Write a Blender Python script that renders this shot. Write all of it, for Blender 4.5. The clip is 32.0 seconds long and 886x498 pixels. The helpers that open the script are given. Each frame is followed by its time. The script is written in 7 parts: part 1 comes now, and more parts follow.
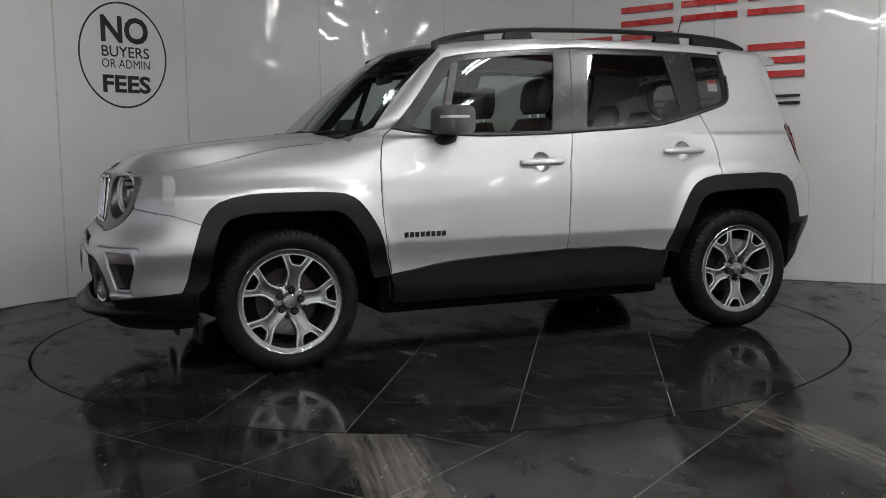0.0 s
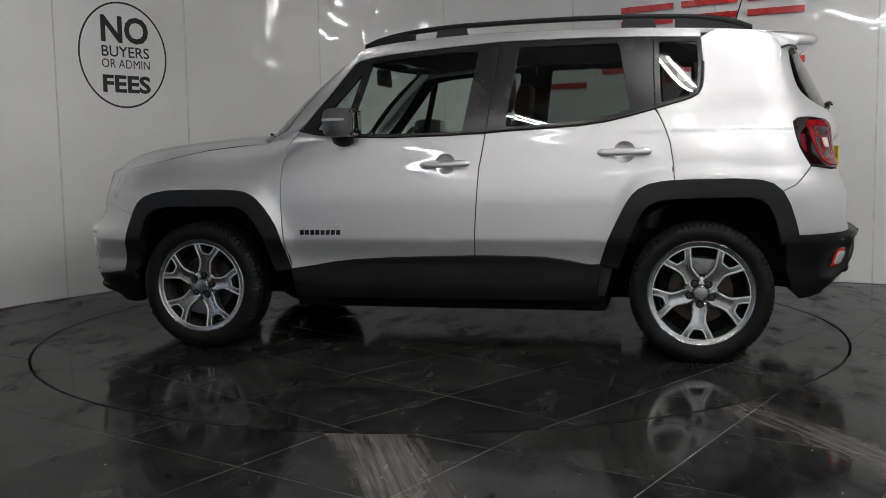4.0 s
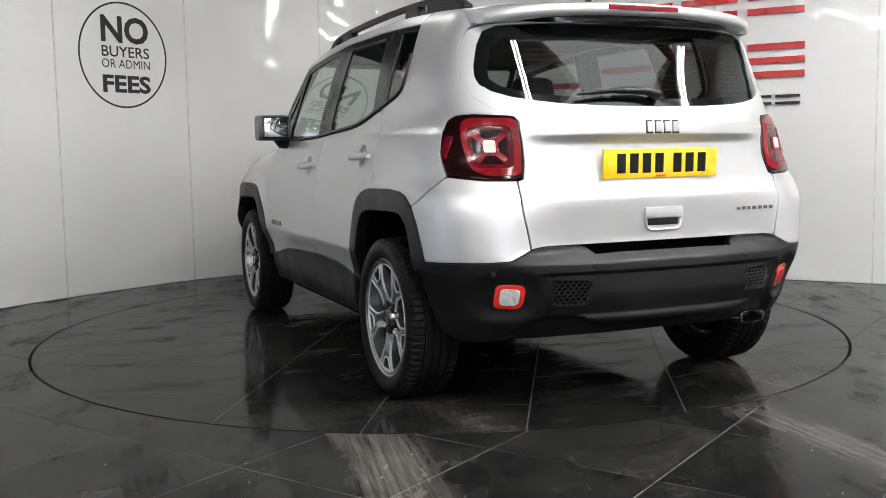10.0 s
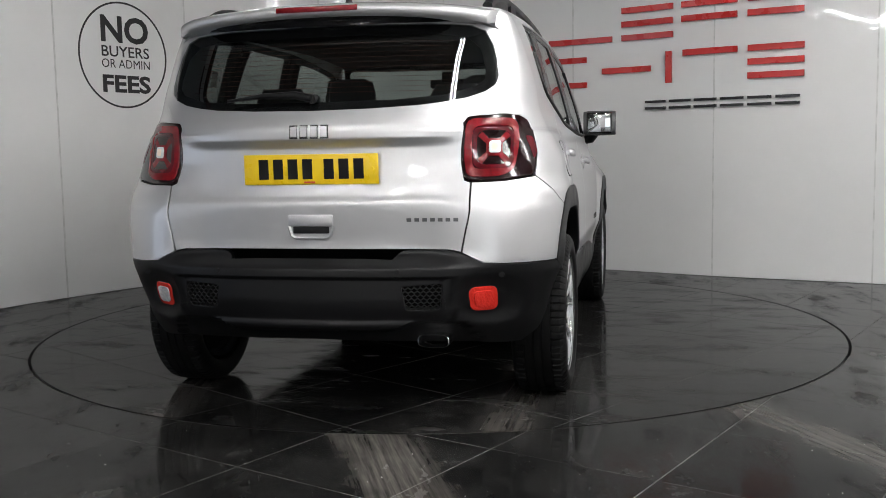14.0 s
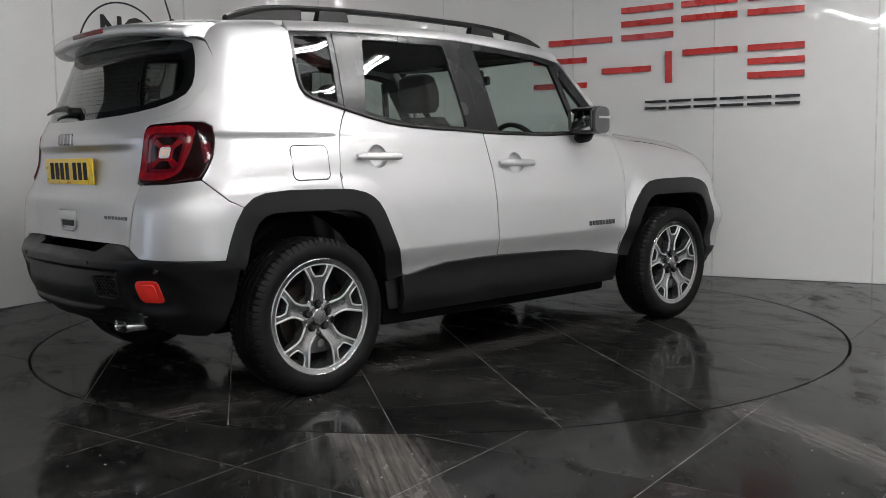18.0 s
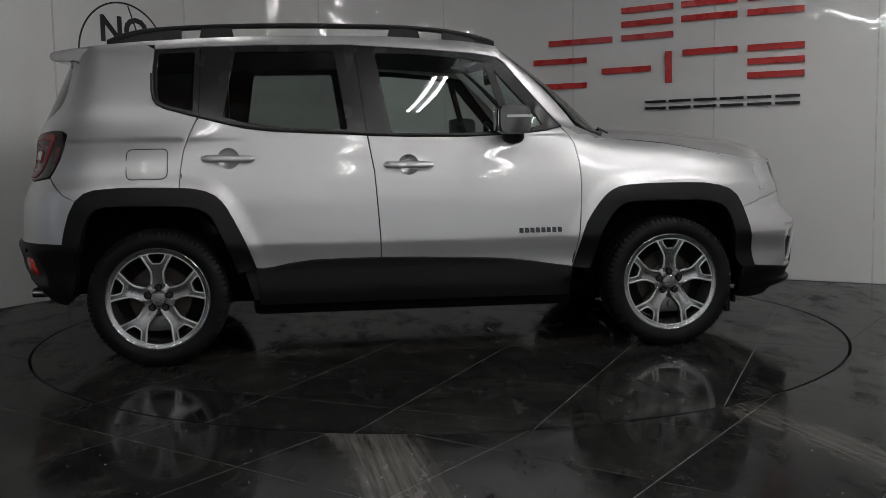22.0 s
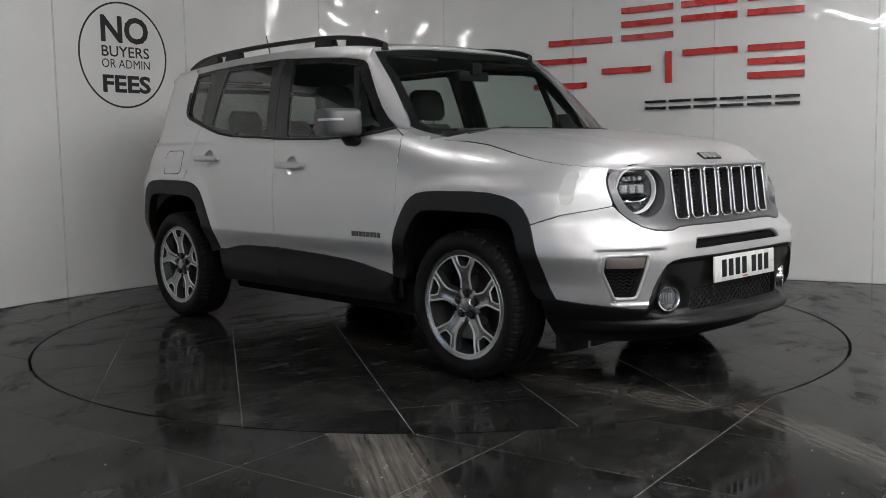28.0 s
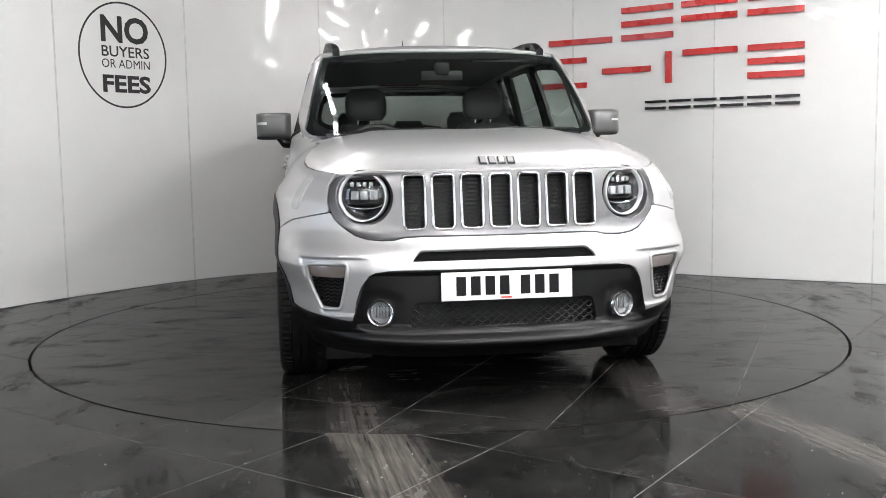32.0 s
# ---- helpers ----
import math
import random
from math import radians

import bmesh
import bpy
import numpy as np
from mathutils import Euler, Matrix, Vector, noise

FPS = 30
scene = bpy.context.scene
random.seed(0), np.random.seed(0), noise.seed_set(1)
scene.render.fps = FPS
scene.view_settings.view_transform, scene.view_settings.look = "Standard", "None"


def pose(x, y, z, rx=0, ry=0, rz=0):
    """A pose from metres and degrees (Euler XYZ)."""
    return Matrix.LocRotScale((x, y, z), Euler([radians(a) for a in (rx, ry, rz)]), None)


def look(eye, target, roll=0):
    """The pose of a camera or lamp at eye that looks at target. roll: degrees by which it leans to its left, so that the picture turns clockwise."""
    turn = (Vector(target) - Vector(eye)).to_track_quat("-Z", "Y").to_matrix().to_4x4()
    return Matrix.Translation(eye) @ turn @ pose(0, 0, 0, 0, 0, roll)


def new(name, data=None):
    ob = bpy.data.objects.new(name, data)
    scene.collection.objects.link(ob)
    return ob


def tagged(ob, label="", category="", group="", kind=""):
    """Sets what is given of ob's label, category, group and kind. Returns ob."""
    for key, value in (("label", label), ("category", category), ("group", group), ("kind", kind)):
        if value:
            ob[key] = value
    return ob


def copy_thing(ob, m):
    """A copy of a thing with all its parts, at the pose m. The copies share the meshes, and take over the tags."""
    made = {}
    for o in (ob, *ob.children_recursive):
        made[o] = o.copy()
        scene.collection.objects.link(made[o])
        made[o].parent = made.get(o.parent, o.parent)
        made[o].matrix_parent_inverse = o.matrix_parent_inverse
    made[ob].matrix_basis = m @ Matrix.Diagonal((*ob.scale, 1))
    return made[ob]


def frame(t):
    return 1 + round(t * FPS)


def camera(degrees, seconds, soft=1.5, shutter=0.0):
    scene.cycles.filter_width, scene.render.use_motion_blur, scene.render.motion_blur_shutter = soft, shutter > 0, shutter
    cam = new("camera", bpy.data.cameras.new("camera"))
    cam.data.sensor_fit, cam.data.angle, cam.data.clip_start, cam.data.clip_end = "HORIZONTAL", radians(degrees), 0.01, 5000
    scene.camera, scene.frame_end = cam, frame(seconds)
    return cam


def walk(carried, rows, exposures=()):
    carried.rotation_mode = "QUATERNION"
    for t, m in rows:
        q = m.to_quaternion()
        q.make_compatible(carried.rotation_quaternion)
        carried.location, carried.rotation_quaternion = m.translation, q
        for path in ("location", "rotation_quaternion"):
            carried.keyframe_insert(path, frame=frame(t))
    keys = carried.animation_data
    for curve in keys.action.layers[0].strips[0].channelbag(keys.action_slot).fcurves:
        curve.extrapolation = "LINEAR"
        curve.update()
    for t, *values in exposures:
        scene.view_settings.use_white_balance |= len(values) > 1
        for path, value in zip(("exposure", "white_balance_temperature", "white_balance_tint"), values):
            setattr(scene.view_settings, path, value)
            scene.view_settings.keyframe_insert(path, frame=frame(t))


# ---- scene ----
# The camera stands still before a turntable; the car turns on it.
cam = camera(49.51, 32.0, 0.9)
EYE = Vector((0.0, -5.665, 1.014))
PITCH, ROLL, YAW = radians(-5.697), -0.993, radians(0.252)
AIM = Vector((math.sin(YAW) * math.cos(PITCH), math.cos(YAW) * math.cos(PITCH), math.sin(PITCH)))
VIEW = look(EYE, EYE + AIM, ROLL)
walk(cam, [(0.0, VIEW), (32.0, VIEW)],
     exposures=[(0.0, -0.65), (2.0, -0.80), (3.0, -0.77), (4.5, -0.48), (6.0, -0.15), (7.0, 0.17), (8.0, 0.36), (9.0, 0.48), (10.0, 0.36),
                (11.0, -0.15), (13.0, -0.12), (15.5, -0.12), (17.0, -0.12), (18.0, -0.27), (19.0, -1.07), (20.0, -1.22), (22.0, -1.24),
                (24.0, -0.88), (25.0, -0.84), (26.5, -0.57), (28.0, -0.40), (29.0, -0.36), (30.0, -0.25), (31.0, 0.13), (32.0, 0.66)])

# ---- light of the hall ----
world = bpy.data.worlds.new("hall_world")
world.use_nodes = True
world.node_tree.nodes["Background"].inputs["Color"].default_value = (0.55, 0.6, 0.68, 1)
world.node_tree.nodes["Background"].inputs["Strength"].default_value = 0.05
scene.world = world
TUBE_GLOW = 108.0
DOOR_GLOW = 2.2
SIDE_GLOW = 2.0
ROOF_GLOW = 2.2


# ---- materials ----
def material(name, color=(0.5, 0.5, 0.5), rough=0.5, metal=0.0, coat=0.0, **more):
    m = bpy.data.materials.new(name)
    m.use_nodes = True
    b = m.node_tree.nodes["Principled BSDF"]
    b.inputs["Base Color"].default_value = (*color, 1)
    b.inputs["Roughness"].default_value = rough
    b.inputs["Metallic"].default_value = metal
    b.inputs["Coat Weight"].default_value = coat
    b.inputs["Coat Roughness"].default_value = more.get("coat_rough", 0.03)
    b.inputs["Specular IOR Level"].default_value = more.get("spec", 0.5)
    return m


def node(m, kind, **values):
    n = m.node_tree.nodes.new(kind)
    for key, value in values.items():
        n.inputs[key].default_value = value
    return n


def link(m, a, out, b, into):
    m.node_tree.links.new(a.outputs[out], b.inputs[into])


def noise_of(m, scale, detail=4.0, rough=0.5, stretch=None):
    c = node(m, "ShaderNodeTexCoord")
    n = node(m, "ShaderNodeTexNoise", Scale=scale, Detail=detail, Roughness=rough)
    if stretch:
        mp = node(m, "ShaderNodeMapping")
        mp.inputs["Scale"].default_value = stretch
        link(m, c, "Object", mp, "Vector")
        link(m, mp, "Vector", n, "Vector")
    else:
        link(m, c, "Object", n, "Vector")
    return n


def ramp_of(m, src, out, stops):
    r = node(m, "ShaderNodeValToRGB")
    els = r.color_ramp.elements
    while len(els) < len(stops):
        els.new(0.5)
    for e, (p, col) in zip(els, stops):
        e.position, e.color = p, (*col, 1) if len(col) == 3 else col
    link(m, src, out, r, "Fac")
    return r


def vary_rough(m, low, high, scale=6.0):
    b = m.node_tree.nodes["Principled BSDF"]
    n = noise_of(m, scale, 5.0)
    r = ramp_of(m, n, "Fac", [(0.35, (low,) * 3), (0.7, (high,) * 3)])
    link(m, r, "Color", b, "Roughness")


def vary_color(m, a, c, scale=5.0, lo=0.35, hi=0.65):
    b = m.node_tree.nodes["Principled BSDF"]
    n = noise_of(m, scale, 6.0, 0.6)
    r = ramp_of(m, n, "Fac", [(lo, a), (hi, c)])
    link(m, r, "Color", b, "Base Color")


def bump(m, scale, strength, distance=0.001, detail=3.0, stretch=None, into="Normal"):
    b = m.node_tree.nodes["Principled BSDF"]
    n = noise_of(m, scale, detail, stretch=stretch)
    u = node(m, "ShaderNodeBump", Strength=strength, Distance=distance)
    link(m, n, "Fac", u, "Height")
    link(m, u, "Normal", b, into)


def glowing(name, color, strength):
    m = bpy.data.materials.new(name)
    m.use_nodes = True
    t = m.node_tree
    t.nodes.clear()
    e = t.nodes.new("ShaderNodeEmission")
    o = t.nodes.new("ShaderNodeOutputMaterial")
    e.inputs["Color"].default_value = (*color, 1)
    e.inputs["Strength"].default_value = strength
    t.links.new(e.outputs[0], o.inputs[0])
    return m


def glazing(name, tint):
    """Thin glass: tinted see-through, with a mirror gloss that grows towards grazing angles."""
    m = bpy.data.materials.new(name)
    m.use_nodes = True
    t = m.node_tree
    t.nodes.clear()
    clear = t.nodes.new("ShaderNodeBsdfTransparent")
    gloss = t.nodes.new("ShaderNodeBsdfGlossy")
    face = t.nodes.new("ShaderNodeLayerWeight")
    power = t.nodes.new("ShaderNodeMath")
    scale = t.nodes.new("ShaderNodeMath")
    mix = t.nodes.new("ShaderNodeMixShader")
    o = t.nodes.new("ShaderNodeOutputMaterial")
    clear.inputs["Color"].default_value = (*tint, 1)
    gloss.inputs["Roughness"].default_value = 0.01
    face.inputs["Blend"].default_value = 0.5
    power.operation, scale.operation = "POWER", "MULTIPLY_ADD"
    power.inputs[1].default_value = 4.5
    scale.inputs[1].default_value, scale.inputs[2].default_value = 0.9, 0.07
    t.links.new(face.outputs["Facing"], power.inputs[0])
    t.links.new(power.outputs[0], scale.inputs[0])
    t.links.new(scale.outputs[0], mix.inputs[0])
    t.links.new(clear.outputs[0], mix.inputs[1])
    t.links.new(gloss.outputs[0], mix.inputs[2])
    t.links.new(mix.outputs[0], o.inputs[0])
    return m


PAINT = material("silver_paint", (0.58, 0.58, 0.587), 0.46, 0.75, 0.62, coat_rough=0.012)
bump(PAINT, 1400, 0.04, 0.0003, 1.0)
MIRROR_GREY = material("granite_grey_paint", (0.085, 0.085, 0.088), 0.42, 0.35, 0.25)
vary_rough(MIRROR_GREY, 0.4, 0.48, 9)
PAINT_GREY = material("satin_grey_paint", (0.15, 0.15, 0.155), 0.38, 0.85, 0.15)
vary_rough(PAINT_GREY, 0.34, 0.42, 9)
CLAD = material("black_cladding_plastic", (0.0055, 0.0055, 0.006), 0.42, spec=0.27)
bump(CLAD, 900, 0.25, 0.0004)
vary_rough(CLAD, 0.38, 0.5, 7)
GLOSS_BLACK = material("gloss_black_plastic", (0.012, 0.012, 0.013), 0.12, 0, 0.6)
PILLAR = material("satin_black_film", (0.014, 0.014, 0.015), 0.25, spec=0.35)
vary_rough(PILLAR, 0.2, 0.3, 8)
RUBBER = material("tyre_rubber", (0.008, 0.008, 0.0083), 0.52, spec=0.12)
vary_color(RUBBER, (0.004, 0.004, 0.0042), (0.007, 0.007, 0.0069), 14)
bump(RUBBER, 260, 0.25, 0.0006)
SEAL = material("rubber_seal", (0.01, 0.01, 0.01), 0.5)
MESH = material("black_grille_mesh", (0.012, 0.012, 0.0124), 0.4, spec=0.32)
vary_rough(MESH, 0.34, 0.46, 12)
# near-black stands in for the shade inside wells, inlets, mesh backs and pockets
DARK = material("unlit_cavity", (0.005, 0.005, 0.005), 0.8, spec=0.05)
ALLOY = material("polished_alloy", (0.57, 0.57, 0.575), 0.3, 0.55, 0.2)
INDICATOR = material("clear_indicator", (0.5, 0.5, 0.505), 0.2, 0.1, 0.5)
bump(INDICATOR, 45, 0.25, 0.002, 1)
TINTED_LENS = material("amber_tinged_lens", (0.20, 0.175, 0.165), 0.14, 0.3, 0.6)
bump(TINTED_LENS, 45, 0.3, 0.002, 1)
RING_WHITE = material("white_light_guide", (0.66, 0.67, 0.68), 0.25, 0, 0.5)
ALLOY_GREY = material("grey_alloy", (0.15, 0.15, 0.153), 0.4, 0.6)
BRAKE = material("dull_brake_steel", (0.05, 0.043, 0.038), 0.5, 0.8)
bump(BRAKE, 60, 0.2, 0.0008, 2, (1, 12, 1))
DADO = material("dark_grey_wall", (0.1, 0.1, 0.1), 0.7)
vary_color(DADO, (0.08, 0.08, 0.082), (0.115, 0.115, 0.117), 3)
STEEL = material("machined_steel", (0.13, 0.125, 0.12), 0.38, 1.0)
bump(STEEL, 60, 0.2, 0.0008, 2, (1, 12, 1))
CHROME = material("chrome", (0.72, 0.72, 0.73), 0.07, 1.0)
GLASS = glazing("green_tinted_glass", (0.74, 0.81, 0.775))
GLASS_MID = glazing("mid_tinted_glass", (0.52, 0.57, 0.545))
GLASS_DARK = glazing("rear_tinted_glass", (0.33, 0.355, 0.345))
LENS = glazing("clear_lens", (0.93, 0.94, 0.95))
MIRROR = material("mirror_glass", (0.55, 0.56, 0.57), 0.02, 1.0)
BADGE = material("dull_chrome", (0.55, 0.55, 0.56), 0.22, 0.45)
RED = material("red_lens", (0.15, 0.003, 0.006), 0.16, 0, 0.0, spec=0.3)
vary_color(RED, (0.11, 0.002, 0.005), (0.2, 0.004, 0.009), 30)
RED_DEEP = material("deep_red_lens", (0.075, 0.002, 0.006), 0.1, 0, 0.0, spec=0.45)
vary_color(RED_DEEP, (0.06, 0.0015, 0.005), (0.095, 0.002, 0.007), 40)
RED_DARK = material("dark_red_lens", (0.009, 0.0015, 0.002), 0.1, 0, 0.0, spec=0.35)
RED_BRIGHT = material("red_reflector", (0.66, 0.03, 0.02), 0.18, 0, 0.8)
bump(RED_BRIGHT, 120, 0.6, 0.002, 1)
PROJECTOR = material("projector_glass", (0.42, 0.43, 0.45), 0.12, 0.6, 0.6)
bump(PROJECTOR, 60, 0.4, 0.003, 1)
AMBER = material("amber_bulb", (0.72, 0.55, 0.43), 0.25, 0, 0.5)
CRYSTAL = material("clear_reflector", (0.78, 0.78, 0.79), 0.16, 0.35, 0.6)
bump(CRYSTAL, 55, 0.9, 0.005, 1)
LEATHER = material("black_leather", (0.017, 0.017, 0.018), 0.5)
bump(LEATHER, 300, 0.35, 0.0008)
TRIM = material("dark_cabin_plastic", (0.022, 0.022, 0.024), 0.6)
bump(TRIM, 500, 0.3, 0.0005)
LINER = material("grey_headliner", (0.07, 0.07, 0.072), 0.9)
bump(LINER, 700, 0.4, 0.0006)
PLATE_Y = material("yellow_plate", (0.83, 0.56, 0.012), 0.3, 0, 0.4)
PLATE_W = material("white_plate", (0.78, 0.78, 0.77), 0.3, 0, 0.4)
for pm in (PLATE_Y, PLATE_W):
    vary_rough(pm, 0.26, 0.38, 25)
INK = material("black_ink", (0.010, 0.010, 0.011), 0.45, spec=0.1)
PLATE_RED = material("red_print", (0.6, 0.07, 0.05), 0.4)
SIGN_RED = material("red_acrylic", (0.50, 0.022, 0.02), 0.3, 0, 0.3)
vary_rough(SIGN_RED, 0.25, 0.36, 9)
SIGN_BLACK = material("black_acrylic", (0.012, 0.012, 0.014), 0.3, 0, 0.3)
VINYL = material("black_vinyl", (0.018, 0.018, 0.019), 0.4)
PAPER = material("paper_label", (0.75, 0.75, 0.73), 0.6)

# white gloss wall board, faintly rippled
WALL = material("white_gloss_board", (0.74, 0.74, 0.735), 0.32, 0, 0.5, coat_rough=0.025)
vary_color(WALL, (0.715, 0.715, 0.71), (0.76, 0.76, 0.755), 0.9)
bump(WALL, 3.6, 0.35, 0.009, 1.5, (1, 1, 0.7), "Coat Normal")
SEAM = material("white_joint_strip", (0.60, 0.60, 0.595), 0.4)
vary_color(SEAM, (0.52, 0.52, 0.51), (0.68, 0.68, 0.67), 12)
CEIL = material("grey_ceiling", (0.16, 0.16, 0.162), 0.8)
vary_color(CEIL, (0.13, 0.13, 0.132), (0.19, 0.19, 0.192), 2)
REAR_WALL = material("pale_block_wall", (0.7, 0.7, 0.7), 0.8)
vary_color(REAR_WALL, (0.65, 0.65, 0.65), (0.75, 0.75, 0.75), 3)
BEAM = material("rust_red_beam", (0.16, 0.055, 0.035), 0.6)
vary_color(BEAM, (0.11, 0.04, 0.03), (0.2, 0.07, 0.045), 5)


def tile_material(name, tracks):
    """Dark polished slate tile: clouded tone, scuffs and dust, fine grit."""
    m = material(name, (0.03, 0.03, 0.031), 0.12, 0, 0.0, spec=0.042)
    b = m.node_tree.nodes["Principled BSDF"]
    big = noise_of(m, 2.6, 7.0, 0.62)
    fine = noise_of(m, 16.0, 6.0, 0.7, (1, 0.55, 1))
    mixn = node(m, "ShaderNodeMix")
    mixn.data_type = "FLOAT"
    mixn.inputs[0].default_value = 0.5
    m.node_tree.links.new(big.outputs["Fac"], mixn.inputs[2])
    m.node_tree.links.new(fine.outputs["Fac"], mixn.inputs[3])
    info = node(m, "ShaderNodeObjectInfo")
    add = node(m, "ShaderNodeMath")
    add.operation = "MULTIPLY_ADD"
    m.node_tree.links.new(info.outputs["Random"], add.inputs[0])
    add.inputs[1].default_value = 0.09
    m.node_tree.links.new(mixn.outputs[0], add.inputs[2])
    r = ramp_of(m, add, 0, [(0.38, (0.005, 0.005, 0.0054)), (0.5, (0.0098, 0.0097, 0.0095)), (0.57, (0.0145, 0.0142, 0.0138)), (0.68, (0.032, 0.031, 0.030))])
    # grit
    v = node(m, "ShaderNodeTexVoronoi", Scale=34.0)
    c = node(m, "ShaderNodeTexCoord")
    link(m, c, "Object", v, "Vector")
    speck = ramp_of(m, v, "Distance", [(0.0, (1, 1, 1)), (0.035, (1, 1, 1)), (0.05, (0, 0, 0))])
    pick = noise_of(m, 9.0, 1.0)
    thr = ramp_of(m, pick, "Fac", [(0.52, (0, 0, 0)), (0.56, (1, 1, 1))])
    mul = node(m, "ShaderNodeMix")
    mul.data_type, mul.blend_type = "RGBA", "MULTIPLY"
    mul.inputs[0].default_value = 1
    m.node_tree.links.new(speck.outputs[0], mul.inputs[6])
    m.node_tree.links.new(thr.outputs[0], mul.inputs[7])
    col = node(m, "ShaderNodeMix")
    col.data_type = "RGBA"
    m.node_tree.links.new(mul.outputs[2], col.inputs[0])
    m.node_tree.links.new(r.outputs[0], col.inputs[6])
    col.inputs[7].default_value = (0.5, 0.49, 0.47, 1)
    last, mask_all = col.outputs[2], None
    for x0, y0, dx, dy, half, amount in tracks:
        # tyre dust: a streaked band along a line
        d = Vector((dx, dy)).normalized()
        ang = math.atan2(d.y, d.x)
        mp = node(m, "ShaderNodeMapping")
        mp.vector_type = "TEXTURE"
        mp.inputs["Location"].default_value = (x0, y0, 0)
        mp.inputs["Rotation"].default_value = (0, 0, ang)
        link(m, c, "Object", mp, "Vector")
        sep = node(m, "ShaderNodeSeparateXYZ")
        link(m, mp, "Vector", sep, "Vector")
        wob = node(m, "ShaderNodeTexNoise", Scale=4.0, Detail=5.0)
        link(m, mp, "Vector", wob, "Vector")
        across = node(m, "ShaderNodeMath")
        across.operation = "ABSOLUTE"
        link(m, sep, "Y", across, 0)
        shift = node(m, "ShaderNodeMath")
        shift.operation = "MULTIPLY_ADD"
        shift.inputs[1].default_value = 0.22
        m.node_tree.links.new(wob.outputs["Fac"], shift.inputs[0])
        m.node_tree.links.new(across.outputs[0], shift.inputs[2])
        edge = ramp_of(m, shift, 0, [(half * 0.45 + 0.11, (1, 1, 1)), (half + 0.12, (0, 0, 0))])
        st = node(m, "ShaderNodeMapping")
        st.inputs["Scale"].default_value = (1.6, 42.0, 1)
        link(m, mp, "Vector", st, "Vector")
        lines = node(m, "ShaderNodeTexNoise", Scale=1.0, Detail=6.0, Roughness=0.65)
        link(m, st, "Vector", lines, "Vector")
        lr = ramp_of(m, lines, "Fac", [(0.36, (0.05, 0.05, 0.05)), (0.66, (amount, amount, amount))])
        both_ = node(m, "ShaderNodeMix")
        both_.data_type, both_.blend_type = "RGBA", "MULTIPLY"
        both_.inputs[0].default_value = 1
        m.node_tree.links.new(edge.outputs[0], both_.inputs[6])
        m.node_tree.links.new(lr.outputs[0], both_.inputs[7])
        over = node(m, "ShaderNodeMix")
        over.data_type = "RGBA"
        m.node_tree.links.new(both_.outputs[2], over.inputs[0])
        m.node_tree.links.new(last, over.inputs[6])
        over.inputs[7].default_value = (0.21, 0.19, 0.172, 1)
        last, mask_all = over.outputs[2], both_.outputs[2]
    m.node_tree.links.new(last, b.inputs["Base Color"])
    scuff = noise_of(m, 5.0, 8.0, 0.7, (1, 0.4, 1))
    rr = ramp_of(m, scuff, "Fac", [(0.36, (0.05,) * 3), (0.5, (0.11,) * 3), (0.6, (0.27,) * 3), (0.72, (0.48,) * 3)])
    link(m, rr, "Color", b, "Roughness")
    n = noise_of(m, 3.0, 4.0)
    u = node(m, "ShaderNodeBump", Strength=0.12, Distance=0.004)
    link(m, n, "Fac", u, "Height")
    link(m, u, "Normal", b, "Normal")
    return m


TILE = tile_material("slate_tile", [(-0.2, -2.5, 0.13, -0.63, 0.17, 0.55), (1.32, -2.35, 0.24, -0.77, 0.13, 0.30)])
TILE_DISC = tile_material("turntable_slate_tile", [(1.8, -0.62, 1.0, 0.02, 0.13, 0.28), (-1.8, 0.70, 1.0, -0.02, 0.12, 0.16)])
GROUT = material("pale_grout", (0.12, 0.117, 0.113), 0.8)
vary_color(GROUT, (0.05, 0.049, 0.0475), (0.2, 0.196, 0.19), 7)
RIM_GAP = material("black_gap", (0.006, 0.006, 0.006), 0.7)


# ---- mesh helpers ----
def curve_of(rows):
    """A smooth function through (position, value) rows."""
    xs = np.array([r[0] for r in rows], float)
    ys = np.array([r[1] for r in rows], float)
    m = np.zeros(len(xs))
    d = np.diff(ys) / np.diff(xs)
    for i in range(1, len(xs) - 1):
        if d[i - 1] * d[i] > 0:
            w1, w2 = 2 * (xs[i + 1] - xs[i]) + xs[i] - xs[i - 1], xs[i + 1] - xs[i] + 2 * (xs[i] - xs[i - 1])
            m[i] = (w1 + w2) / (w1 / d[i - 1] + w2 / d[i])
    m[0], m[-1] = d[0], d[-1]

    def f(x):
        if x <= xs[0]:
            return float(ys[0])
        if x >= xs[-1]:
            return float(ys[-1])
        i = int(np.searchsorted(xs, x)) - 1
        h = xs[i + 1] - xs[i]
        t = (x - xs[i]) / h
        return float((2 * t**3 - 3 * t * t + 1) * ys[i] + (t**3 - 2 * t * t + t) * h * m[i]
                     + (-2 * t**3 + 3 * t * t) * ys[i + 1] + (t**3 - t * t) * h * m[i + 1])
    return f


def smoothstep(a, b, x):
    t = min(1.0, max(0.0, (x - a) / (b - a)))
    return t * t * (3 - 2 * t)


def link_mesh(name, me, mat, parent=None, label=""):
    if mat is not None and not me.materials:
        me.materials.append(mat)
    ob = new(name, me)
    if parent is not None:
        ob.parent = parent
    if label:
        ob["label"] = label
    return ob


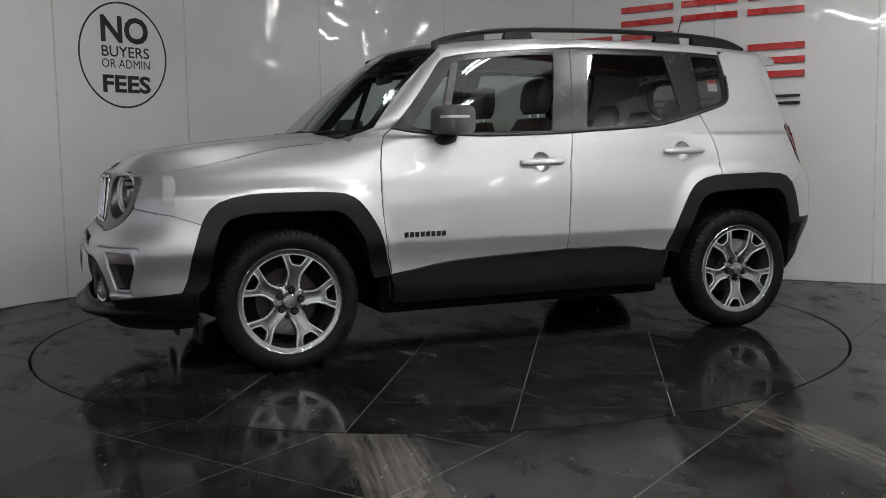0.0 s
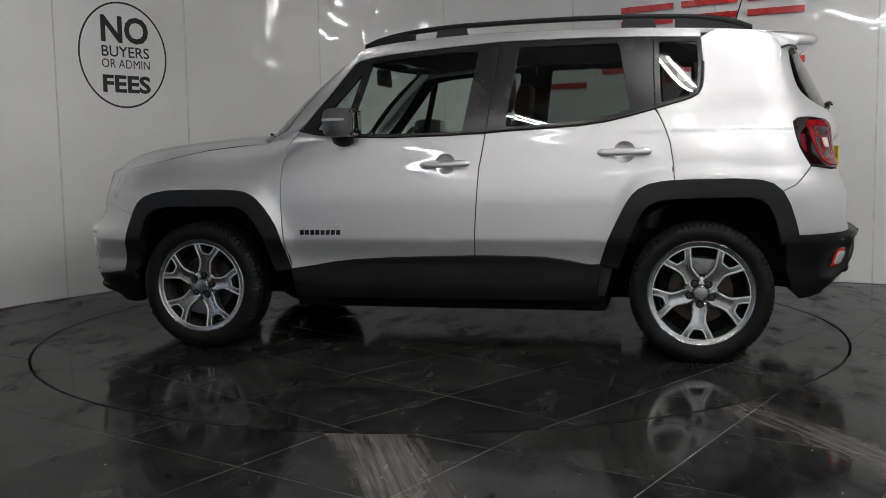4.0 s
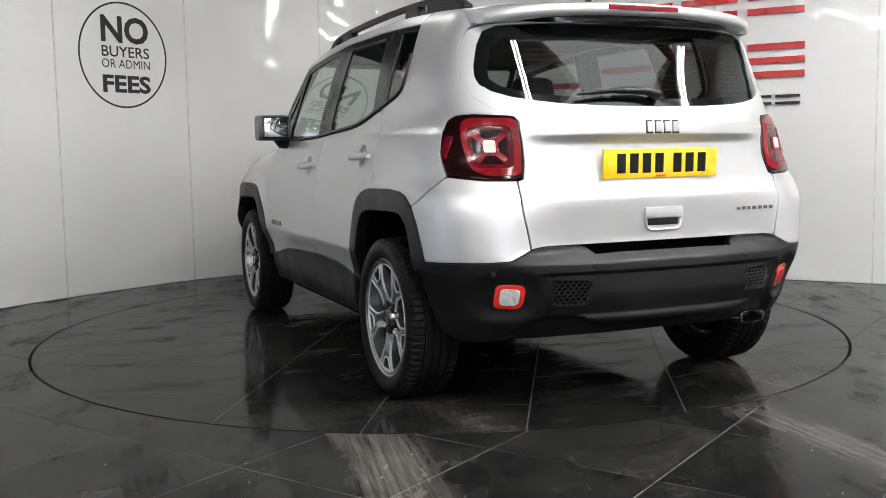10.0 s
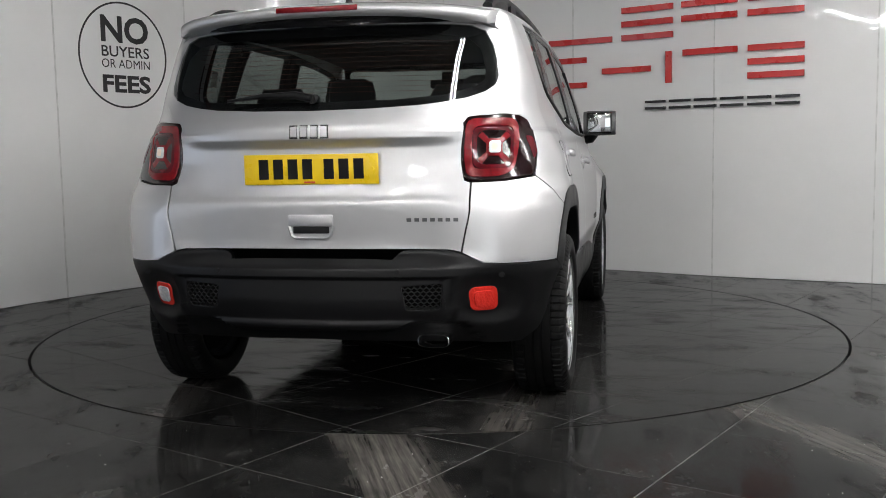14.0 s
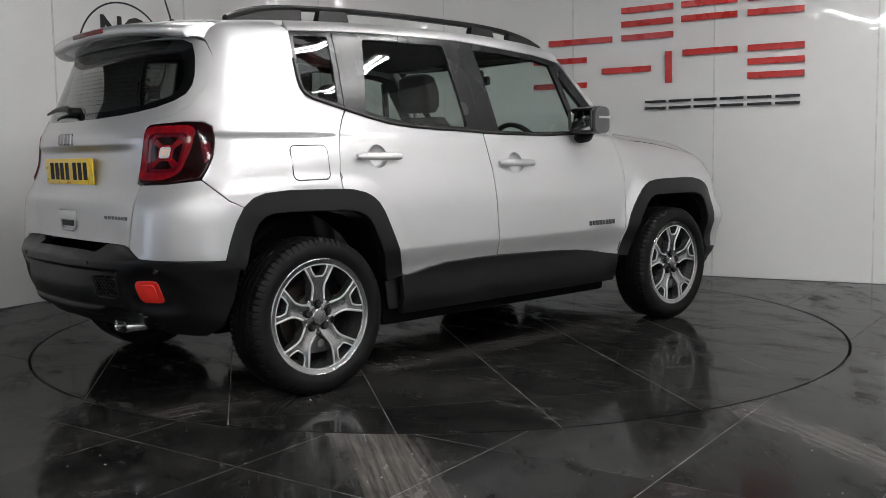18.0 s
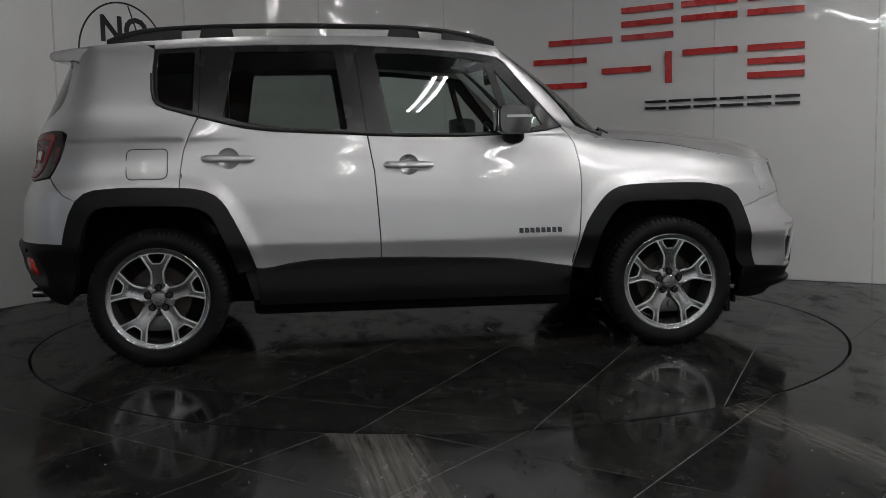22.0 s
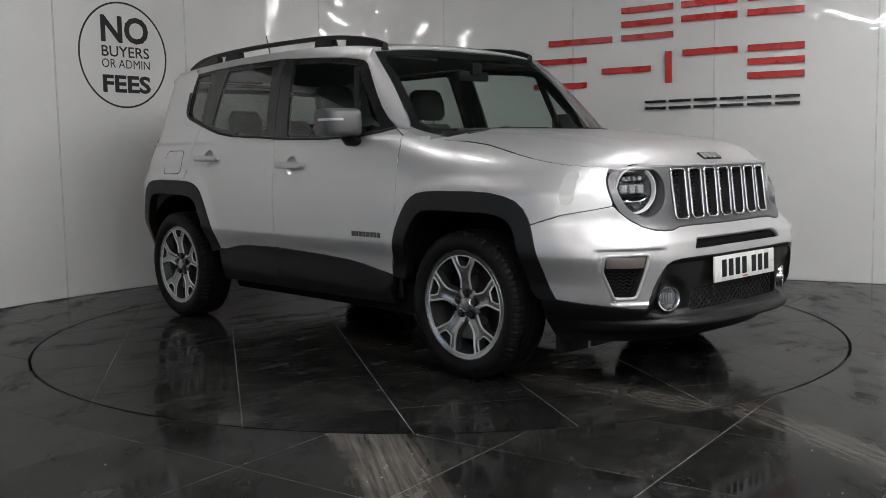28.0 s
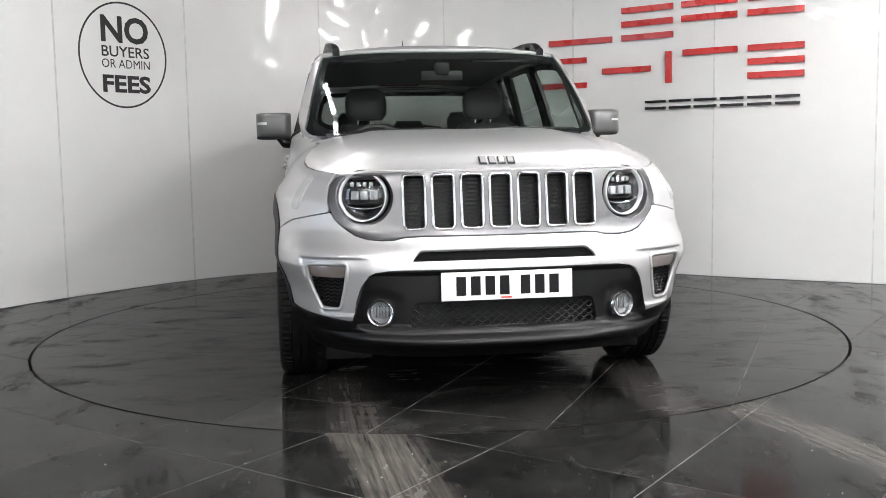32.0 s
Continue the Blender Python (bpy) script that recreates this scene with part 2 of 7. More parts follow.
def part(name, bm, mat, parent=None, label="", smooth=40.0):
    """Links a bmesh as one mesh object under a thing or a part; edges sharper than the angle stay sharp."""
    bmesh.ops.recalc_face_normals(bm, faces=bm.faces)
    me = bpy.data.meshes.new(name)
    if smooth:
        lim = radians(smooth)
        for f in bm.faces:
            f.smooth = True
        for e in bm.edges:
            e.smooth = not (len(e.link_faces) == 2 and e.calc_face_angle(0) > lim)
    bm.to_mesh(me)
    bm.free()
    return link_mesh(name, me, mat, parent, label)


def box(bm, x0, x1, y0, y1, z0, z1, bevel=0.0, segs=2):
    m = Matrix.Translation(((x0 + x1) / 2, (y0 + y1) / 2, (z0 + z1) / 2)) @ Matrix.Diagonal((x1 - x0, y1 - y0, z1 - z0, 1))
    got = bmesh.ops.create_cube(bm, size=1, matrix=m)
    if bevel:
        edges = list({e for v in got["verts"] for e in v.link_edges})
        bmesh.ops.bevel(bm, geom=edges, offset=bevel, segments=segs, affect="EDGES", profile=0.6)
    return got["verts"]


def cyl(bm, r, depth, m, segs=24, r2=None):
    return bmesh.ops.create_cone(bm, cap_ends=True, segments=segs, radius1=r, radius2=r if r2 is None else r2, depth=depth, matrix=m)["verts"]


def lathe(bm, prof, segs=64, closed=False):
    """Turns (radius, height) rows about the y axis."""
    rings = []
    for r, h in prof:
        rings.append([bm.verts.new((r * math.cos(a), h, r * math.sin(a))) for a in (2 * math.pi * i / segs for i in range(segs))])
    pairs = list(zip(rings, rings[1:])) + ([(rings[-1], rings[0])] if closed else [])
    for a, b in pairs:
        for i in range(segs):
            j = (i + 1) % segs
            bm.faces.new((a[i], a[j], b[j], b[i]))


def tube(bm, pts, r, segs=8, closed=False, flat=1.0, up=Vector((0, 0, 1))):
    """A round bar along points."""
    pts = [Vector(p) for p in pts]
    rings = []
    n = len(pts)
    for i, p in enumerate(pts):
        a = pts[(i - 1) % n] if closed or i else p
        b = pts[(i + 1) % n] if closed or i < n - 1 else p
        d = (b - a).normalized()
        s = d.cross(up)
        s = s.normalized() if s.length > 1e-4 else d.cross(Vector((1, 0, 0))).normalized()
        u = s.cross(d).normalized()
        rr = r[i] if isinstance(r, (list, tuple)) else r
        rings.append([bm.verts.new(p + s * rr * math.cos(k * 2 * math.pi / segs) + u * rr * flat * math.sin(k * 2 * math.pi / segs)) for k in range(segs)])
    for i in range(n if closed else n - 1):
        a, b = rings[i], rings[(i + 1) % n]
        for k in range(segs):
            bm.faces.new((a[k], a[(k + 1) % segs], b[(k + 1) % segs], b[k]))
    if not closed:
        bm.faces.new(rings[0])
        bm.faces.new(rings[-1][::-1])


def rounded(pts, r=0.02, segs=4):
    """Rounds the corners of a closed outline."""
    out = []
    n = len(pts)
    for i in range(n):
        p, a, b = Vector(pts[i][:2]), Vector(pts[i - 1][:2]), Vector(pts[(i + 1) % n][:2])
        rr = pts[i][2] if len(pts[i]) > 2 else r
        da, db = a - p, b - p
        if rr <= 0 or da.length < 1e-6 or db.length < 1e-6:
            out.append(tuple(p))
            continue
        k = min(rr, da.length * 0.49, db.length * 0.49)
        pa, pb = p + da.normalized() * k, p + db.normalized() * k
        for j in range(segs + 1):
            t = j / segs
            out.append(tuple(pa * (1 - t) ** 2 + p * 2 * t * (1 - t) + pb * t * t))
    return out


def shrunk(pts, d):
    """Moves each edge of an outline inward by d."""
    n = len(pts)
    area = sum(pts[i][0] * pts[(i + 1) % n][1] - pts[(i + 1) % n][0] * pts[i][1] for i in range(n))
    sgn = 1 if area > 0 else -1
    out = []
    for i in range(n):
        p, a, b = Vector(pts[i]), Vector(pts[i - 1]), Vector(pts[(i + 1) % n])
        e1, e2 = (p - a), (b - p)
        if e1.length < 1e-7 or e2.length < 1e-7:
            out.append(tuple(p))
            continue
        n1 = Vector((-e1.y, e1.x)).normalized() * sgn
        n2 = Vector((-e2.y, e2.x)).normalized() * sgn
        h = n1 + n2
        k = h.length_squared
        out.append(tuple(p + (h * (2 * d / k) if k > 0.5 else n1 * d)))
    return out


from mathutils.geometry import delaunay_2d_cdt


def within(p, loop):
    """Whether a point lies inside an outline."""
    got, n = False, len(loop)
    for i in range(n):
        (x0, y0), (x1, y1) = loop[i][:2], loop[i - 1][:2]
        if (y0 > p[1]) != (y1 > p[1]) and p[0] < (x1 - x0) * (p[1] - y0) / (y1 - y0) + x0:
            got = not got
    return got


def sheet(outline, mapped, grid=(0.05, 0.05), holes=(), gap=0.0, depth=0.02, proud=0.0, edge=0.004, mirror=False, inside=(0, 0, 0.8)):
    """A panel: a flat outline with holes, filled by a fine net, laid on a surface and given turned-in edges."""
    loops = [shrunk(outline, gap) if gap else list(outline)] + [list(h) for h in holes]
    pts, cons, rings = [], [], []
    step = max(grid)
    for loop in loops:
        ids = []
        for i in range(len(loop)):
            a, b = Vector(loop[i][:2]), Vector(loop[(i + 1) % len(loop)][:2])
            n = max(1, math.ceil((b - a).length / step))
            for k in range(n):
                ids.append(len(pts))
                pts.append(a.lerp(b, k / n))
        rings.append(ids)
        cons += [(ids[i], ids[(i + 1) % len(ids)]) for i in range(len(ids))]
    lo = [min(p[k] for p in pts) for k in (0, 1)]
    hi = [max(p[k] for p in pts) for k in (0, 1)]
    edge_pts = np.array([(p[0], p[1]) for p in pts])
    reach = 0.35 * min(grid)
    for i in range(math.floor(lo[0] / grid[0]), math.ceil(hi[0] / grid[0]) + 1):
        for j in range(math.floor(lo[1] / grid[1]), math.ceil(hi[1] / grid[1]) + 1):
            p = Vector((i * grid[0], j * grid[1]))
            if within(p, loops[0]) and not any(within(p, h) for h in loops[1:]):
                if np.min(np.hypot(edge_pts[:, 0] - p.x, edge_pts[:, 1] - p.y)) > reach:
                    pts.append(p)
    co, _, tris, _, _, _ = delaunay_2d_cdt(pts, cons, [], 0, 1e-7)
    bm = bmesh.new()
    vs = [bm.verts.new((c[0], c[1], 0)) for c in co]
    for t in tris:
        c = (co[t[0]] + co[t[1]] + co[t[2]]) / 3
        if within(c, loops[0]) and not any(within(c, h) for h in loops[1:]):
            try:
                bm.faces.new([vs[i] for i in t])
            except ValueError:
                pass
    bmesh.ops.delete(bm, geom=[v for v in bm.verts if not v.link_faces], context="VERTS")
    bm.normal_update()
    bm.verts.ensure_lookup_table()
    bm.verts.index_update()
    h = 0.002
    vert, norm, face = [], [], []
    score = 0.0
    for v in bm.verts:
        a, b = v.co.x, v.co.y
        p = Vector(mapped(a, b))
        n0 = (Vector(mapped(a + h, b)) - p).cross(Vector(mapped(a, b + h)) - p)
        score += n0.dot(p - Vector(inside))
    turn = 1 if score >= 0 else -1
    for v in bm.verts:
        a, b = v.co.x, v.co.y
        p = Vector(mapped(a, b))
        du = Vector(mapped(a + h, b)) - Vector(mapped(a - h, b))
        dv = Vector(mapped(a, b + h)) - Vector(mapped(a, b - h))
        no = du.cross(dv) * turn
        no = no.normalized() if no.length > 1e-9 else Vector((0, 0, 1))
        vert.append(p + no * proud)
        norm.append(no)
    for f in bm.faces:
        ids = [v.index for v in f.verts]
        if f.normal.z < 0:
            ids.reverse()
        face.append(ids)
    # turned-in edge: a small round, then a straight wall
    rim = [e for e in bm.edges if len(e.link_faces) == 1]
    ring = {}
    for e in rim:
        f = e.link_faces[0]
        mid = (e.verts[0].co + e.verts[1].co) / 2
        d = e.verts[1].co - e.verts[0].co
        s = Vector((d.y, -d.x, 0))
        if s.dot(f.calc_center_median() - mid) > 0:
            s = -s
        for v in e.verts:
            ring.setdefault(v.index, Vector((0, 0, 0)))
            ring[v.index] += s.normalized()
    ids1, ids2, ids3 = {}, {}, {}
    for i, s in ring.items():
        co = bm.verts[i].co
        s = s.normalized() if s.length > 1e-6 else Vector((1, 0, 0))
        p, no = vert[i], norm[i]
        q = Vector(mapped(co.x + s.x * h, co.y + s.y * h)) - Vector(mapped(co.x, co.y))
        lat = (q - no * q.dot(no))
        lat = lat.normalized() if lat.length > 1e-9 else Vector((1, 0, 0))
        ids1[i] = len(vert)
        vert.append(p + lat * edge * 0.3 - no * edge * 0.3)
        norm.append((no + lat).normalized())
        ids2[i] = len(vert)
        vert.append(p + lat * edge * 0.42 - no * edge)
        norm.append(lat)
        ids3[i] = len(vert)
        vert.append(p + lat * edge * 0.42 - no * depth)
        norm.append(lat)
    for e in rim:
        f = e.link_faces[0]
        ids = [v.index for v in f.verts]
        if f.normal.z < 0:
            ids.reverse()
        i, j = e.verts[0].index, e.verts[1].index
        k = ids.index(i)
        if ids[(k + 1) % len(ids)] != j:
            i, j = j, i
        for a, b in ((None, ids1), (ids1, ids2), (ids2, ids3)):
            ia, ja = (i, j) if a is None else (a[i], a[j])
            face.append([ja, ia, b[i], b[j]])
    bm.free()
    if turn < 0:
        face = [f[::-1] for f in face]
    if mirror:
        vert = [Vector((v.x, -v.y, v.z)) for v in vert]
        norm = [Vector((v.x, -v.y, v.z)) for v in norm]
        face = [f[::-1] for f in face]
    return vert, face, norm


def sheet_mesh(name, made):
    vert, face, norm = made
    me = bpy.data.meshes.new(name)
    me.from_pydata([tuple(v) for v in vert], [], face)
    me.polygons.foreach_set("use_smooth", [True] * len(me.polygons))
    me.update()
    me.normals_split_custom_set_from_vertices([tuple(n) for n in norm])
    return me
# ---- the hall: curved white wall, tiled floor, turntable ----
WALL_LINE = [(-4.6, -1.9), (-3.75, -0.35), (-3.027, 0.892), (-2.745, 1.351), (-2.041, 2.268), (-1.38, 2.74), (-0.55, 3.02),
             (0.3, 2.98), (1.0, 2.72), (1.605, 2.35), (2.177, 1.933), (2.748, 1.6), (3.206, 1.331), (4.6, 0.5)]


def spline(rows, steps=12):
    out = []
    n = len(rows)
    for i in range(n - 1):
        a, b, c, d = (Vector(rows[max(0, min(n - 1, k))]) for k in (i - 1, i, i + 1, i + 2))
        for j in range(steps):
            t = j / steps
            out.append(0.5 * (2 * b + (c - a) * t + (2 * a - 5 * b + 4 * c - d) * t * t + (3 * b - a - 3 * c + d) * t**3))
    out.append(Vector(rows[-1]))
    return out


WALL_PTS = spline(WALL_LINE)
WALL_S = np.concatenate([[0], np.cumsum([(b - a).length for a, b in zip(WALL_PTS, WALL_PTS[1:])])])
WALL_X = np.array([p.x for p in WALL_PTS])
WALL_Y = np.array([p.y for p in WALL_PTS])
WALL_H = 2.48


def wall_at(s, z, off=0.0):
    """The place on the wall at s metres along it and height z, off metres before it."""
    x, y = np.interp(s, WALL_S, WALL_X), np.interp(s, WALL_S, WALL_Y)
    d = Vector((np.interp(s + 0.04, WALL_S, WALL_X) - np.interp(s - 0.04, WALL_S, WALL_X),
                np.interp(s + 0.04, WALL_S, WALL_Y) - np.interp(s - 0.04, WALL_S, WALL_Y))).normalized()
    return Vector((x + d.y * off, y - d.x * off, z))


def along(x):
    """Metres along the wall at world x."""
    return float(np.interp(x, WALL_X, WALL_S))


def wall_board(s0, s1, z0, z1, off, thick, name, mat, parent, n=14, label=""):
    bm = bmesh.new()
    rows = []
    for i in range(n + 1):
        s = s0 + (s1 - s0) * i / n
        rows.append([bm.verts.new(wall_at(s, z, o)) for z, o in ((z0, off), (z1, off), (z1, off - thick), (z0, off - thick))])
    for a, b in zip(rows, rows[1:]):
        for k in range(4):
            bm.faces.new((a[k], a[(k + 1) % 4], b[(k + 1) % 4], b[k]))
    bm.faces.new(rows[0])
    bm.faces.new(rows[-1][::-1])
    return part(name, bm, mat, parent, label, 30)


wall_back = wall_board(0, WALL_S[-1], 0.0, WALL_H, -0.012, 0.10, "wall_back", SEAM, None, 120)
tagged(wall_back, "curved white studio wall of glossy boards with narrow vertical joints", "wall", kind="structure")
seams = [0.0] + [along(x) for x in (-3.35, -2.737, -2.031, -1.015, 0.079, 1.173, 2.177, 3.19)] + [WALL_S[-1]]
for s0, s1 in zip(seams, seams[1:]):
    wall_board(s0 + 0.002, s1 - 0.002, 0.004, WALL_H - 0.004, 0.0, 0.011, "wall_board", WALL, wall_back, 20)
for s in seams[1:-1]:
    wall_board(s - 0.006, s + 0.006, 0.004, WALL_H - 0.004, 0.003, 0.003, "joint_strip", SEAM, wall_back, 1)

# floor tiles: the grid runs at 54.5 degrees
TILE_W, GRID_TURN = 0.604, radians(54.5)
GE1 = Vector((math.cos(GRID_TURN), math.sin(GRID_TURN)))
GE2 = Vector((-math.sin(GRID_TURN), math.cos(GRID_TURN)))
DISC_R = 2.249


def prism(bm, pts, z0, z1, bevel=0.0):
    if len(pts) < 3:
        return
    area = sum(pts[i][0] * pts[(i + 1) % len(pts)][1] - pts[(i + 1) % len(pts)][0] * pts[i][1] for i in range(len(pts)))
    if area < 0:
        pts = pts[::-1]
    top = [bm.verts.new((p[0], p[1], z1)) for p in pts]
    low = [bm.verts.new((p[0], p[1], z0)) for p in pts]
    bm.faces.new(top)
    for i in range(len(pts)):
        j = (i + 1) % len(pts)
        bm.faces.new((low[i], low[j], top[j], top[i]))


def inside_circle(pts, r):
    """The part of a convex outline inside a circle about the origin."""
    n = 240
    for k in range(n):
        a = 2 * math.pi * (k + 0.5) / n
        no = Vector((math.cos(a), math.sin(a)))
        out = []
        for i in range(len(pts)):
            p, q = Vector(pts[i]), Vector(pts[(i + 1) % len(pts)])
            dp, dq = p.dot(no) - r, q.dot(no) - r
            if dp <= 0:
                out.append(tuple(p))
            if dp * dq < 0:
                out.append(tuple(p + (q - p) * (dp / (dp - dq))))
        pts = out
        if len(pts) < 3:
            return []
    return pts


def outside_circle(pts, r):
    """The pieces of an outline outside a circle about the origin."""
    dense = []
    for i in range(len(pts)):
        p, q = Vector(pts[i]), Vector(pts[(i + 1) % len(pts)])
        dense += [p + (q - p) * (k / 56) for k in range(56)]
    keep = [p.length >= r for p in dense]
    if all(keep):
        return [[tuple(p) for p in pts]]
    if not any(keep):
        return []
    n = len(dense)
    start = next(i for i in range(n) if keep[i] and not keep[i - 1])
    runs, run = [], []
    for k in range(n + 1):
        i = (start + k) % n
        if k < n and keep[i]:
            run.append(dense[i])
        elif run:
            runs.append(run)
            run = []
    done = []
    for run in runs:
        a0, a1 = math.atan2(run[-1].y, run[-1].x), math.atan2(run[0].y, run[0].x)
        d = (a1 - a0 + math.pi) % (2 * math.pi) - math.pi
        arc = [Vector((r * math.cos(a0 + d * k / 16), r * math.sin(a0 + d * k / 16))) for k in range(17)]
        if len(run) > 3:
            done.append([tuple(p) for p in run + arc])
    return done


def square(i, j, e1, e2, o1, o2, gap):
    """Grid square; lines lie at o1 + i * w along e2 and o2 + j * w along e1."""
    h = gap / 2
    a0, a1 = o1 + i * TILE_W + h, o1 + (i + 1) * TILE_W - h
    b0, b1 = o2 + j * TILE_W + h, o2 + (j + 1) * TILE_W - h
    return [tuple(e1 * b + e2 * a) for a, b in ((a0, b0), (a0, b1), (a1, b1), (a1, b0))]


bm = bmesh.new()
ring_in = [(DISC_R + 0.014) * Vector((math.cos(2 * math.pi * k / 160), math.sin(2 * math.pi * k / 160))) for k in range(160)]
out_r = [Vector((14 * math.cos(2 * math.pi * k / 160), 14 * math.sin(2 * math.pi * k / 160))) for k in range(160)]
va = [[bm.verts.new((p.x, p.y, -0.0008)) for p in ring_in]]
vb = [bm.verts.new((p.x, p.y, -0.0008)) for p in out_r]
for k in range(160):
    j = (k + 1) % 160
    bm.faces.new((va[0][k], vb[k], vb[j], va[0][j]))
floor = part("floor", bm, GROUT, None, "", 0)
tagged(floor, "dark polished slate-look floor tiles with thin pale joints and dusty tyre marks", "floor", kind="structure")

bm = bmesh.new()
rims = [[bm.verts.new((p.x, p.y, z)) for p in ring_in] for z in (-0.001, -0.12)]
for k in range(160):
    j = (k + 1) % 160
    bm.faces.new((rims[0][k], rims[0][j], rims[1][j], rims[1][k]))
bm.faces.new(rims[1])
part("pit", bm, RIM_GAP, floor, "dark pit under the turntable", 0)


def in_hall(c):
    return -4.2 < c.x < 4.4 and -6.4 < c.y and (c.length < 2.9 or c.y < 0.2 or c.y < np.interp(c.x, WALL_X, WALL_Y) + 0.25)


rest = bmesh.new()
for i in range(-23, 24):
    for j in range(-23, 24):
        sq = square(i, j, GE1, GE2, -0.35, -0.084, 0.004)
        c = sum((Vector(p) for p in sq), Vector((0, 0))) / 4
        if not in_hall(c):
            if c.length < 13.5:
                prism(rest, sq, -0.002, 0.0)
            continue
        for piece in outside_circle(sq, DISC_R + 0.014):
            bm = bmesh.new()
            prism(bm, piece, -0.004, 0.0)
            part("tile", bm, TILE, floor, "", 0)
tiles_far = part("far_tiles", rest, TILE, floor, "", 0)
tiles_far["kind"] = "stuff"

# turntable: its own tiles, turning with the car
turntable = new("turntable")
tagged(turntable, "round flush turntable set with dark polished slate tiles", "turntable")
bm = bmesh.new()
cyl(bm, DISC_R - 0.004, 0.05, Matrix.Translation((0, 0, -0.0258)), 160)
part("disc", bm, GROUT, turntable, "", 30)
DISC_TURN, DO1, DO2 = radians(-30.6), 0.0, 0.0
DE1 = Vector((math.cos(DISC_TURN), math.sin(DISC_TURN)))
DE2 = Vector((-math.sin(DISC_TURN), math.cos(DISC_TURN)))
for i in range(-6, 6):
    for j in range(-6, 6):
        piece = inside_circle(square(i, j, DE1, DE2, DO1, DO2, 0.004), DISC_R - 0.001)
        if len(piece) > 2:
            bm = bmesh.new()
            prism(bm, piece, -0.004, 0.0)
            part("tile", bm, TILE_DISC, turntable, "", 0)

# grit tracked in on tyres
GRIT = material("pale_grit", (0.5, 0.48, 0.45), 0.8)
vary_color(GRIT, (0.3, 0.29, 0.27), (0.65, 0.63, 0.6), 9)
rng = random.Random(5)
bm = bmesh.new()
for k in range(420):
    x, y = rng.uniform(-3.2, 3.6), rng.uniform(-4.6, -2.3) if k % 3 else rng.uniform(-2.2, 1.0)
    if abs(math.hypot(x, y) - DISC_R) < 0.03 or (k % 3 == 0 and math.hypot(x, y) < DISC_R):
        continue
    r = rng.uniform(0.0012, 0.0034)
    ring = [bm.verts.new((x + r * rng.uniform(0.7, 1.2) * math.cos(a), y + r * rng.uniform(0.7, 1.2) * math.sin(a), 0.0002)) for a in (0.0, 1.3, 2.5, 3.8, 5.0)]
    peak = bm.verts.new((x, y, r * rng.uniform(0.7, 1.3)))
    for i in range(5):
        bm.faces.new((ring[i], ring[(i + 1) % 5], peak))
    bm.faces.new(ring[::-1])
tagged(part("grit", bm, GRIT, None, "", 0), "pale specks of grit scattered on dark floor tiles", "grit", kind="stuff")

# ceiling, rear and side walls close the hall
HALL_H = 3.85
bm = bmesh.new()
box(bm, -9, 24, -10, 5, HALL_H, HALL_H + 0.15)
tagged(part("ceiling", bm, CEIL, None, "", 0), "pale grey ceiling above strip lights", "ceiling", kind="structure")
# Unseen walls, toned to steer the light and reflections on the car.
DADO_H, PARTITION_H = 1.7, 2.12
SIDE_GREY = material("mid_grey_wall", (0.2, 0.2, 0.2), 0.75)
vary_color(SIDE_GREY, (0.13, 0.13, 0.133), (0.18, 0.18, 0.183), 3)
def side_wall(name, a, b, t0, t1, z0, z1, mat, label):
    """A stretch of straight wall between two corners, t0 to t1 of the way, 0.12 m thick on the outer side."""
    d = (Vector(b) - Vector(a))
    o = Vector((d.y, -d.x)).normalized() * (0.12 if a[0] < 0 else -0.12)
    p, q = Vector(a) + d * t0, Vector(a) + d * t1
    bm = bmesh.new()
    prism(bm, [tuple(p), tuple(q), tuple(q + o), tuple(p + o)], z0, z1)
    tagged(part(name, bm, mat, None, "", 0), label, "wall", kind="structure")


LEFT_A, LEFT_B, RIGHT_A, RIGHT_B = (-4.6, -1.9), (-6.5, -9.5), (4.6, 0.5), (6.6, -9.5)
for t0, t1 in ((0.0, 0.14), (0.40, 1.0)):
    side_wall("wall_dado", LEFT_A, LEFT_B, t0, t1, 0.0, DADO_H, DADO, "unseen dark grey lower side wall closing the hall")
    side_wall("wall_side", LEFT_A, LEFT_B, t0, t1, DADO_H, HALL_H, SIDE_GREY, "unseen mid grey upper side wall closing the hall")
side_wall("wall_side", LEFT_A, LEFT_B, 0.14, 0.40, 2.35, HALL_H, SIDE_GREY, "mid grey wall over a side doorway")
side_wall("wall_dado", RIGHT_A, RIGHT_B, 0.0, 1.0, 0.0, DADO_H, REAR_WALL, "unseen pale lower partition wall that brightens the car")
side_wall("wall_side", RIGHT_A, RIGHT_B, 0.0, 1.0, DADO_H, PARTITION_H, REAR_WALL, "unseen pale partition wall, open above to an added bay")
side_wall("wall_side", RIGHT_A, RIGHT_B, 0.0, 1.0, 2.75, HALL_H, REAR_WALL, "pale wall over the opening to the next bay")
bm = bmesh.new()
box(bm, -7.6, -7.5, -6.5, -1.2, -0.2, 3.2)
tagged(part("backdrop", bm, glowing("blue_daylight", (0.72, 0.82, 1.0), SIDE_GLOW), None, "", 0), "pale blue daylight beyond the side doorway", "sky", kind="structure")
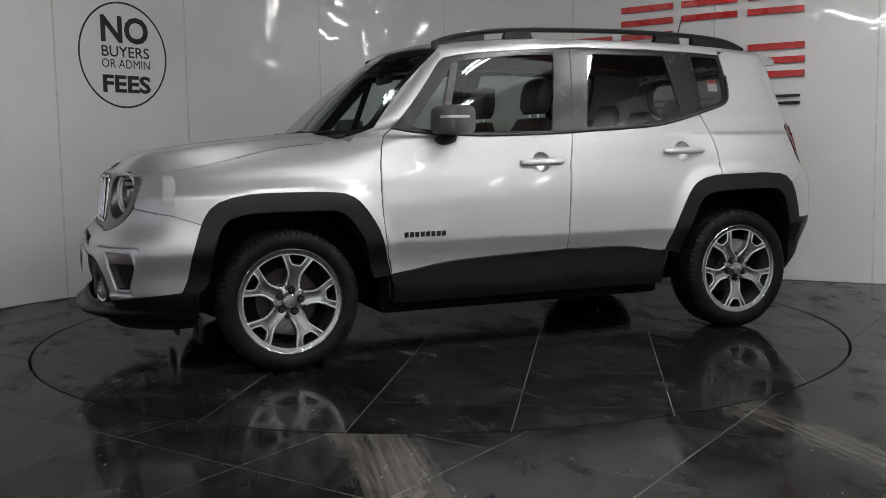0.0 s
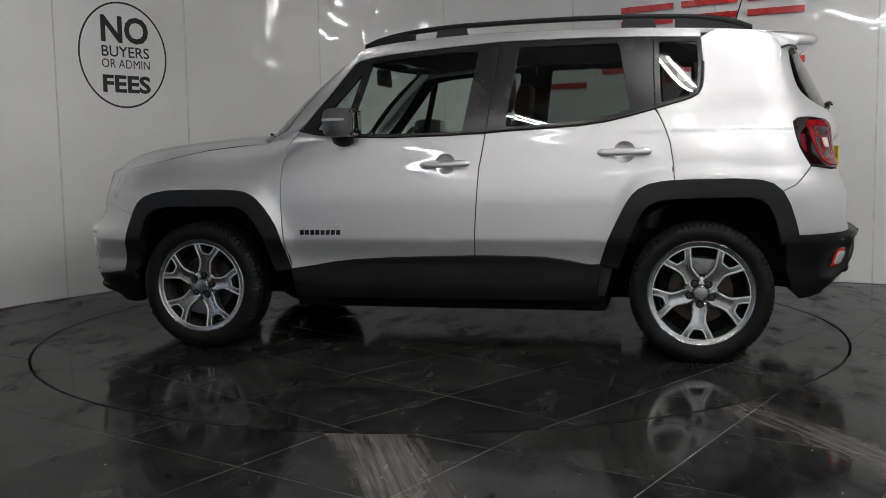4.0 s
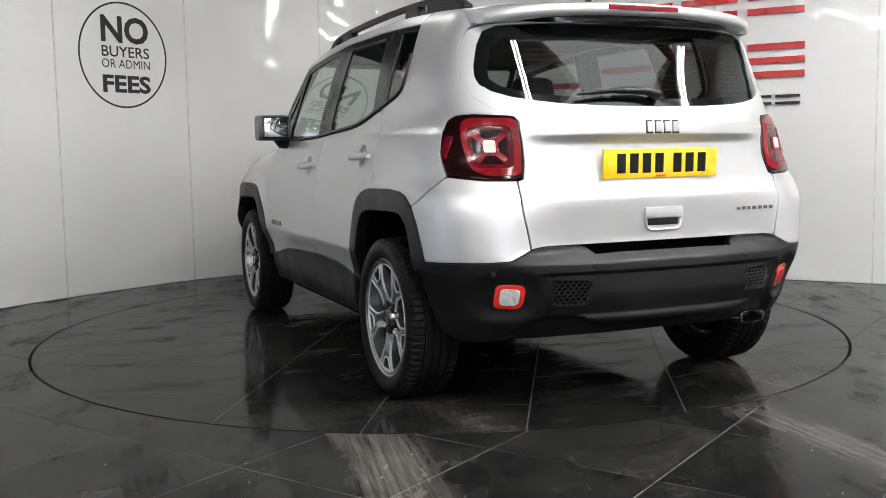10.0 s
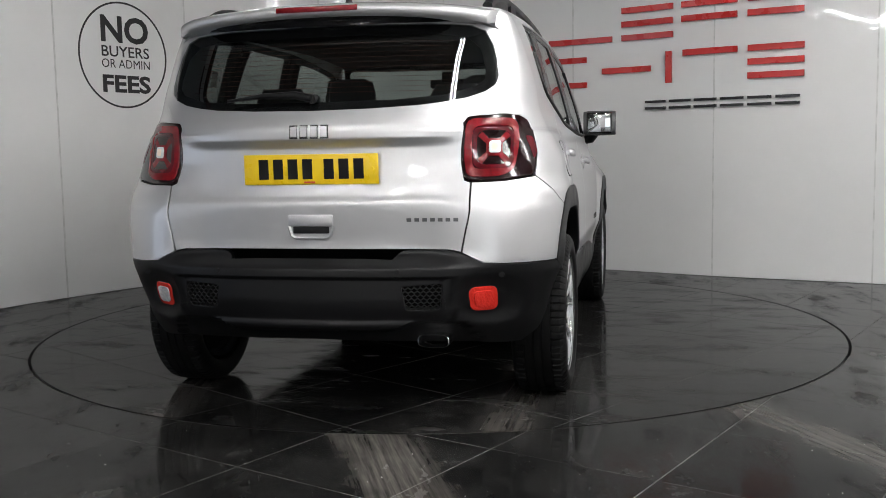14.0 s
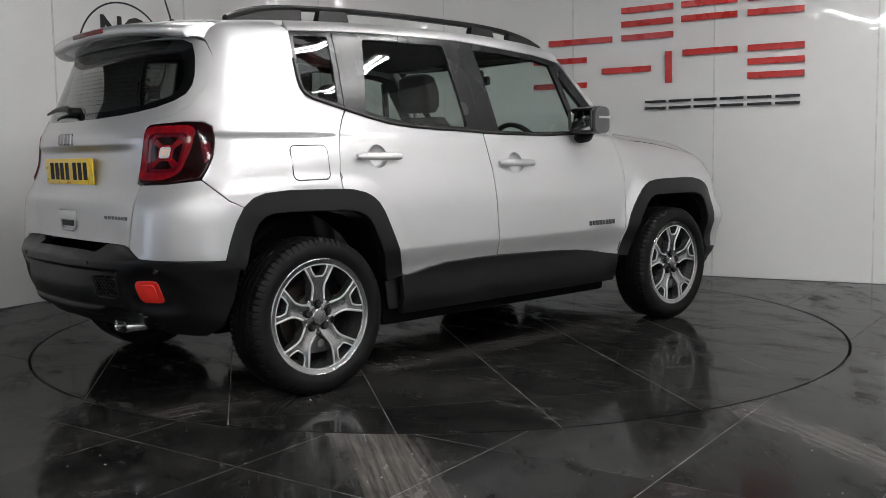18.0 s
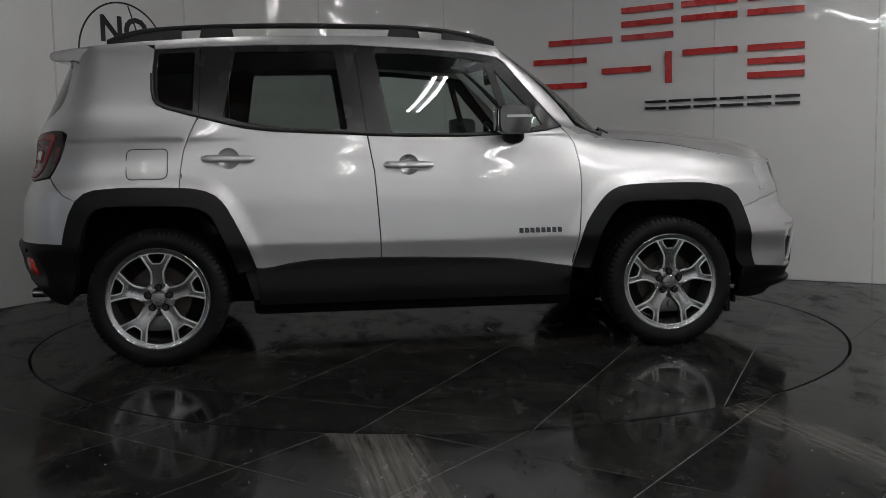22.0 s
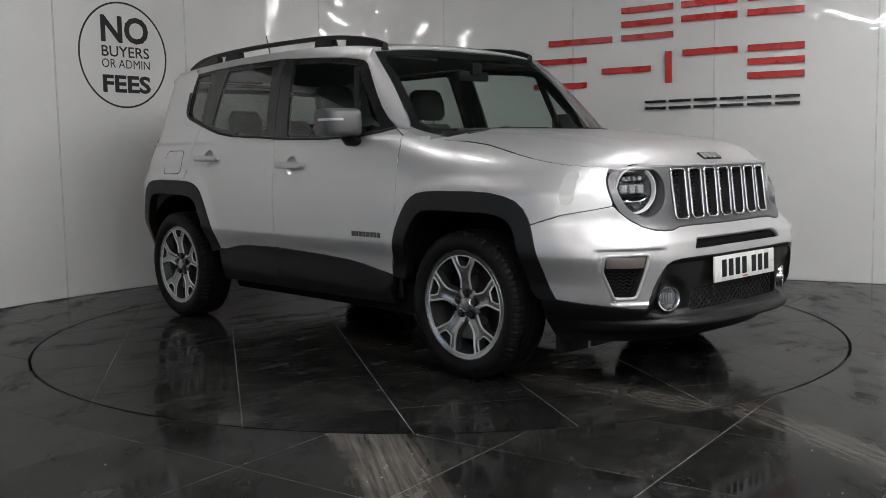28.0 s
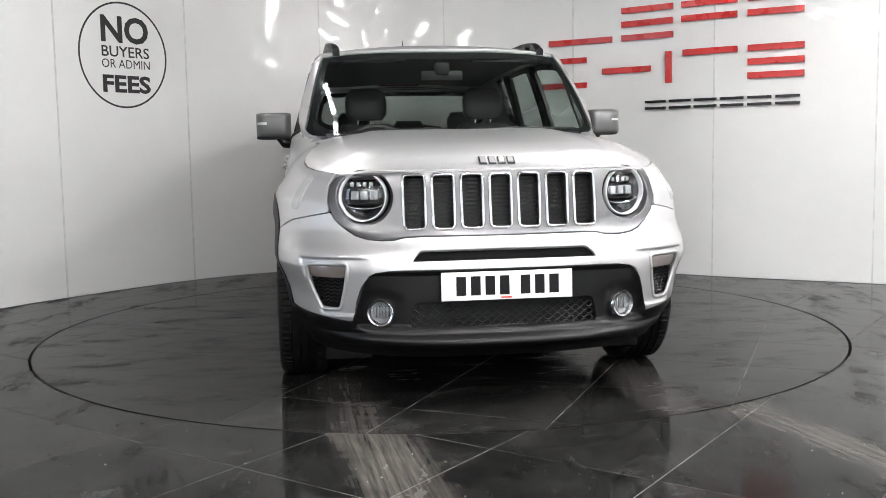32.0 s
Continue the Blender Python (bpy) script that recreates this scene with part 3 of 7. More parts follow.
for nm, mat, boxes in (("wall_dado", REAR_WALL, ((-6.6, -0.2, 0, DADO_H), (4.2, 6.7, 0, DADO_H))), ("wall_rear", REAR_WALL, ((-6.6, -0.2, DADO_H, 3.85), (-0.2, 4.2, 2.75, 3.85), (4.2, 6.7, DADO_H, 3.85)))):
    bm = bmesh.new()
    for x0, x1, z0, z1 in boxes:
        box(bm, x0, x1, -9.65, -9.5, z0, z1)
    tagged(part(nm, bm, mat, None, "", 0), "pale rear wall with an open loading door" if nm == "wall_rear" else "unseen pale lower band of the rear wall", "wall", kind="structure")
bm = bmesh.new()
box(bm, -9, 24, 4.85, 5.0, 0, HALL_H)
box(bm, -9, -8.85, -1.9, 4.85, 0, HALL_H)
box(bm, 23.85, 24, -9.65, 4.85, 0, HALL_H)
box(bm, 6.75, 23.85, -9.65, -9.5, 0, HALL_H)
tagged(part("wall_far", bm, DADO, None, "", 0), "plain dark hall wall behind the white boards", "wall", kind="structure")
bm = bmesh.new()
box(bm, -3.0, 7.2, -12.1, -12.0, -0.5, 5)
tagged(part("backdrop", bm, glowing("overcast_daylight", (0.93, 0.97, 1.0), DOOR_GLOW), None, "", 0), "pale overcast daylight beyond the door", "sky", kind="structure")

# pale roof light in a shallow white frame
roof_light = new("roof_light")
tagged(roof_light, "white translucent roof light panel in a shallow frame", "skylight", kind="structure")
bm = bmesh.new()
box(bm, 0.95, 3.35, -3.25, -1.70, HALL_H - 0.05, HALL_H - 0.03)
part("pane", bm, glowing("daylit_panel", (0.95, 0.98, 1.0), ROOF_GLOW), roof_light, "glowing white pane", 0)
for x0, x1, y0, y1 in ((0.85, 3.45, -3.35, -3.25), (0.85, 3.45, -1.70, -1.60), (0.85, 0.95, -3.25, -1.70), (3.35, 3.45, -3.25, -1.70)):
    bm = bmesh.new()
    box(bm, x0, x1, y0, y1, HALL_H - 0.08, HALL_H - 0.002, 0.01)
    part("frame_bar", bm, REAR_WALL, roof_light, "", 30)

# twin-tube strip lights hung under the ceiling
TUBE = glowing("lit_tube", (1.0, 0.99, 0.975), TUBE_GLOW)
HOUSING = material("white_lamp_housing", (0.7, 0.7, 0.7), 0.4)


def strip_light(m, length=1.5):
    lamp = new("strip_light")
    bm = bmesh.new()
    box(bm, -length / 2, length / 2, -0.075, 0.075, 0.03, 0.075, 0.01)
    part("housing", bm, HOUSING, lamp)
    for y in (-0.045, 0.045):
        bm = bmesh.new()
        cyl(bm, 0.017, length - 0.08, Matrix.Translation((0, y, 0.006)) @ pose(0, 0, 0, 0, 90, 0), 10)
        part("tube", bm, TUBE, lamp, "lit fluorescent tube")
    for x in (-length * 0.35, length * 0.35):
        bm = bmesh.new()
        cyl(bm, 0.004, 0.7, Matrix.Translation((x, 0, 0.42)), 6)
        part("hanger", bm, STEEL, lamp)
    tagged(lamp, "white twin-tube strip light hung out of view from the ceiling, lit", "lamp", "strip lights")
    lamp.matrix_basis = m
    return lamp


first = strip_light(pose(0.7, -3.6, 3.2, 0, 0, 90))
for x, y, a in ((2.5, -3.6, 90), (1.75, -1.5, 90), (2.95, -1.75, 133), (0.4, -6.4, 90), (2.2, -6.4, 90), (4.1, -5.6, 90), (4.9, -3.6, 135), (9.0, -8.9, 131), (9.7, -8.4, 131), (15.7, -6.6, 153), (21.5, -3.8, 165), (18.1, 0.6, 178), (13.0, -1.6, 165), (-1.3, -5.4, 90), (-1.2, -8.2, 90), (2.6, -8.2, 90), (-3.1, -6.6, 90), (-3.6, -8.4, 90)):
    copy_thing(first, pose(x, y, 3.2, 0, 0, a))
# short fill lamp, added out of view to brighten the left side
strip_light(pose(-1.4, -0.2, 3.2, 0, 0, 90), 0.65)
for y in (-4.6, -1.9):
    bm = bmesh.new()
    box(bm, -6.2, 6.2, y - 0.06, y + 0.06, 3.5, 3.84, 0.01)
    tagged(part("roof_beam", bm, BEAM, None, "", 30), "rust red steel roof beam under the ceiling", "beam", "roof beams")

# round black sign on the wall
SIGN_S, SIGN_Z, SIGN_R = along(-2.395), 1.803, 0.402


def vinyl_text(text, s_mid, z0, height, width, parent, mat, off=0.002, bold=0.0):
    """Flat lettering of a given width and height laid on the wall."""
    cu = bpy.data.curves.new("lettering", "FONT")
    cu.body, cu.align_x, cu.size, cu.offset = text, "CENTER", 1.0, bold
    cu.resolution_u = 3
    tmp = bpy.data.objects.new("lettering", cu)
    me = bpy.data.meshes.new_from_object(tmp)
    bpy.data.objects.remove(tmp)
    xs = [v.co.x for v in me.vertices]
    ys = [v.co.y for v in me.vertices]
    kx, ky = width / (max(xs) - min(xs)), height / (max(ys) - min(ys))
    cx, y0 = (max(xs) + min(xs)) / 2, min(ys)
    for v in me.vertices:
        v.co = wall_at(s_mid + (v.co.x - cx) * kx, z0 + (v.co.y - y0) * ky, off)
    me.name = "lettering"
    return link_mesh("lettering", me, mat, parent)


sign = new("round_sign")
tagged(sign, "round vinyl sign reading NO BUYERS OR ADMIN FEES on wall", "sign")
bm = bmesh.new()
rows = []
for k in range(96):
    a = 2 * math.pi * k / 96
    rows.append([bm.verts.new(wall_at(SIGN_S + r * math.cos(a) * 0.975, SIGN_Z + r * math.sin(a), o)) for r, o in ((SIGN_R, 0.0005), (SIGN_R, 0.0025), (SIGN_R - 0.014, 0.0025), (SIGN_R - 0.014, 0.0005))])
for k in range(96):
    a, b = rows[k], rows[(k + 1) % 96]
    for q in range(3):
        bm.faces.new((a[q], a[q + 1], b[q + 1], b[q]))
part("ring", bm, VINYL, sign)
for text, z0, h, w, b in (("NO", 1.893, 0.205, 0.425, 0.03), ("BUYERS", 1.787, 0.083, 0.425, 0.012), ("OR ADMIN", 1.704, 0.066, 0.43, 0.0), ("FEES", 1.517, 0.135, 0.43, 0.035)):
    vinyl_text(text, SIGN_S + 0.02, z0, h, w, sign, VINYL, 0.0025, b)

# red and black raised bars of the dealer's sign
dealer = new("dealer_sign")
tagged(dealer, "raised red and black bars of a dealer sign on white wall", "sign")


def raised(s0, s1, z0, z1, mat, name="bar", off=0.03):
    return wall_board(s0, s1, z0, z1, off, 0.022, name, mat, dealer, 4)


for xa, xb, heights in ((0.985, 1.476, (1.905,)), (1.548, 1.906, (1.905, 2.015, 2.125)), (1.965, 2.328, (2.015, 2.125)), (2.395, 2.752, (2.015, 2.125)),
                        (0.86, 1.284, (1.542, 1.75)), (1.404, 1.755, (1.646,)), (1.975, 2.332, (1.75,)), (2.399, 2.758, (1.542, 1.646, 1.75))):
    for z in heights:
        raised(along(xa), along(xb), z, z + 0.047, SIGN_RED)
raised(along(1.86), along(1.90), 1.545, 1.795, SIGN_RED)
for k in range(6):
    sa = along(1.72) + k * (along(2.761) - along(1.72)) / 6
    w = (along(2.761) - along(1.72)) / 6 - 0.03
    raised(sa, sa + w, 1.338, 1.358, SIGN_BLACK)
    raised(sa, sa + w, 1.39, 1.41, SIGN_BLACK)
# ---- the car: x forward, y to its left, z up, axle middle at the origin ----
CAR_OFF = Vector((-0.192, -0.010, 0.0))
car = new("car")
tagged(car, "silver compact SUV with black cladding, roof rails and alloy wheels", "car")
X0, XR = 1.2, 1.5
HALF = math.pi / 2
U_ALL = 2 * HALF + X0 + XR
width_at = curve_of([(0.15, 0.80), (0.28, 0.825), (0.36, 0.845), (0.46, 0.850), (0.50, 0.857), (0.57, 0.8775), (0.579, 0.8798), (0.60, 0.8805), (0.76, 0.879), (0.88, 0.868), (0.98, 0.850), (1.05, 0.838), (1.10, 0.828), (1.14, 0.822)])
front_x = curve_of([(0.15, 2.02), (0.25, 2.12), (0.272, 2.20), (0.285, 2.21), (0.297, 2.198), (0.315, 2.166), (0.36, 2.152), (0.46, 2.156), (0.56, 2.158), (0.62, 2.15), (0.68, 2.10), (0.72, 2.075), (0.80, 2.065), (0.90, 2.055), (0.95, 2.04), (1.0, 1.99)])
front_n = curve_of([(0.28, 2.8), (0.40, 3.7), (0.55, 3.9), (0.64, 3.7), (0.74, 3.4), (0.85, 3.3)])
rear_x = curve_of([(0.2, 1.93), (0.30, 1.975), (0.40, 2.05), (0.50, 2.075), (0.60, 2.07), (0.655, 1.986), (0.69, 1.9835), (0.76, 1.987), (0.825, 1.9905), (0.842, 1.989), (0.862, 1.979), (0.91, 1.967), (0.97, 1.961), (1.04, 1.957), (1.056, 1.967), (1.070, 1.983), (1.105, 1.982), (1.15, 1.964), (1.20, 1.935), (1.35, 1.855), (1.50, 1.77), (1.56, 1.735)])
rear_edge = curve_of([(0.2, 1.93), (0.30, 1.975), (0.40, 2.045), (0.50, 2.065), (0.60, 2.058), (0.70, 2.045), (0.80, 2.028), (0.90, 1.996), (1.0, 1.972), (1.07, 1.974), (1.10, 1.98), (1.15, 1.965), (1.20, 1.935), (1.35, 1.855), (1.50, 1.77), (1.56, 1.735)])
rear_n = curve_of([(0.3, 2.2), (0.40, 2.35), (0.50, 2.65), (0.57, 2.7), (0.63, 2.85), (0.80, 3.0), (0.90, 2.75), (1.0, 2.45), (1.1, 2.35), (1.3, 2.32), (1.5, 2.6)])
hood_c = curve_of([(0.7, 1.138), (0.95, 1.127), (1.2, 1.114), (1.5, 1.088), (1.75, 1.056), (1.9, 1.024), (1.97, 0.994), (2.03, 0.96), (2.07, 0.93)])
roof_c = curve_of([(-1.95, 1.572), (-1.78, 1.59), (-1.6, 1.61), (-1.3, 1.635), (-0.8, 1.655), (-0.3, 1.657), (0.2, 1.634), (0.42, 1.605), (0.5, 1.585)])
green_w = curve_of([(0.0, 0.828), (0.2, 0.808), (0.4, 0.782), (0.6, 0.753), (0.8, 0.720), (0.9, 0.700), (0.96, 0.681), (1.0, 0.652)])
ROOF_Y, HOOD_S, HOOD_M = 0.652, 0.72, 4.4


R_ARCH = [(-1.718, 0.608), (-1.70, 0.68), (-1.675, 0.755), (-1.642, 0.815), (-1.60, 0.850), (-1.55, 0.866), (-1.432, 0.874), (-1.161, 0.869), (-1.10, 0.863), (-1.04, 0.850), (-0.995, 0.828), (-0.967, 0.803), (-0.94, 0.765), (-0.914, 0.715), (-0.885, 0.655), (-0.853, 0.585), (-0.813, 0.466)]
F_ARCH = [(0.776, 0.427), (0.80, 0.502), (0.825, 0.60), (0.845, 0.655), (0.871, 0.70), (0.905, 0.75), (0.94, 0.790), (0.97, 0.813), (1.008, 0.830), (1.06, 0.838), (1.145, 0.843), (1.363, 0.844), (1.46, 0.840), (1.541, 0.826), (1.60, 0.806), (1.64, 0.775), (1.665, 0.735), (1.681, 0.696), (1.711, 0.607), (1.73, 0.52), (1.744, 0.455), (1.775, 0.400)]


def arch_reach(rows, ax):
    """The arch outline's distance from its axle, by angle."""
    got = sorted((math.atan2(z - 0.36, x - ax), math.hypot(x - ax, z - 0.36)) for x, z in rows)
    return [float(np.interp(-math.pi + 2 * math.pi * k / 180, [g[0] for g in got], [g[1] for g in got])) for k in range(181)]


FRONT_REACH, REAR_REACH = arch_reach(F_ARCH, 1.285), arch_reach(R_ARCH, -1.285)


def roof_edge(x):
    return roof_c(x) - 0.045


def side_w(x, z):
    """Half width of the body side."""
    if z <= 1.1:
        w = width_at(z)
    else:
        w = green_w((z - 1.1) / (roof_edge(min(max(x, -1.7), 0.5)) - 1.1))
    w *= 1 - 0.010 * smoothstep(-0.7, -1.7, x) * (1 if z > 1.1 else 0) - 0.012 * smoothstep(0.3, 0.9, x) * (1 if z > 1.1 else 0)
    if x < -0.9:
        w += smoothstep(-0.9, -1.4, x) * (1 - 0.75 * smoothstep(-1.5, -1.68, x)) * (0.031 * math.exp(-((z - 0.985) / 0.095) ** 2) + 0.010 * math.exp(-((z - 0.85) / 0.1) ** 2) - 0.010 * math.exp(-((z - 1.19) / 0.06) ** 2))
    for ax, reach in ((1.285, FRONT_REACH), (-1.285, REAR_REACH)):
        r = math.hypot(x - ax, z - 0.36)
        if r < 0.75:
            k = (math.atan2(z - 0.36, x - ax) + math.pi) / (2 * math.pi) * 180
            i = min(int(k), 179)
            d = r - (reach[i] + (reach[i + 1] - reach[i]) * (k - i))
            f = min(1.0, max(0.0, (0.075 - d) / 0.075))
            size = 0.030 if ax > 0 else 0.020
            w += size * f * f * (2.2 - 1.2 * f) * (1 - 0.5 * smoothstep(0.30, 0.50, (ax - x) * math.copysign(1, ax))) * smoothstep(0.25, 0.4, z) * (1 - 0.5 * smoothstep(0.62, 0.45, z))
    return w


def hood_round(x, z):
    """How far the body side turns in towards the bonnet."""
    if z <= HOOD_S or x < 0.60:
        return 1.0
    k = (z - HOOD_S) / (hood_c(min(x, 1.78)) - HOOD_S)
    f = (1 - min(k, 0.93 + 0.055 * smoothstep(0.95, 1.2, x)) ** HOOD_M) ** (1 / HOOD_M)
    return 1 + (f - 1) * smoothstep(0.60, 1.15, x)


def shell(u, z):
    """The body's skin: u runs from the tail's middle round the left side to the nose."""
    if u < HALF:
        a = max(u, 0.0)
        k = smoothstep(0.72, 1.02, a)
        aa, bb, n = rear_x(z) * (1 - k) + rear_edge(z) * k - XR, side_w(-XR - 0.2 * math.cos(a), z), rear_n(z)
        r = ((math.cos(a) / aa) ** n + (math.sin(a) / bb) ** n) ** (-1 / n) if 0 < a < HALF else (aa if a <= 0 else bb)
        return Vector((-XR - r * math.cos(a), r * math.sin(a), z))
    if u <= HALF + X0 + XR:
        x = u - HALF - XR
        return Vector((x, side_w(x, z) * hood_round(x, z), z))
    a = min(max(U_ALL - u, 0.0), HALF)
    aa, bb, n = front_x(z) - X0, side_w(X0 + 0.5 * math.cos(a), z), front_n(z)
    r = ((math.cos(a) / aa) ** n + (math.sin(a) / bb) ** n) ** (-1 / n) if 0 < a < HALF else (aa if a <= 0 else bb)
    x = X0 + r * math.cos(a)
    return Vector((x, r * math.sin(a) * hood_round(x, z), z))


def solved(f, lo, hi, want):
    """Where a rising or falling function meets a value."""
    up = f(hi) > f(lo)
    for _ in range(34):
        mid = (lo + hi) / 2
        if (f(mid) < want) == up:
            lo = mid
        else:
            hi = mid
    return (lo + hi) / 2


def sx(x, z):
    """Shell coordinate at body x on the left side."""
    if -XR <= x <= X0:
        return HALF + x + XR
    if x > X0:
        return solved(lambda u: shell(u, z).x, HALF + X0 + XR, U_ALL, x)
    return solved(lambda u: shell(u, z).x, 0.0, HALF, x)


def fs(y, z):
    """Signed nose coordinate at body y."""
    return math.copysign(solved(lambda s: shell(U_ALL - s, z).y, 0.0, HALF * 0.93, abs(y)), y) if abs(y) > 1e-9 else 0.0


def rs(y, z):
    """Signed tail coordinate at body y."""
    return math.copysign(solved(lambda s: shell(s, z).y, 0.0, HALF * 0.93, abs(y)), y) if abs(y) > 1e-9 else 0.0


def nose(s, z):
    p = shell(U_ALL - abs(s), z)
    return Vector((p.x, math.copysign(p.y, s), z))


def tail(s, z):
    p = shell(abs(s), z)
    return Vector((p.x, math.copysign(p.y, s), z))


def hood_plan(x):
    if x <= X0:
        return side_w(x, HOOD_S)
    aa, n = front_x(0.9) - X0, 3.1
    k = min((x - X0) / aa, 0.9999)
    return side_w(X0 + 0.3, HOOD_S) * (1 - k**n) ** (1 / n)


def hood_front(y):
    """Where the bonnet ends above the grille."""
    aa, bb, n = front_x(0.945) - X0, side_w(X0 + 0.3, 0.9), front_n(0.945)
    return X0 + aa * (1 - (y / bb) ** n) ** (1 / n) - 0.006


def hood_raw(x, y):
    k = min(abs(y) / max(hood_plan(x), 0.05), 0.995)
    z = HOOD_S + (hood_c(x) - HOOD_S) * (1 - k**HOOD_M) ** (1 / HOOD_M)
    d = max(0.0, hood_front(min(abs(y), 0.66)) - x)
    f = smoothstep(0.11, 0.0, d)
    return z * (1 - f) + (0.950 + 0.34 * d) * f


HOOD_EDGE = [(x, HOOD_S + (0.84 - 0.13 * smoothstep(1.25, 1.78, x) + 0.045 * smoothstep(1.5, 0.93, x)) * (hood_c(x) - HOOD_S)) for x in (0.935, 1.0, 1.06, 1.12, 1.2, 1.3, 1.4, 1.5, 1.6, 1.7, 1.78)]
corner_a, corner_b = (sx(*HOOD_EDGE[-1]), HOOD_EDGE[-1][1]), (U_ALL - fs(0.640, 0.940), 0.940)
SIDE_RIM = [shell(sx(x, z), z) for x, z in HOOD_EDGE]
SIDE_RIM += [shell(corner_a[0] + (corner_b[0] - corner_a[0]) * k / 5, corner_a[1] + (corner_b[1] - corner_a[1]) * k / 5) for k in (1, 2, 3, 4)]
hood_rim = curve_of([(p.x, p.y) for p in SIDE_RIM])
hood_drop = curve_of([(p.x, hood_raw(p.x, p.y) - p.z) for p in SIDE_RIM])


def hood_top(x, y):
    """The bonnet's surface, led down to the wings' edges."""
    ye = hood_rim(x)
    z = hood_raw(x, y) - hood_drop(x) * smoothstep(ye - 0.2, ye - 0.004, abs(y))
    return Vector((x, y, z + 0.011 * smoothstep(0.50, 0.43, abs(y)) * smoothstep(2.02, 1.8, x)))


hood_back = curve_of([(0.0, 1.088), (0.3, 1.07), (0.5, 1.035), (0.66, 0.985), (0.75, 0.935)])


def roof_top(x, y):
    return Vector((x, y, roof_c(x) - 0.045 * (abs(y) / ROOF_Y) ** 2.2))


def screen(y, z):
    """The windscreen's surface."""
    t = (z - 1.12) / 0.465
    return Vector((1.085 - 0.60 * t - 0.03 * math.sin(math.pi * min(max(t, 0), 1)) * -1 - (0.163 - 0.055 * t) * (y / 0.72) ** 2 - 0.055 * (abs(y) / 0.74) ** 8, y, z))


def piece(name, made, mat, parent, label=""):
    ob = link_mesh(name, sheet_mesh(name, made), mat, parent, label)
    if parent is car:
        ob.location = CAR_OFF
    return ob


def carry(ob):
    ob.location = CAR_OFF
    return ob


def side_outline(rows):
    """Body outline rows (x, z) to shell coordinates."""
    return [(sx(x, z), z) for x, z in rows]


BOTH = (False, True)
CUP_F, CUP_R, CUP_SIZE = (-0.053, 0.961), (-0.928, 1.006), 0.052


def cup_hole(c):
    return [(sx(c[0] + CUP_SIZE * math.cos(a), c[1]), c[1] + CUP_SIZE * math.sin(a)) for a in (2 * math.pi * k / 32 for k in range(32))]

GRID = (0.06, 0.045)

BELT_F = [(0.735, 1.139), (0.65, 1.121), (0.5, 1.105), (0.24, 1.097), (-0.05, 1.101), (-0.252, 1.109)]
BELT_R = [(-0.252, 1.109), (-0.355, 1.117), (-0.55, 1.126), (-0.715, 1.136), (-0.838, 1.151), (-0.942, 1.174), (-1.067, 1.207)]
MID = [(-0.252, 1.109), (-0.238, 1.02), (-0.223, 0.936), (-0.212, 0.78), (-0.202, 0.628), (-0.198, 0.503)]
F_EDGE = [(0.776, 0.427), (0.795, 0.52), (0.809, 0.62), (0.820, 0.76), (0.822, 0.86), (0.816, 0.96), (0.80, 1.05), (0.775, 1.105), (0.735, 1.139)]
SILL_F = [(-0.198, 0.503), (0.0, 0.498), (0.229, 0.490), (0.422, 0.479), (0.55, 0.464), (0.66, 0.444), (0.776, 0.427)]
R_EDGE = [(-1.067, 1.207), (-1.09, 1.175), (-1.115, 1.12), (-1.14, 1.046), (-1.155, 0.95), (-1.161, 0.869)]
SILL_R = [(-0.813, 0.466), (-0.78, 0.463), (-0.734, 0.468), (-0.65, 0.485), (-0.542, 0.499), (-0.331, 0.503), (-0.198, 0.503)]
DLO_TOP = [(-1.278, 1.548), (-1.059, 1.559), (-0.792, 1.567), (-0.329, 1.567), (-0.02, 1.547), (0.253, 1.525), (0.35, 1.512), (0.438, 1.494)]
A_EDGE = [(0.438, 1.494), (0.49, 1.43), (0.543, 1.361), (0.593, 1.30), (0.643, 1.242), (0.69, 1.19), (0.735, 1.139)]
hood_edge = HOOD_EDGE

glass_rear_rows = [(-1.072, 1.21), (-1.15, 1.230), (-1.228, 1.252), (-1.262, 1.27), (-1.279, 1.295), (-1.287, 1.34), (-1.288, 1.42), (-1.278, 1.548)]

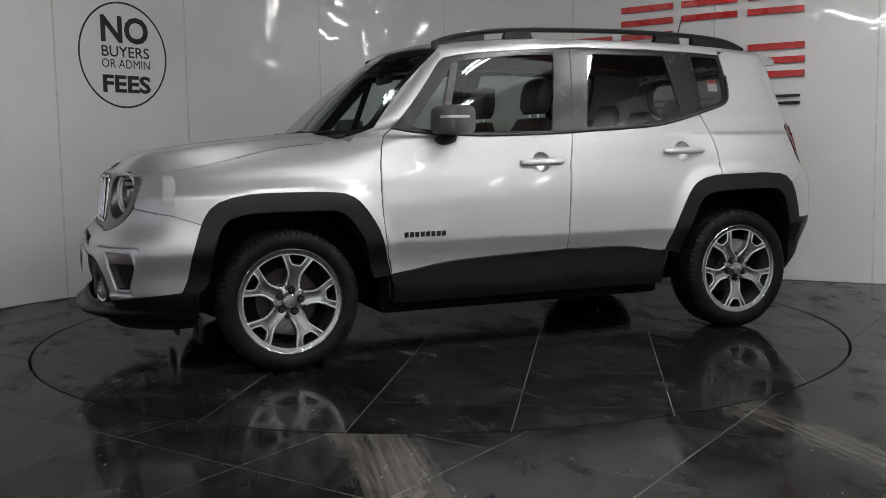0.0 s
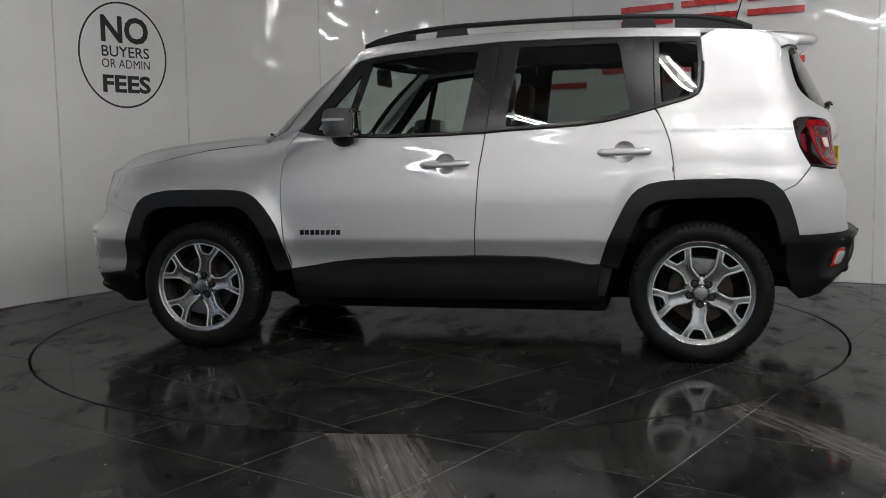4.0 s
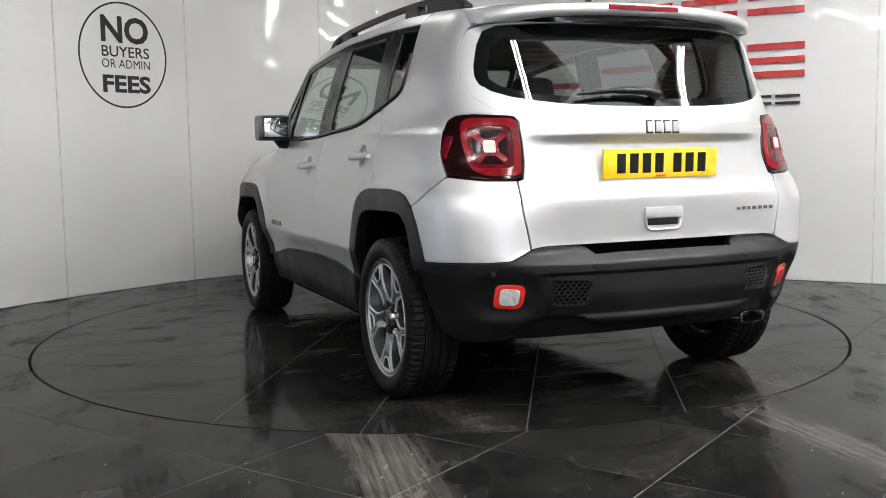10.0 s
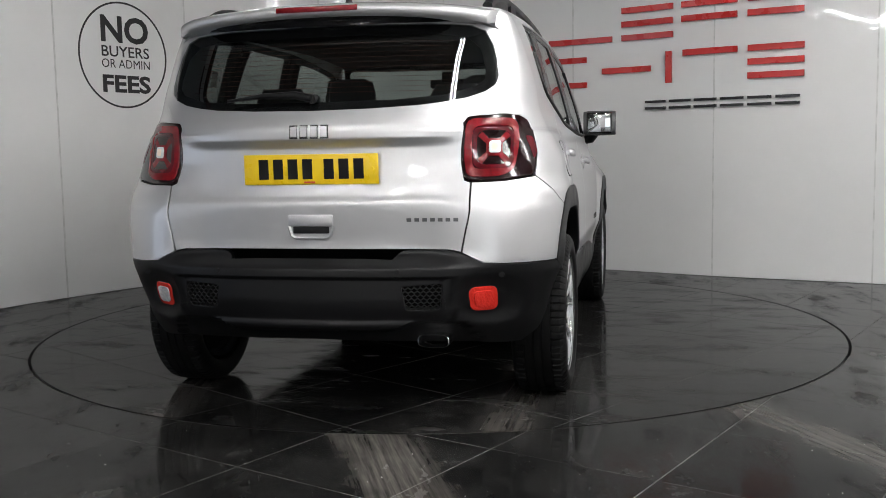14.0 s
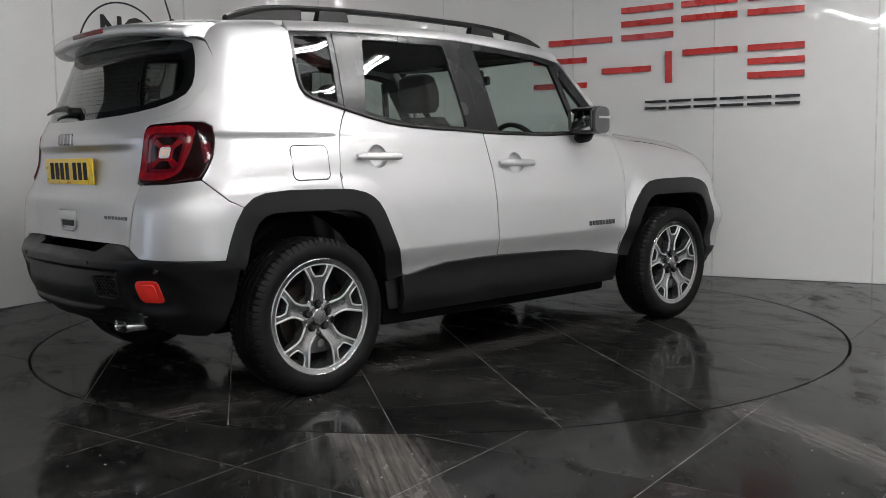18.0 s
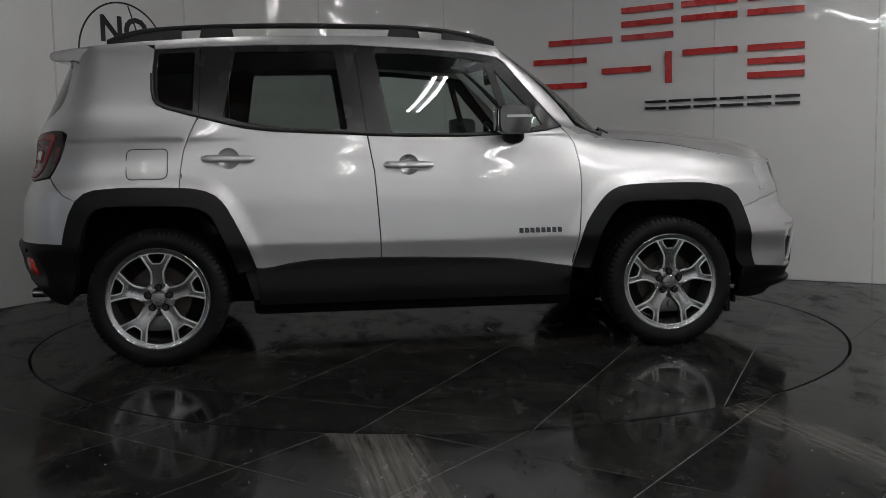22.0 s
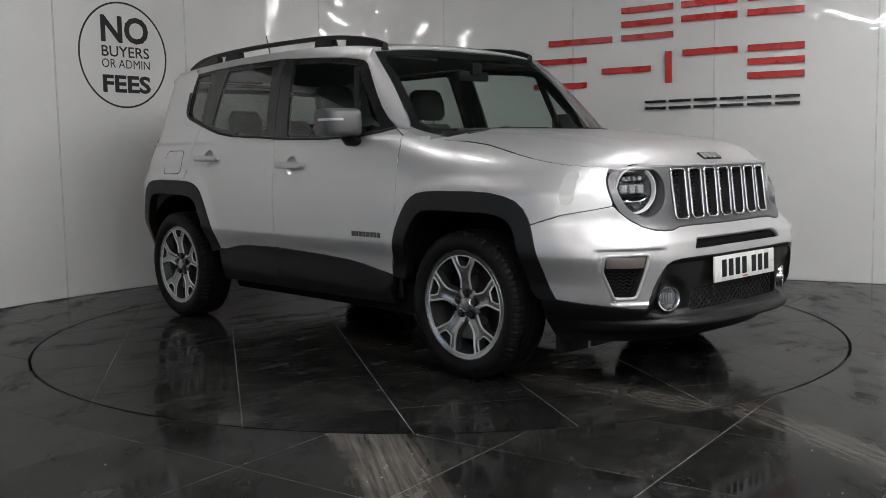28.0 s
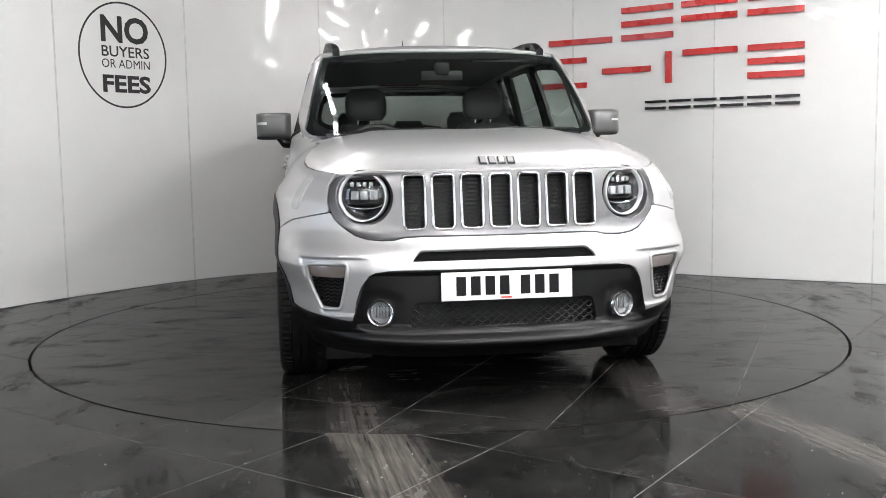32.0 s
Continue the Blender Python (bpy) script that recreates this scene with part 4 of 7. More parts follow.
for mir in BOTH:
    # doors
    door = piece("front_door", sheet(side_outline(BELT_F + MID[1:] + SILL_F[1:] + F_EDGE[1:-1]), shell, (0.03, 0.018), holes=[cup_hole(CUP_F)], gap=0.0042, mirror=mir), PAINT, car, "silver front door with black badge bars")
    rdoor = piece("rear_door", sheet(side_outline(BELT_R + R_EDGE[1:] + R_ARCH[8:] + SILL_R[1:] + MID[::-1][1:-1]), shell, (0.025, 0.018), holes=[cup_hole(CUP_R)], gap=0.0042, mirror=mir), PAINT, car, "silver rear door")
    # front wing
    wing = F_EDGE[::-1][:-1]
    wing = [(0.735, 1.139), (0.80, 1.140), (0.875, 1.122)] + hood_edge
    nose_line = [(U_ALL - fs(y, z), z) for y, z in ((0.640, 0.940), (0.656, 0.924), (0.672, 0.895), (0.680, 0.85), (0.677, 0.80), (0.680, 0.786))]
    wing = side_outline(wing) + nose_line + side_outline([(1.80, 0.753), (1.70, 0.719), (1.674, 0.710)] + [p for p in F_ARCH[::-1] if p[0] <= 1.665] + F_EDGE[1:-1])
    piece("front_wing", sheet(wing, shell, (0.03, 0.025), gap=0.0028, mirror=mir), PAINT, car)
    # rear quarter with the pillar behind the glass
    top = [(x, roof_edge(x)) for x in (-1.278, -1.35, -1.45, -1.55, -1.62)]
    rear_line = [(rs(0.585, 1.534), 1.534), (rs(0.575, 1.507), 1.507), (rs(0.607, 1.503), 1.503), (rs(0.652, 1.486), 1.486), (rs(0.6915, 1.42), 1.42), (rs(0.712, 1.30), 1.30), (rs(0.685, 1.223), 1.223), (rs(0.627, 1.169), 1.169), (rs(0.608, 1.154), 1.154)]
    lamp_line = [(sx(-1.772, 1.157), 1.157), (sx(-1.718, 1.153), 1.153), (sx(-1.694, 1.135), 1.135), (sx(-1.698, 1.10), 1.10), (sx(-1.705, 1.065), 1.065), (sx(-1.722, 1.012), 1.012), (sx(-1.747, 0.967), 0.967), (sx(-1.772, 0.929), 0.929)]
    quarter = side_outline(glass_rear_rows) + side_outline(top)[1:] + rear_line + lamp_line + side_outline([(-1.70, 0.845)] + R_ARCH[3:8]) + side_outline(R_EDGE[::-1][1:-1])
    piece("rear_quarter", sheet(quarter, shell, (0.03, 0.02), gap=0.0028, mirror=mir), PAINT, car)
    # lower corner under the tail lamp
    corner = [(sx(-1.774, 0.926), 0.926), (rs(0.70, 0.911), 0.911), (rs(0.592, 0.909), 0.909), (rs(0.591, 0.841), 0.841), (rs(0.578, 0.74), 0.74), (rs(0.562, 0.657), 0.657), (rs(0.60, 0.640), 0.640), (rs(0.64, 0.621), 0.621), (rs(0.72, 0.614), 0.614)] + side_outline([(-1.718, 0.610)] + R_ARCH[1:4] + [(-1.70, 0.843)])
    piece("rear_corner", sheet(corner, shell, (0.03, 0.025), gap=0.0028, mirror=mir), PAINT, car)
    # roof side above the glass
    strip = side_outline(DLO_TOP) + side_outline([(0.442, 1.528)]) + side_outline([(x, roof_edge(x)) for x in (0.42, 0.3, 0.1, -0.1, -0.4, -0.7, -1.0, -1.278)])
    piece("roof_side", sheet(strip, shell, GRID, gap=0.0008, mirror=mir), PAINT, car)
    # windscreen pillar
    inner = [screen(y, z) for y, z in ((0.652, 1.548), (0.672, 1.49), (0.692, 1.42), (0.711, 1.345), (0.729, 1.27), (0.745, 1.20), (0.757, 1.145))] + [screen(0.735, 1.122) + Vector((0.012, 0, 0))]
    outer = [shell(sx(x, z), z) for x, z in ((0.41, 1.505), (0.455, 1.473), (0.515, 1.397), (0.578, 1.318), (0.64, 1.246), (0.69, 1.19), (0.742, 1.14), (0.80, 1.126))]
    inner.append(hood_top(0.985, 0.66) - Vector((0, 0, 0.006)))
    outer.append(shell(sx(0.925, 1.1), 1.1) + Vector((0, 0, 0.002)))
    bm = bmesh.new()
    rows = []
    for n_row, (a, b) in enumerate(zip(inner, outer)):
        swell = 0.008 * smoothstep(7.2, 4.0, n_row)
        out = Vector((0.45, 0.8, 0.4)).normalized()
        row = []
        for k in range(9):
            t = k / 8
            row.append(bm.verts.new(a.lerp(b, t) + out * swell * math.sin(math.pi * t) ** 0.8))
        row.insert(0, bm.verts.new(a - Vector((0.03, 0.0, 0.03))))
        row.append(bm.verts.new(b - Vector((0.0, 0.03, 0.0))))
        rows.append(row)
    for a, b in zip(rows, rows[1:]):
        for k in range(len(a) - 1):
            bm.faces.new((a[k], a[k + 1], b[k + 1], b[k]))
    if mir:
        for v in bm.verts:
            v.co.y = -v.co.y
    carry(part("windscreen_pillar", bm, PAINT, car, "", 60))
    # black window band: door frames, pillars and glass
    def band(rows, depth=0.02, proud=-0.006, mat=PILLAR, name="window_frame", parent=None, holes=(), label="", gap=0.0015):
        return piece(name, sheet(side_outline(rows), shell, GRID, gap=gap, depth=depth, proud=proud, mirror=mir, holes=[side_outline(h) for h in holes]), mat, parent or car, label)
    f_glass = rounded([(0.365, 1.478), (0.645, 1.150), (0.5, 1.122), (0.24, 1.115), (-0.135, 1.119), (-0.205, 1.525), (-0.02, 1.520), (0.25, 1.497)], 0.02, 3)
    r_glass = rounded([(-0.405, 1.535), (-0.345, 1.137), (-0.55, 1.146), (-0.72, 1.158), (-0.86, 1.183), (-0.955, 1.208), (-0.895, 1.535)], 0.02, 3)
    q_glass = rounded([(-1.082, 1.535), (-1.095, 1.236), (-1.222, 1.268), (-1.262, 1.298), (-1.268, 1.42), (-1.262, 1.528)], 0.018, 3)
    frame_f = [(0.438, 1.494)] + A_EDGE[1:-1] + [(0.735, 1.139)] + BELT_F[1:] + [(-0.307, 1.566), (-0.02, 1.547), (0.253, 1.525), (0.35, 1.512)]
    frame_r = BELT_R + [(-1.055, 1.559), (-0.792, 1.567), (-0.329, 1.567), (-0.309, 1.566)]
    frame_q = [(-1.069, 1.209)] + glass_rear_rows[1:] + [(-1.057, 1.559)]
    ff = band(frame_f, holes=[f_glass], label="black front door window frame")
    fr = band(frame_r, holes=[r_glass], label="black rear door window frame")
    fq = band(frame_q, holes=[q_glass], label="black quarter window frame")
    for rows, host, mat in ((f_glass, ff, GLASS), (r_glass, fr, GLASS_MID), (q_glass, fq, GLASS_DARK)):
        g = piece("window_glass", sheet(side_outline(rows), shell, (0.12, 0.1), depth=0.004, proud=-0.011, edge=0.001, mirror=mir), mat, host)
        g.visible_shadow = False
    # divider bar of the front window
    bm = bmesh.new()
    for x, z in ((0.40, 1.47),):
        a, b = shell(sx(0.37, 1.468), 1.468), shell(sx(0.475, 1.118), 1.118)
        for k in range(1):
            d = (b - a).normalized()
            w = Vector((0.019, 0, 0))
            o = Vector((0, 0.006, 0))
            vs = [bm.verts.new(p + q) for p in (a, b) for q in (-w, w, w + o * -3, -w + o * -3)]
            for q in ((0, 1, 5, 4), (1, 2, 6, 5), (2, 3, 7, 6), (3, 0, 4, 7)):
                bm.faces.new([vs[i] for i in q])
    if mir:
        for v in bm.verts:
            v.co.y = -v.co.y
    part("divider_bar", bm, PILLAR, ff, "", 30)
    # seal along the belt
    bm = bmesh.new()
    tube(bm, [shell(sx(x, z), z + 0.004) + Vector((0, 0.003, 0)) for x, z in BELT_F + BELT_R[1:] + glass_rear_rows[1:-1]], 0.0075, 6)
    if mir:
        for v in bm.verts:
            v.co.y = -v.co.y
    carry(part("belt_seal", bm, SEAL, car, "", 60))
    # cladding: sill and wheel arches
    bottom_f, bottom_r = [(0.745, 0.285), (-0.197, 0.285)], [(-0.197, 0.285), (-0.80, 0.285)]

    def arch_ring(outer, cx, name):
        inner = []
        for x, z in outer:
            d = Vector((x - cx, z - 0.36))
            k = 1 - 0.088 / d.length
            inner.append((cx + d.x * k, 0.36 + d.y * k))
        return inner
    fi, ri = arch_ring(F_ARCH, 1.285, ""), arch_ring(R_ARCH, -1.285, "")
    sill_f = SILL_F + [(0.765, 0.36), (0.76, 0.285), (-0.198, 0.285)]
    sill_r = SILL_R + [(-0.198, 0.285), (-0.80, 0.285), (-0.80, 0.36)]
    sl = piece("sill_cladding", sheet(side_outline(sill_f), shell, GRID, gap=0.0018, depth=0.03, proud=0.010, edge=0.012, mirror=mir), CLAD, car)
    piece("sill_cladding", sheet(side_outline(sill_r), shell, GRID, gap=0.0018, depth=0.03, proud=0.010, edge=0.012, mirror=mir), CLAD, car)
    piece("arch_cladding", sheet(side_outline(F_ARCH[:-1] + [(1.765, 0.40), (1.69, 0.40)] + fi[::-1][1:]), shell, (0.05, 0.04), gap=0.001, depth=0.05, proud=0.005, edge=0.012, mirror=mir), CLAD, car)
    cut = 7
    piece("arch_cladding", sheet(side_outline(R_ARCH[:cut + 1] + ri[:cut + 1][::-1]), shell, (0.05, 0.04), gap=0.001, depth=0.05, proud=0.005, edge=0.012, mirror=mir), CLAD, car)
    piece("arch_cladding", sheet(side_outline(R_ARCH[cut:] + ri[cut:][::-1]), shell, (0.05, 0.04), gap=0.001, depth=0.05, proud=0.005, edge=0.012, mirror=mir), CLAD, car)
    # wheel wells, their shade painted in as near-black
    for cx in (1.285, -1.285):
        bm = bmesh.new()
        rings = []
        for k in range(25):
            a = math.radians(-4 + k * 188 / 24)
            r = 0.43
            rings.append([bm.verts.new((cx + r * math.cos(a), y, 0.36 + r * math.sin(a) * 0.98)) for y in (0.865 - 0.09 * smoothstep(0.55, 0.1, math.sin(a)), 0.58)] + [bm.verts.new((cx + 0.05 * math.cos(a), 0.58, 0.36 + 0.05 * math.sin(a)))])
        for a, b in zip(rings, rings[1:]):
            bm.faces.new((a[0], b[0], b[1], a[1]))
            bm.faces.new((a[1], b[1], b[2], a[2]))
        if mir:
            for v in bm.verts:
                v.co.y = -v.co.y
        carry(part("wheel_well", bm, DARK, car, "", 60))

# roof, bonnet, windscreen, cowl
def plan_outline(rows):
    return [(x, y) for x, y in rows] + [(x, -y) for x, y in rows[::-1] if y > 1e-6]


roof_rows = [(0.50, 0.0), (0.487, 0.2), (0.46, 0.40), (0.425, 0.56), (0.40, 0.648), (0.0, ROOF_Y), (-0.8, ROOF_Y), (-1.598, ROOF_Y * 0.992), (-1.622, 0.56), (-1.648, 0.4), (-1.66, 0.0)]
piece("roof", sheet(plan_outline(roof_rows), roof_top, (0.08, 0.06), gap=0.001), PAINT, car)
front_rows = []
for y in (0.0, 0.15, 0.3, 0.42, 0.52, 0.58, 0.622):
    front_rows.append((hood_front(y), y))
hood_rows = front_rows + [(p.x, p.y) for p in SIDE_RIM[::-1]] + [(hood_back(y), y) for y in (0.66, 0.5, 0.3, 0.0)]
piece("bonnet", sheet(plan_outline(hood_rows), hood_top, (0.03, 0.04), gap=0.003), PAINT, car)
ws_rows = [(0.0, 1.572), (0.3, 1.570), (0.5, 1.562), (0.646, 1.546), (0.686, 1.42), (0.723, 1.27), (0.751, 1.145), (0.74, 1.118), (0.5, 1.112), (0.0, 1.112)]
frit_hole = rounded([(0.0 + y, z) for y, z in ((-0.622, 1.532), (0.622, 1.532), (0.718, 1.165), (0.68, 1.137), (-0.68, 1.137), (-0.718, 1.165))], 0.03, 4)
ws_all = ws_rows + [(-y, z) for y, z in ws_rows[::-1] if y > 0]
wsg = piece("windscreen", sheet(ws_all, screen, (0.1, 0.08), depth=0.004, edge=0.001), GLASS, car, "clear windscreen")
wsg.visible_shadow = False
piece("screen_border", sheet(ws_all, screen, (0.1, 0.08), holes=[frit_hole], depth=0.003, proud=-0.006, edge=0.001), GLOSS_BLACK, wsg, "black printed glass border")
bm = bmesh.new()
rows = []
for k in range(25):
    y = -0.655 + 1.31 * k / 24
    p = screen(y, 1.112)
    xh = hood_back(abs(y))
    q = hood_top(xh, y)
    rows.append([bm.verts.new(v) for v in (p + Vector((-0.03, 0, 0.012)), p + Vector((0.012, 0, -0.008)), Vector((xh + 0.01, y, q.z - 0.03)), Vector((xh + 0.03, y, q.z - 0.06)))])
for a, b in zip(rows, rows[1:]):
    for k in range(3):
        bm.faces.new((a[k], a[k + 1], b[k + 1], b[k]))
carry(part("cowl", bm, CLAD, car, "black cowl panel under the windscreen", 50))
for y0, y1 in ((-0.02, 0.62), (-0.60, -0.06)):
    bm = bmesh.new()
    pts = [screen(y0 + (y1 - y0) * k / 8, 1.116 + 0.008 * math.sin(k / 8 * 2)) + Vector((0.016, 0, 0.008)) for k in range(9)]
    tube(bm, pts, 0.007, 6)
    tube(bm, [pts[4] + Vector((0, 0, 0.006)), screen((y0 + y1) / 2 - 0.25, 1.105) + Vector((0.05, 0, 0.0))], 0.008, 6)
    carry(part("wiper", bm, CLAD, car, "", 60))

# inner dark body below the belt: floor pan, bulkheads; near-black paints in their shade
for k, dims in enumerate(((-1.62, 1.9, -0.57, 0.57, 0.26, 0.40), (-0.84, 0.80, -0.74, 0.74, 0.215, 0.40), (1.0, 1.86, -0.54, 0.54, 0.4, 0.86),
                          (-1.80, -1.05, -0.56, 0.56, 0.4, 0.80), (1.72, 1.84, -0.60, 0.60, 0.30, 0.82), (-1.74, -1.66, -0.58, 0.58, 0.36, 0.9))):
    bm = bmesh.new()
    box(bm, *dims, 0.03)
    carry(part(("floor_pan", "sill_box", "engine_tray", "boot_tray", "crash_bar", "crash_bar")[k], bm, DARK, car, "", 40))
for mir in BOTH:
    for rows, nm in (([(-0.83, 0.30), (0.76, 0.30), (0.79, 0.5), (0.80, 1.08), (0.70, 1.10), (0.24, 1.08), (-0.25, 1.09), (-0.72, 1.115), (-1.05, 1.18), (-1.26, 1.23), (-1.5, 1.2), (-1.6, 0.9), (-1.2, 0.87), (-0.98, 0.83)], "door_card"),):
        piece(nm, sheet([(sx(x, z), z) for x, z in rows], lambda u, z: shell(u, z) - Vector((0, 0.055, 0)), (0.1, 0.1), depth=0.01, mirror=mir), TRIM, car, "dark inner door lining")

# dark seals in the joints between the panels
for mir in BOTH:
    lines = [[shell(sx(x, z), z) for x, z in rows] for rows in (MID, R_EDGE, F_EDGE)]
    lines.append([shell(sx(x, z), z) for x, z in hood_edge])
    lines.append([shell(U_ALL - fs(0.678, 0.785), 0.785)] + [shell(sx(x, z), z) for x, z in ((1.80, 0.752), (1.70, 0.718), (1.675, 0.709))])
    lines.append([shell(rs(y, z), z) for y, z in ((0.592, 0.907), (0.589, 0.841), (0.576, 0.74), (0.560, 0.658))])
    lines.append([shell(sx(-1.773, 0.9275), 0.9275), shell(sx(-1.70, 0.844), 0.844), shell(sx(-1.645, 0.816), 0.816)])
    for pts in lines:
        bm = bmesh.new()
        pts = [p + (Vector((p.x * 0.12, 0, 0.7)) - p) * 0.006 - Vector((0, 0.002, 0)) for p in pts]
        tube(bm, pts, 0.0052, 6)
        if mir:
            for v in bm.verts:
                v.co.y = -v.co.y
        carry(part("joint_seal", bm, SEAL, car, "", 60))
# ---- nose ----
def both(rows, f):
    """A symmetrical outline from half rows (y, z), from the middle's top round to the middle's bottom."""
    left = [(f(y, z), z) for y, z in rows]
    return left + [(-s, z) for s, z in left[::-1] if abs(s) > 1e-9]


BEZEL_OUT = [(0.0, 0.944), (0.30, 0.943), (0.52, 0.942), (0.60, 0.938), (0.645, 0.925), (0.668, 0.895), (0.676, 0.85), (0.672, 0.80), (0.655, 0.762), (0.62, 0.728), (0.58, 0.702), (0.535, 0.687), (0.48, 0.681), (0.43, 0.682), (0.385, 0.692), (0.30, 0.694), (0.0, 0.692)]
SLOT_Y = [(k - 3) * 0.1147 for k in range(7)]


def slot_outline(yc, hw=0.0475, z0=0.716, z1=0.934):
    return rounded([(yc - hw, z1), (yc + hw, z1), (yc + hw * 0.96, z0), (yc - hw * 0.96, z0)], 0.02, 4)


def lamp_hole(sg):
    rows = [(0.536 + 0.112 * math.cos(a), min(0.934, 0.846 + 0.112 * math.sin(a))) for a in (2 * math.pi * k / 48 for k in range(48))]
    return [(sg * y, z) for y, z in rows]


def nose_pts(rows):
    return [(fs(y, z), z) for y, z in rows]


grille_panel = piece("grille_panel", sheet(both(BEZEL_OUT, fs), nose, (0.04, 0.03), holes=[nose_pts(slot_outline(y)) for y in SLOT_Y] + [nose_pts(lamp_hole(1)), nose_pts(lamp_hole(-1))], gap=0.002, depth=0.04, edge=0.006), PAINT_GREY, car, "satin grey seven-slot grille panel")
for yc in SLOT_Y:
    bm = bmesh.new()
    ring = [nose(s, z) + Vector((0.004, 0, 0)) for s, z in nose_pts(slot_outline(yc, 0.044, 0.719, 0.931))]
    tube(bm, ring, 0.0062, 8, closed=True, up=Vector((1, 0, 0)))
    slot = carry(part("grille_slot", bm, CHROME, grille_panel, "chrome grille surround", 60))
    slot.location = (0, 0, 0)
    bm = bmesh.new()
    def back(y, z):
        s = fs(y, z)
        return nose(s, z) - Vector((0.03, 0, 0))
    pts = slot_outline(yc, 0.046, 0.717, 0.933)
    bm.faces.new([bm.verts.new(back(y, z) - Vector((0.012, 0, 0))) for y, z in pts])
    # honeycomb ribs
    pitch = 0.0165
    for r in range(14):
        z = 0.722 + r * pitch
        row = []
        for k in range(13):
            y = yc - 0.044 + k * 0.00735
            row.append(back(y, z + 0.0045 * math.cos(math.pi * k + (math.pi if r % 2 else 0))))
        tube(bm, row, 0.0028, 4)
    part("mesh_insert", bm, MESH, slot, "black honeycomb mesh", 0)

# headlamps
for sg in (1, -1):
    cy, cz = 0.536 * sg, 0.846
    # dark bowl behind the lamp opening
    bm = bmesh.new()
    hole = [nose(s, z) - Vector((0.012, 0, 0)) for s, z in nose_pts(lamp_hole(sg))]
    rings = [[bm.verts.new(p) for p in hole]]
    for deep, k in ((0.022, 0.955), (0.09, 0.94)):
        rings.append([bm.verts.new((p.x - deep, cy + (p.y - cy) * k, cz + (p.z - cz) * k)) for p in hole])
    for ra, rb_ in zip(rings, rings[1:]):
        for i in range(len(hole)):
            j = (i + 1) % len(hole)
            bm.faces.new((ra[i], ra[j], rb_[j], rb_[i]))
    bm.faces.new(rings[-1])
    bowl = carry(part("headlamp", bm, PAINT_GREY, car, "round headlamp set in a grey bezel", 50))
    n = nose(fs(0.536, 0.846), 0.846)
    m = Matrix.Translation((1.952, cy, cz)) @ pose(0, 0, 0, 0, 0, 21 * sg)
    def turned(name, prof, mat, segs=48, closed=False, label=""):
        bm = bmesh.new()
        lathe(bm, prof, segs, closed)
        bmesh.ops.transform(bm, matrix=m @ pose(0, 0, 0, 0, 0, -90), verts=bm.verts)
        return part(name, bm, mat, bowl, label, 40)
    turned("ring", [(0.098, -0.04), (0.0995, 0.018), (0.098, 0.022), (0.0955, 0.022), (0.0925, 0.018), (0.092, -0.02)], RING_WHITE, closed=True, label="pale light ring")
    turned("shroud", [(0.108, -0.04), (0.1085, 0.008), (0.107, 0.012), (0.1035, 0.010), (0.103, -0.02)], GLOSS_BLACK, closed=True)
    turned("reflector_bowl", [(0.0912, 0.0), (0.07, -0.03), (0.03, -0.045), (0.0005, -0.05)], GLOSS_BLACK)
    bm = bmesh.new()
    box(bm, -0.030, -0.014, -0.078, 0.078, -0.034, 0.034, 0.012)
    bmesh.ops.transform(bm, matrix=m, verts=bm.verts)
    part("lamp_carrier", bm, GLOSS_BLACK, bowl, "", 40)
    for y in (-0.040, 0.0, 0.040):
        bm = bmesh.new()
        box(bm, -0.022, -0.004, y - 0.016, y + 0.016, -0.014, 0.022, 0.007, 3)
        bmesh.ops.transform(bm, matrix=m, verts=bm.verts)
        part("projector", bm, PROJECTOR, bowl, "clear projector lens", 40)
    bm = bmesh.new()
    tube(bm, [m @ Vector((-0.008, 0.074 * math.cos(t), -0.030 - 0.018 * math.sin(t))) for t in (math.pi * k / 14 for k in range(15))], 0.0028, 6)
    part("reflector_rim", bm, CHROME, bowl, "", 40)
    for k in range(4):
        bm = bmesh.new()
        box(bm, -0.012, 0.0, -0.055 + k * 0.026, -0.040 + k * 0.026, 0.04, 0.058, 0.003)
        bmesh.ops.transform(bm, matrix=m, verts=bm.verts)
        part("light_block", bm, PROJECTOR, bowl, "", 40)
    lens = turned("lens", [(0.0935, 0.012), (0.075, 0.026), (0.045, 0.036), (0.0005, 0.040)], LENS)
    lens.visible_shadow = False

# bonnet badge and rear badge: plain chrome bars
def badge(name, pts_at, n, w, h, mat, parent, thick=0.006, gap=0.25, label=""):
    bm = bmesh.new()
    for k in range(n):
        a, b = (k + gap / 2) / n, (k + 1 - gap / 2) / n
        q = [pts_at((a - 0.5) * w, -h / 2), pts_at((b - 0.5) * w, -h / 2), pts_at((b - 0.5) * w, h / 2), pts_at((a - 0.5) * w, h / 2)]
        no = (q[1] - q[0]).cross(q[3] - q[0]).normalized()
        if no.dot(q[0] - Vector((0, 0, 0.7))) < 0:
            no = -no
        lo = [bm.verts.new(p - no * 0.002) for p in q]
        hi = [bm.verts.new(p.lerp(sum(q, Vector()) / 4, 0.08) + no * thick) for p in q]
        bm.faces.new(hi)
        for i in range(4):
            j = (i + 1) % 4
            bm.faces.new((lo[i], lo[j], hi[j], hi[i]))
    ob = part(name, bm, mat, parent, label, 30)
    if parent is car:
        carry(ob)
    return ob


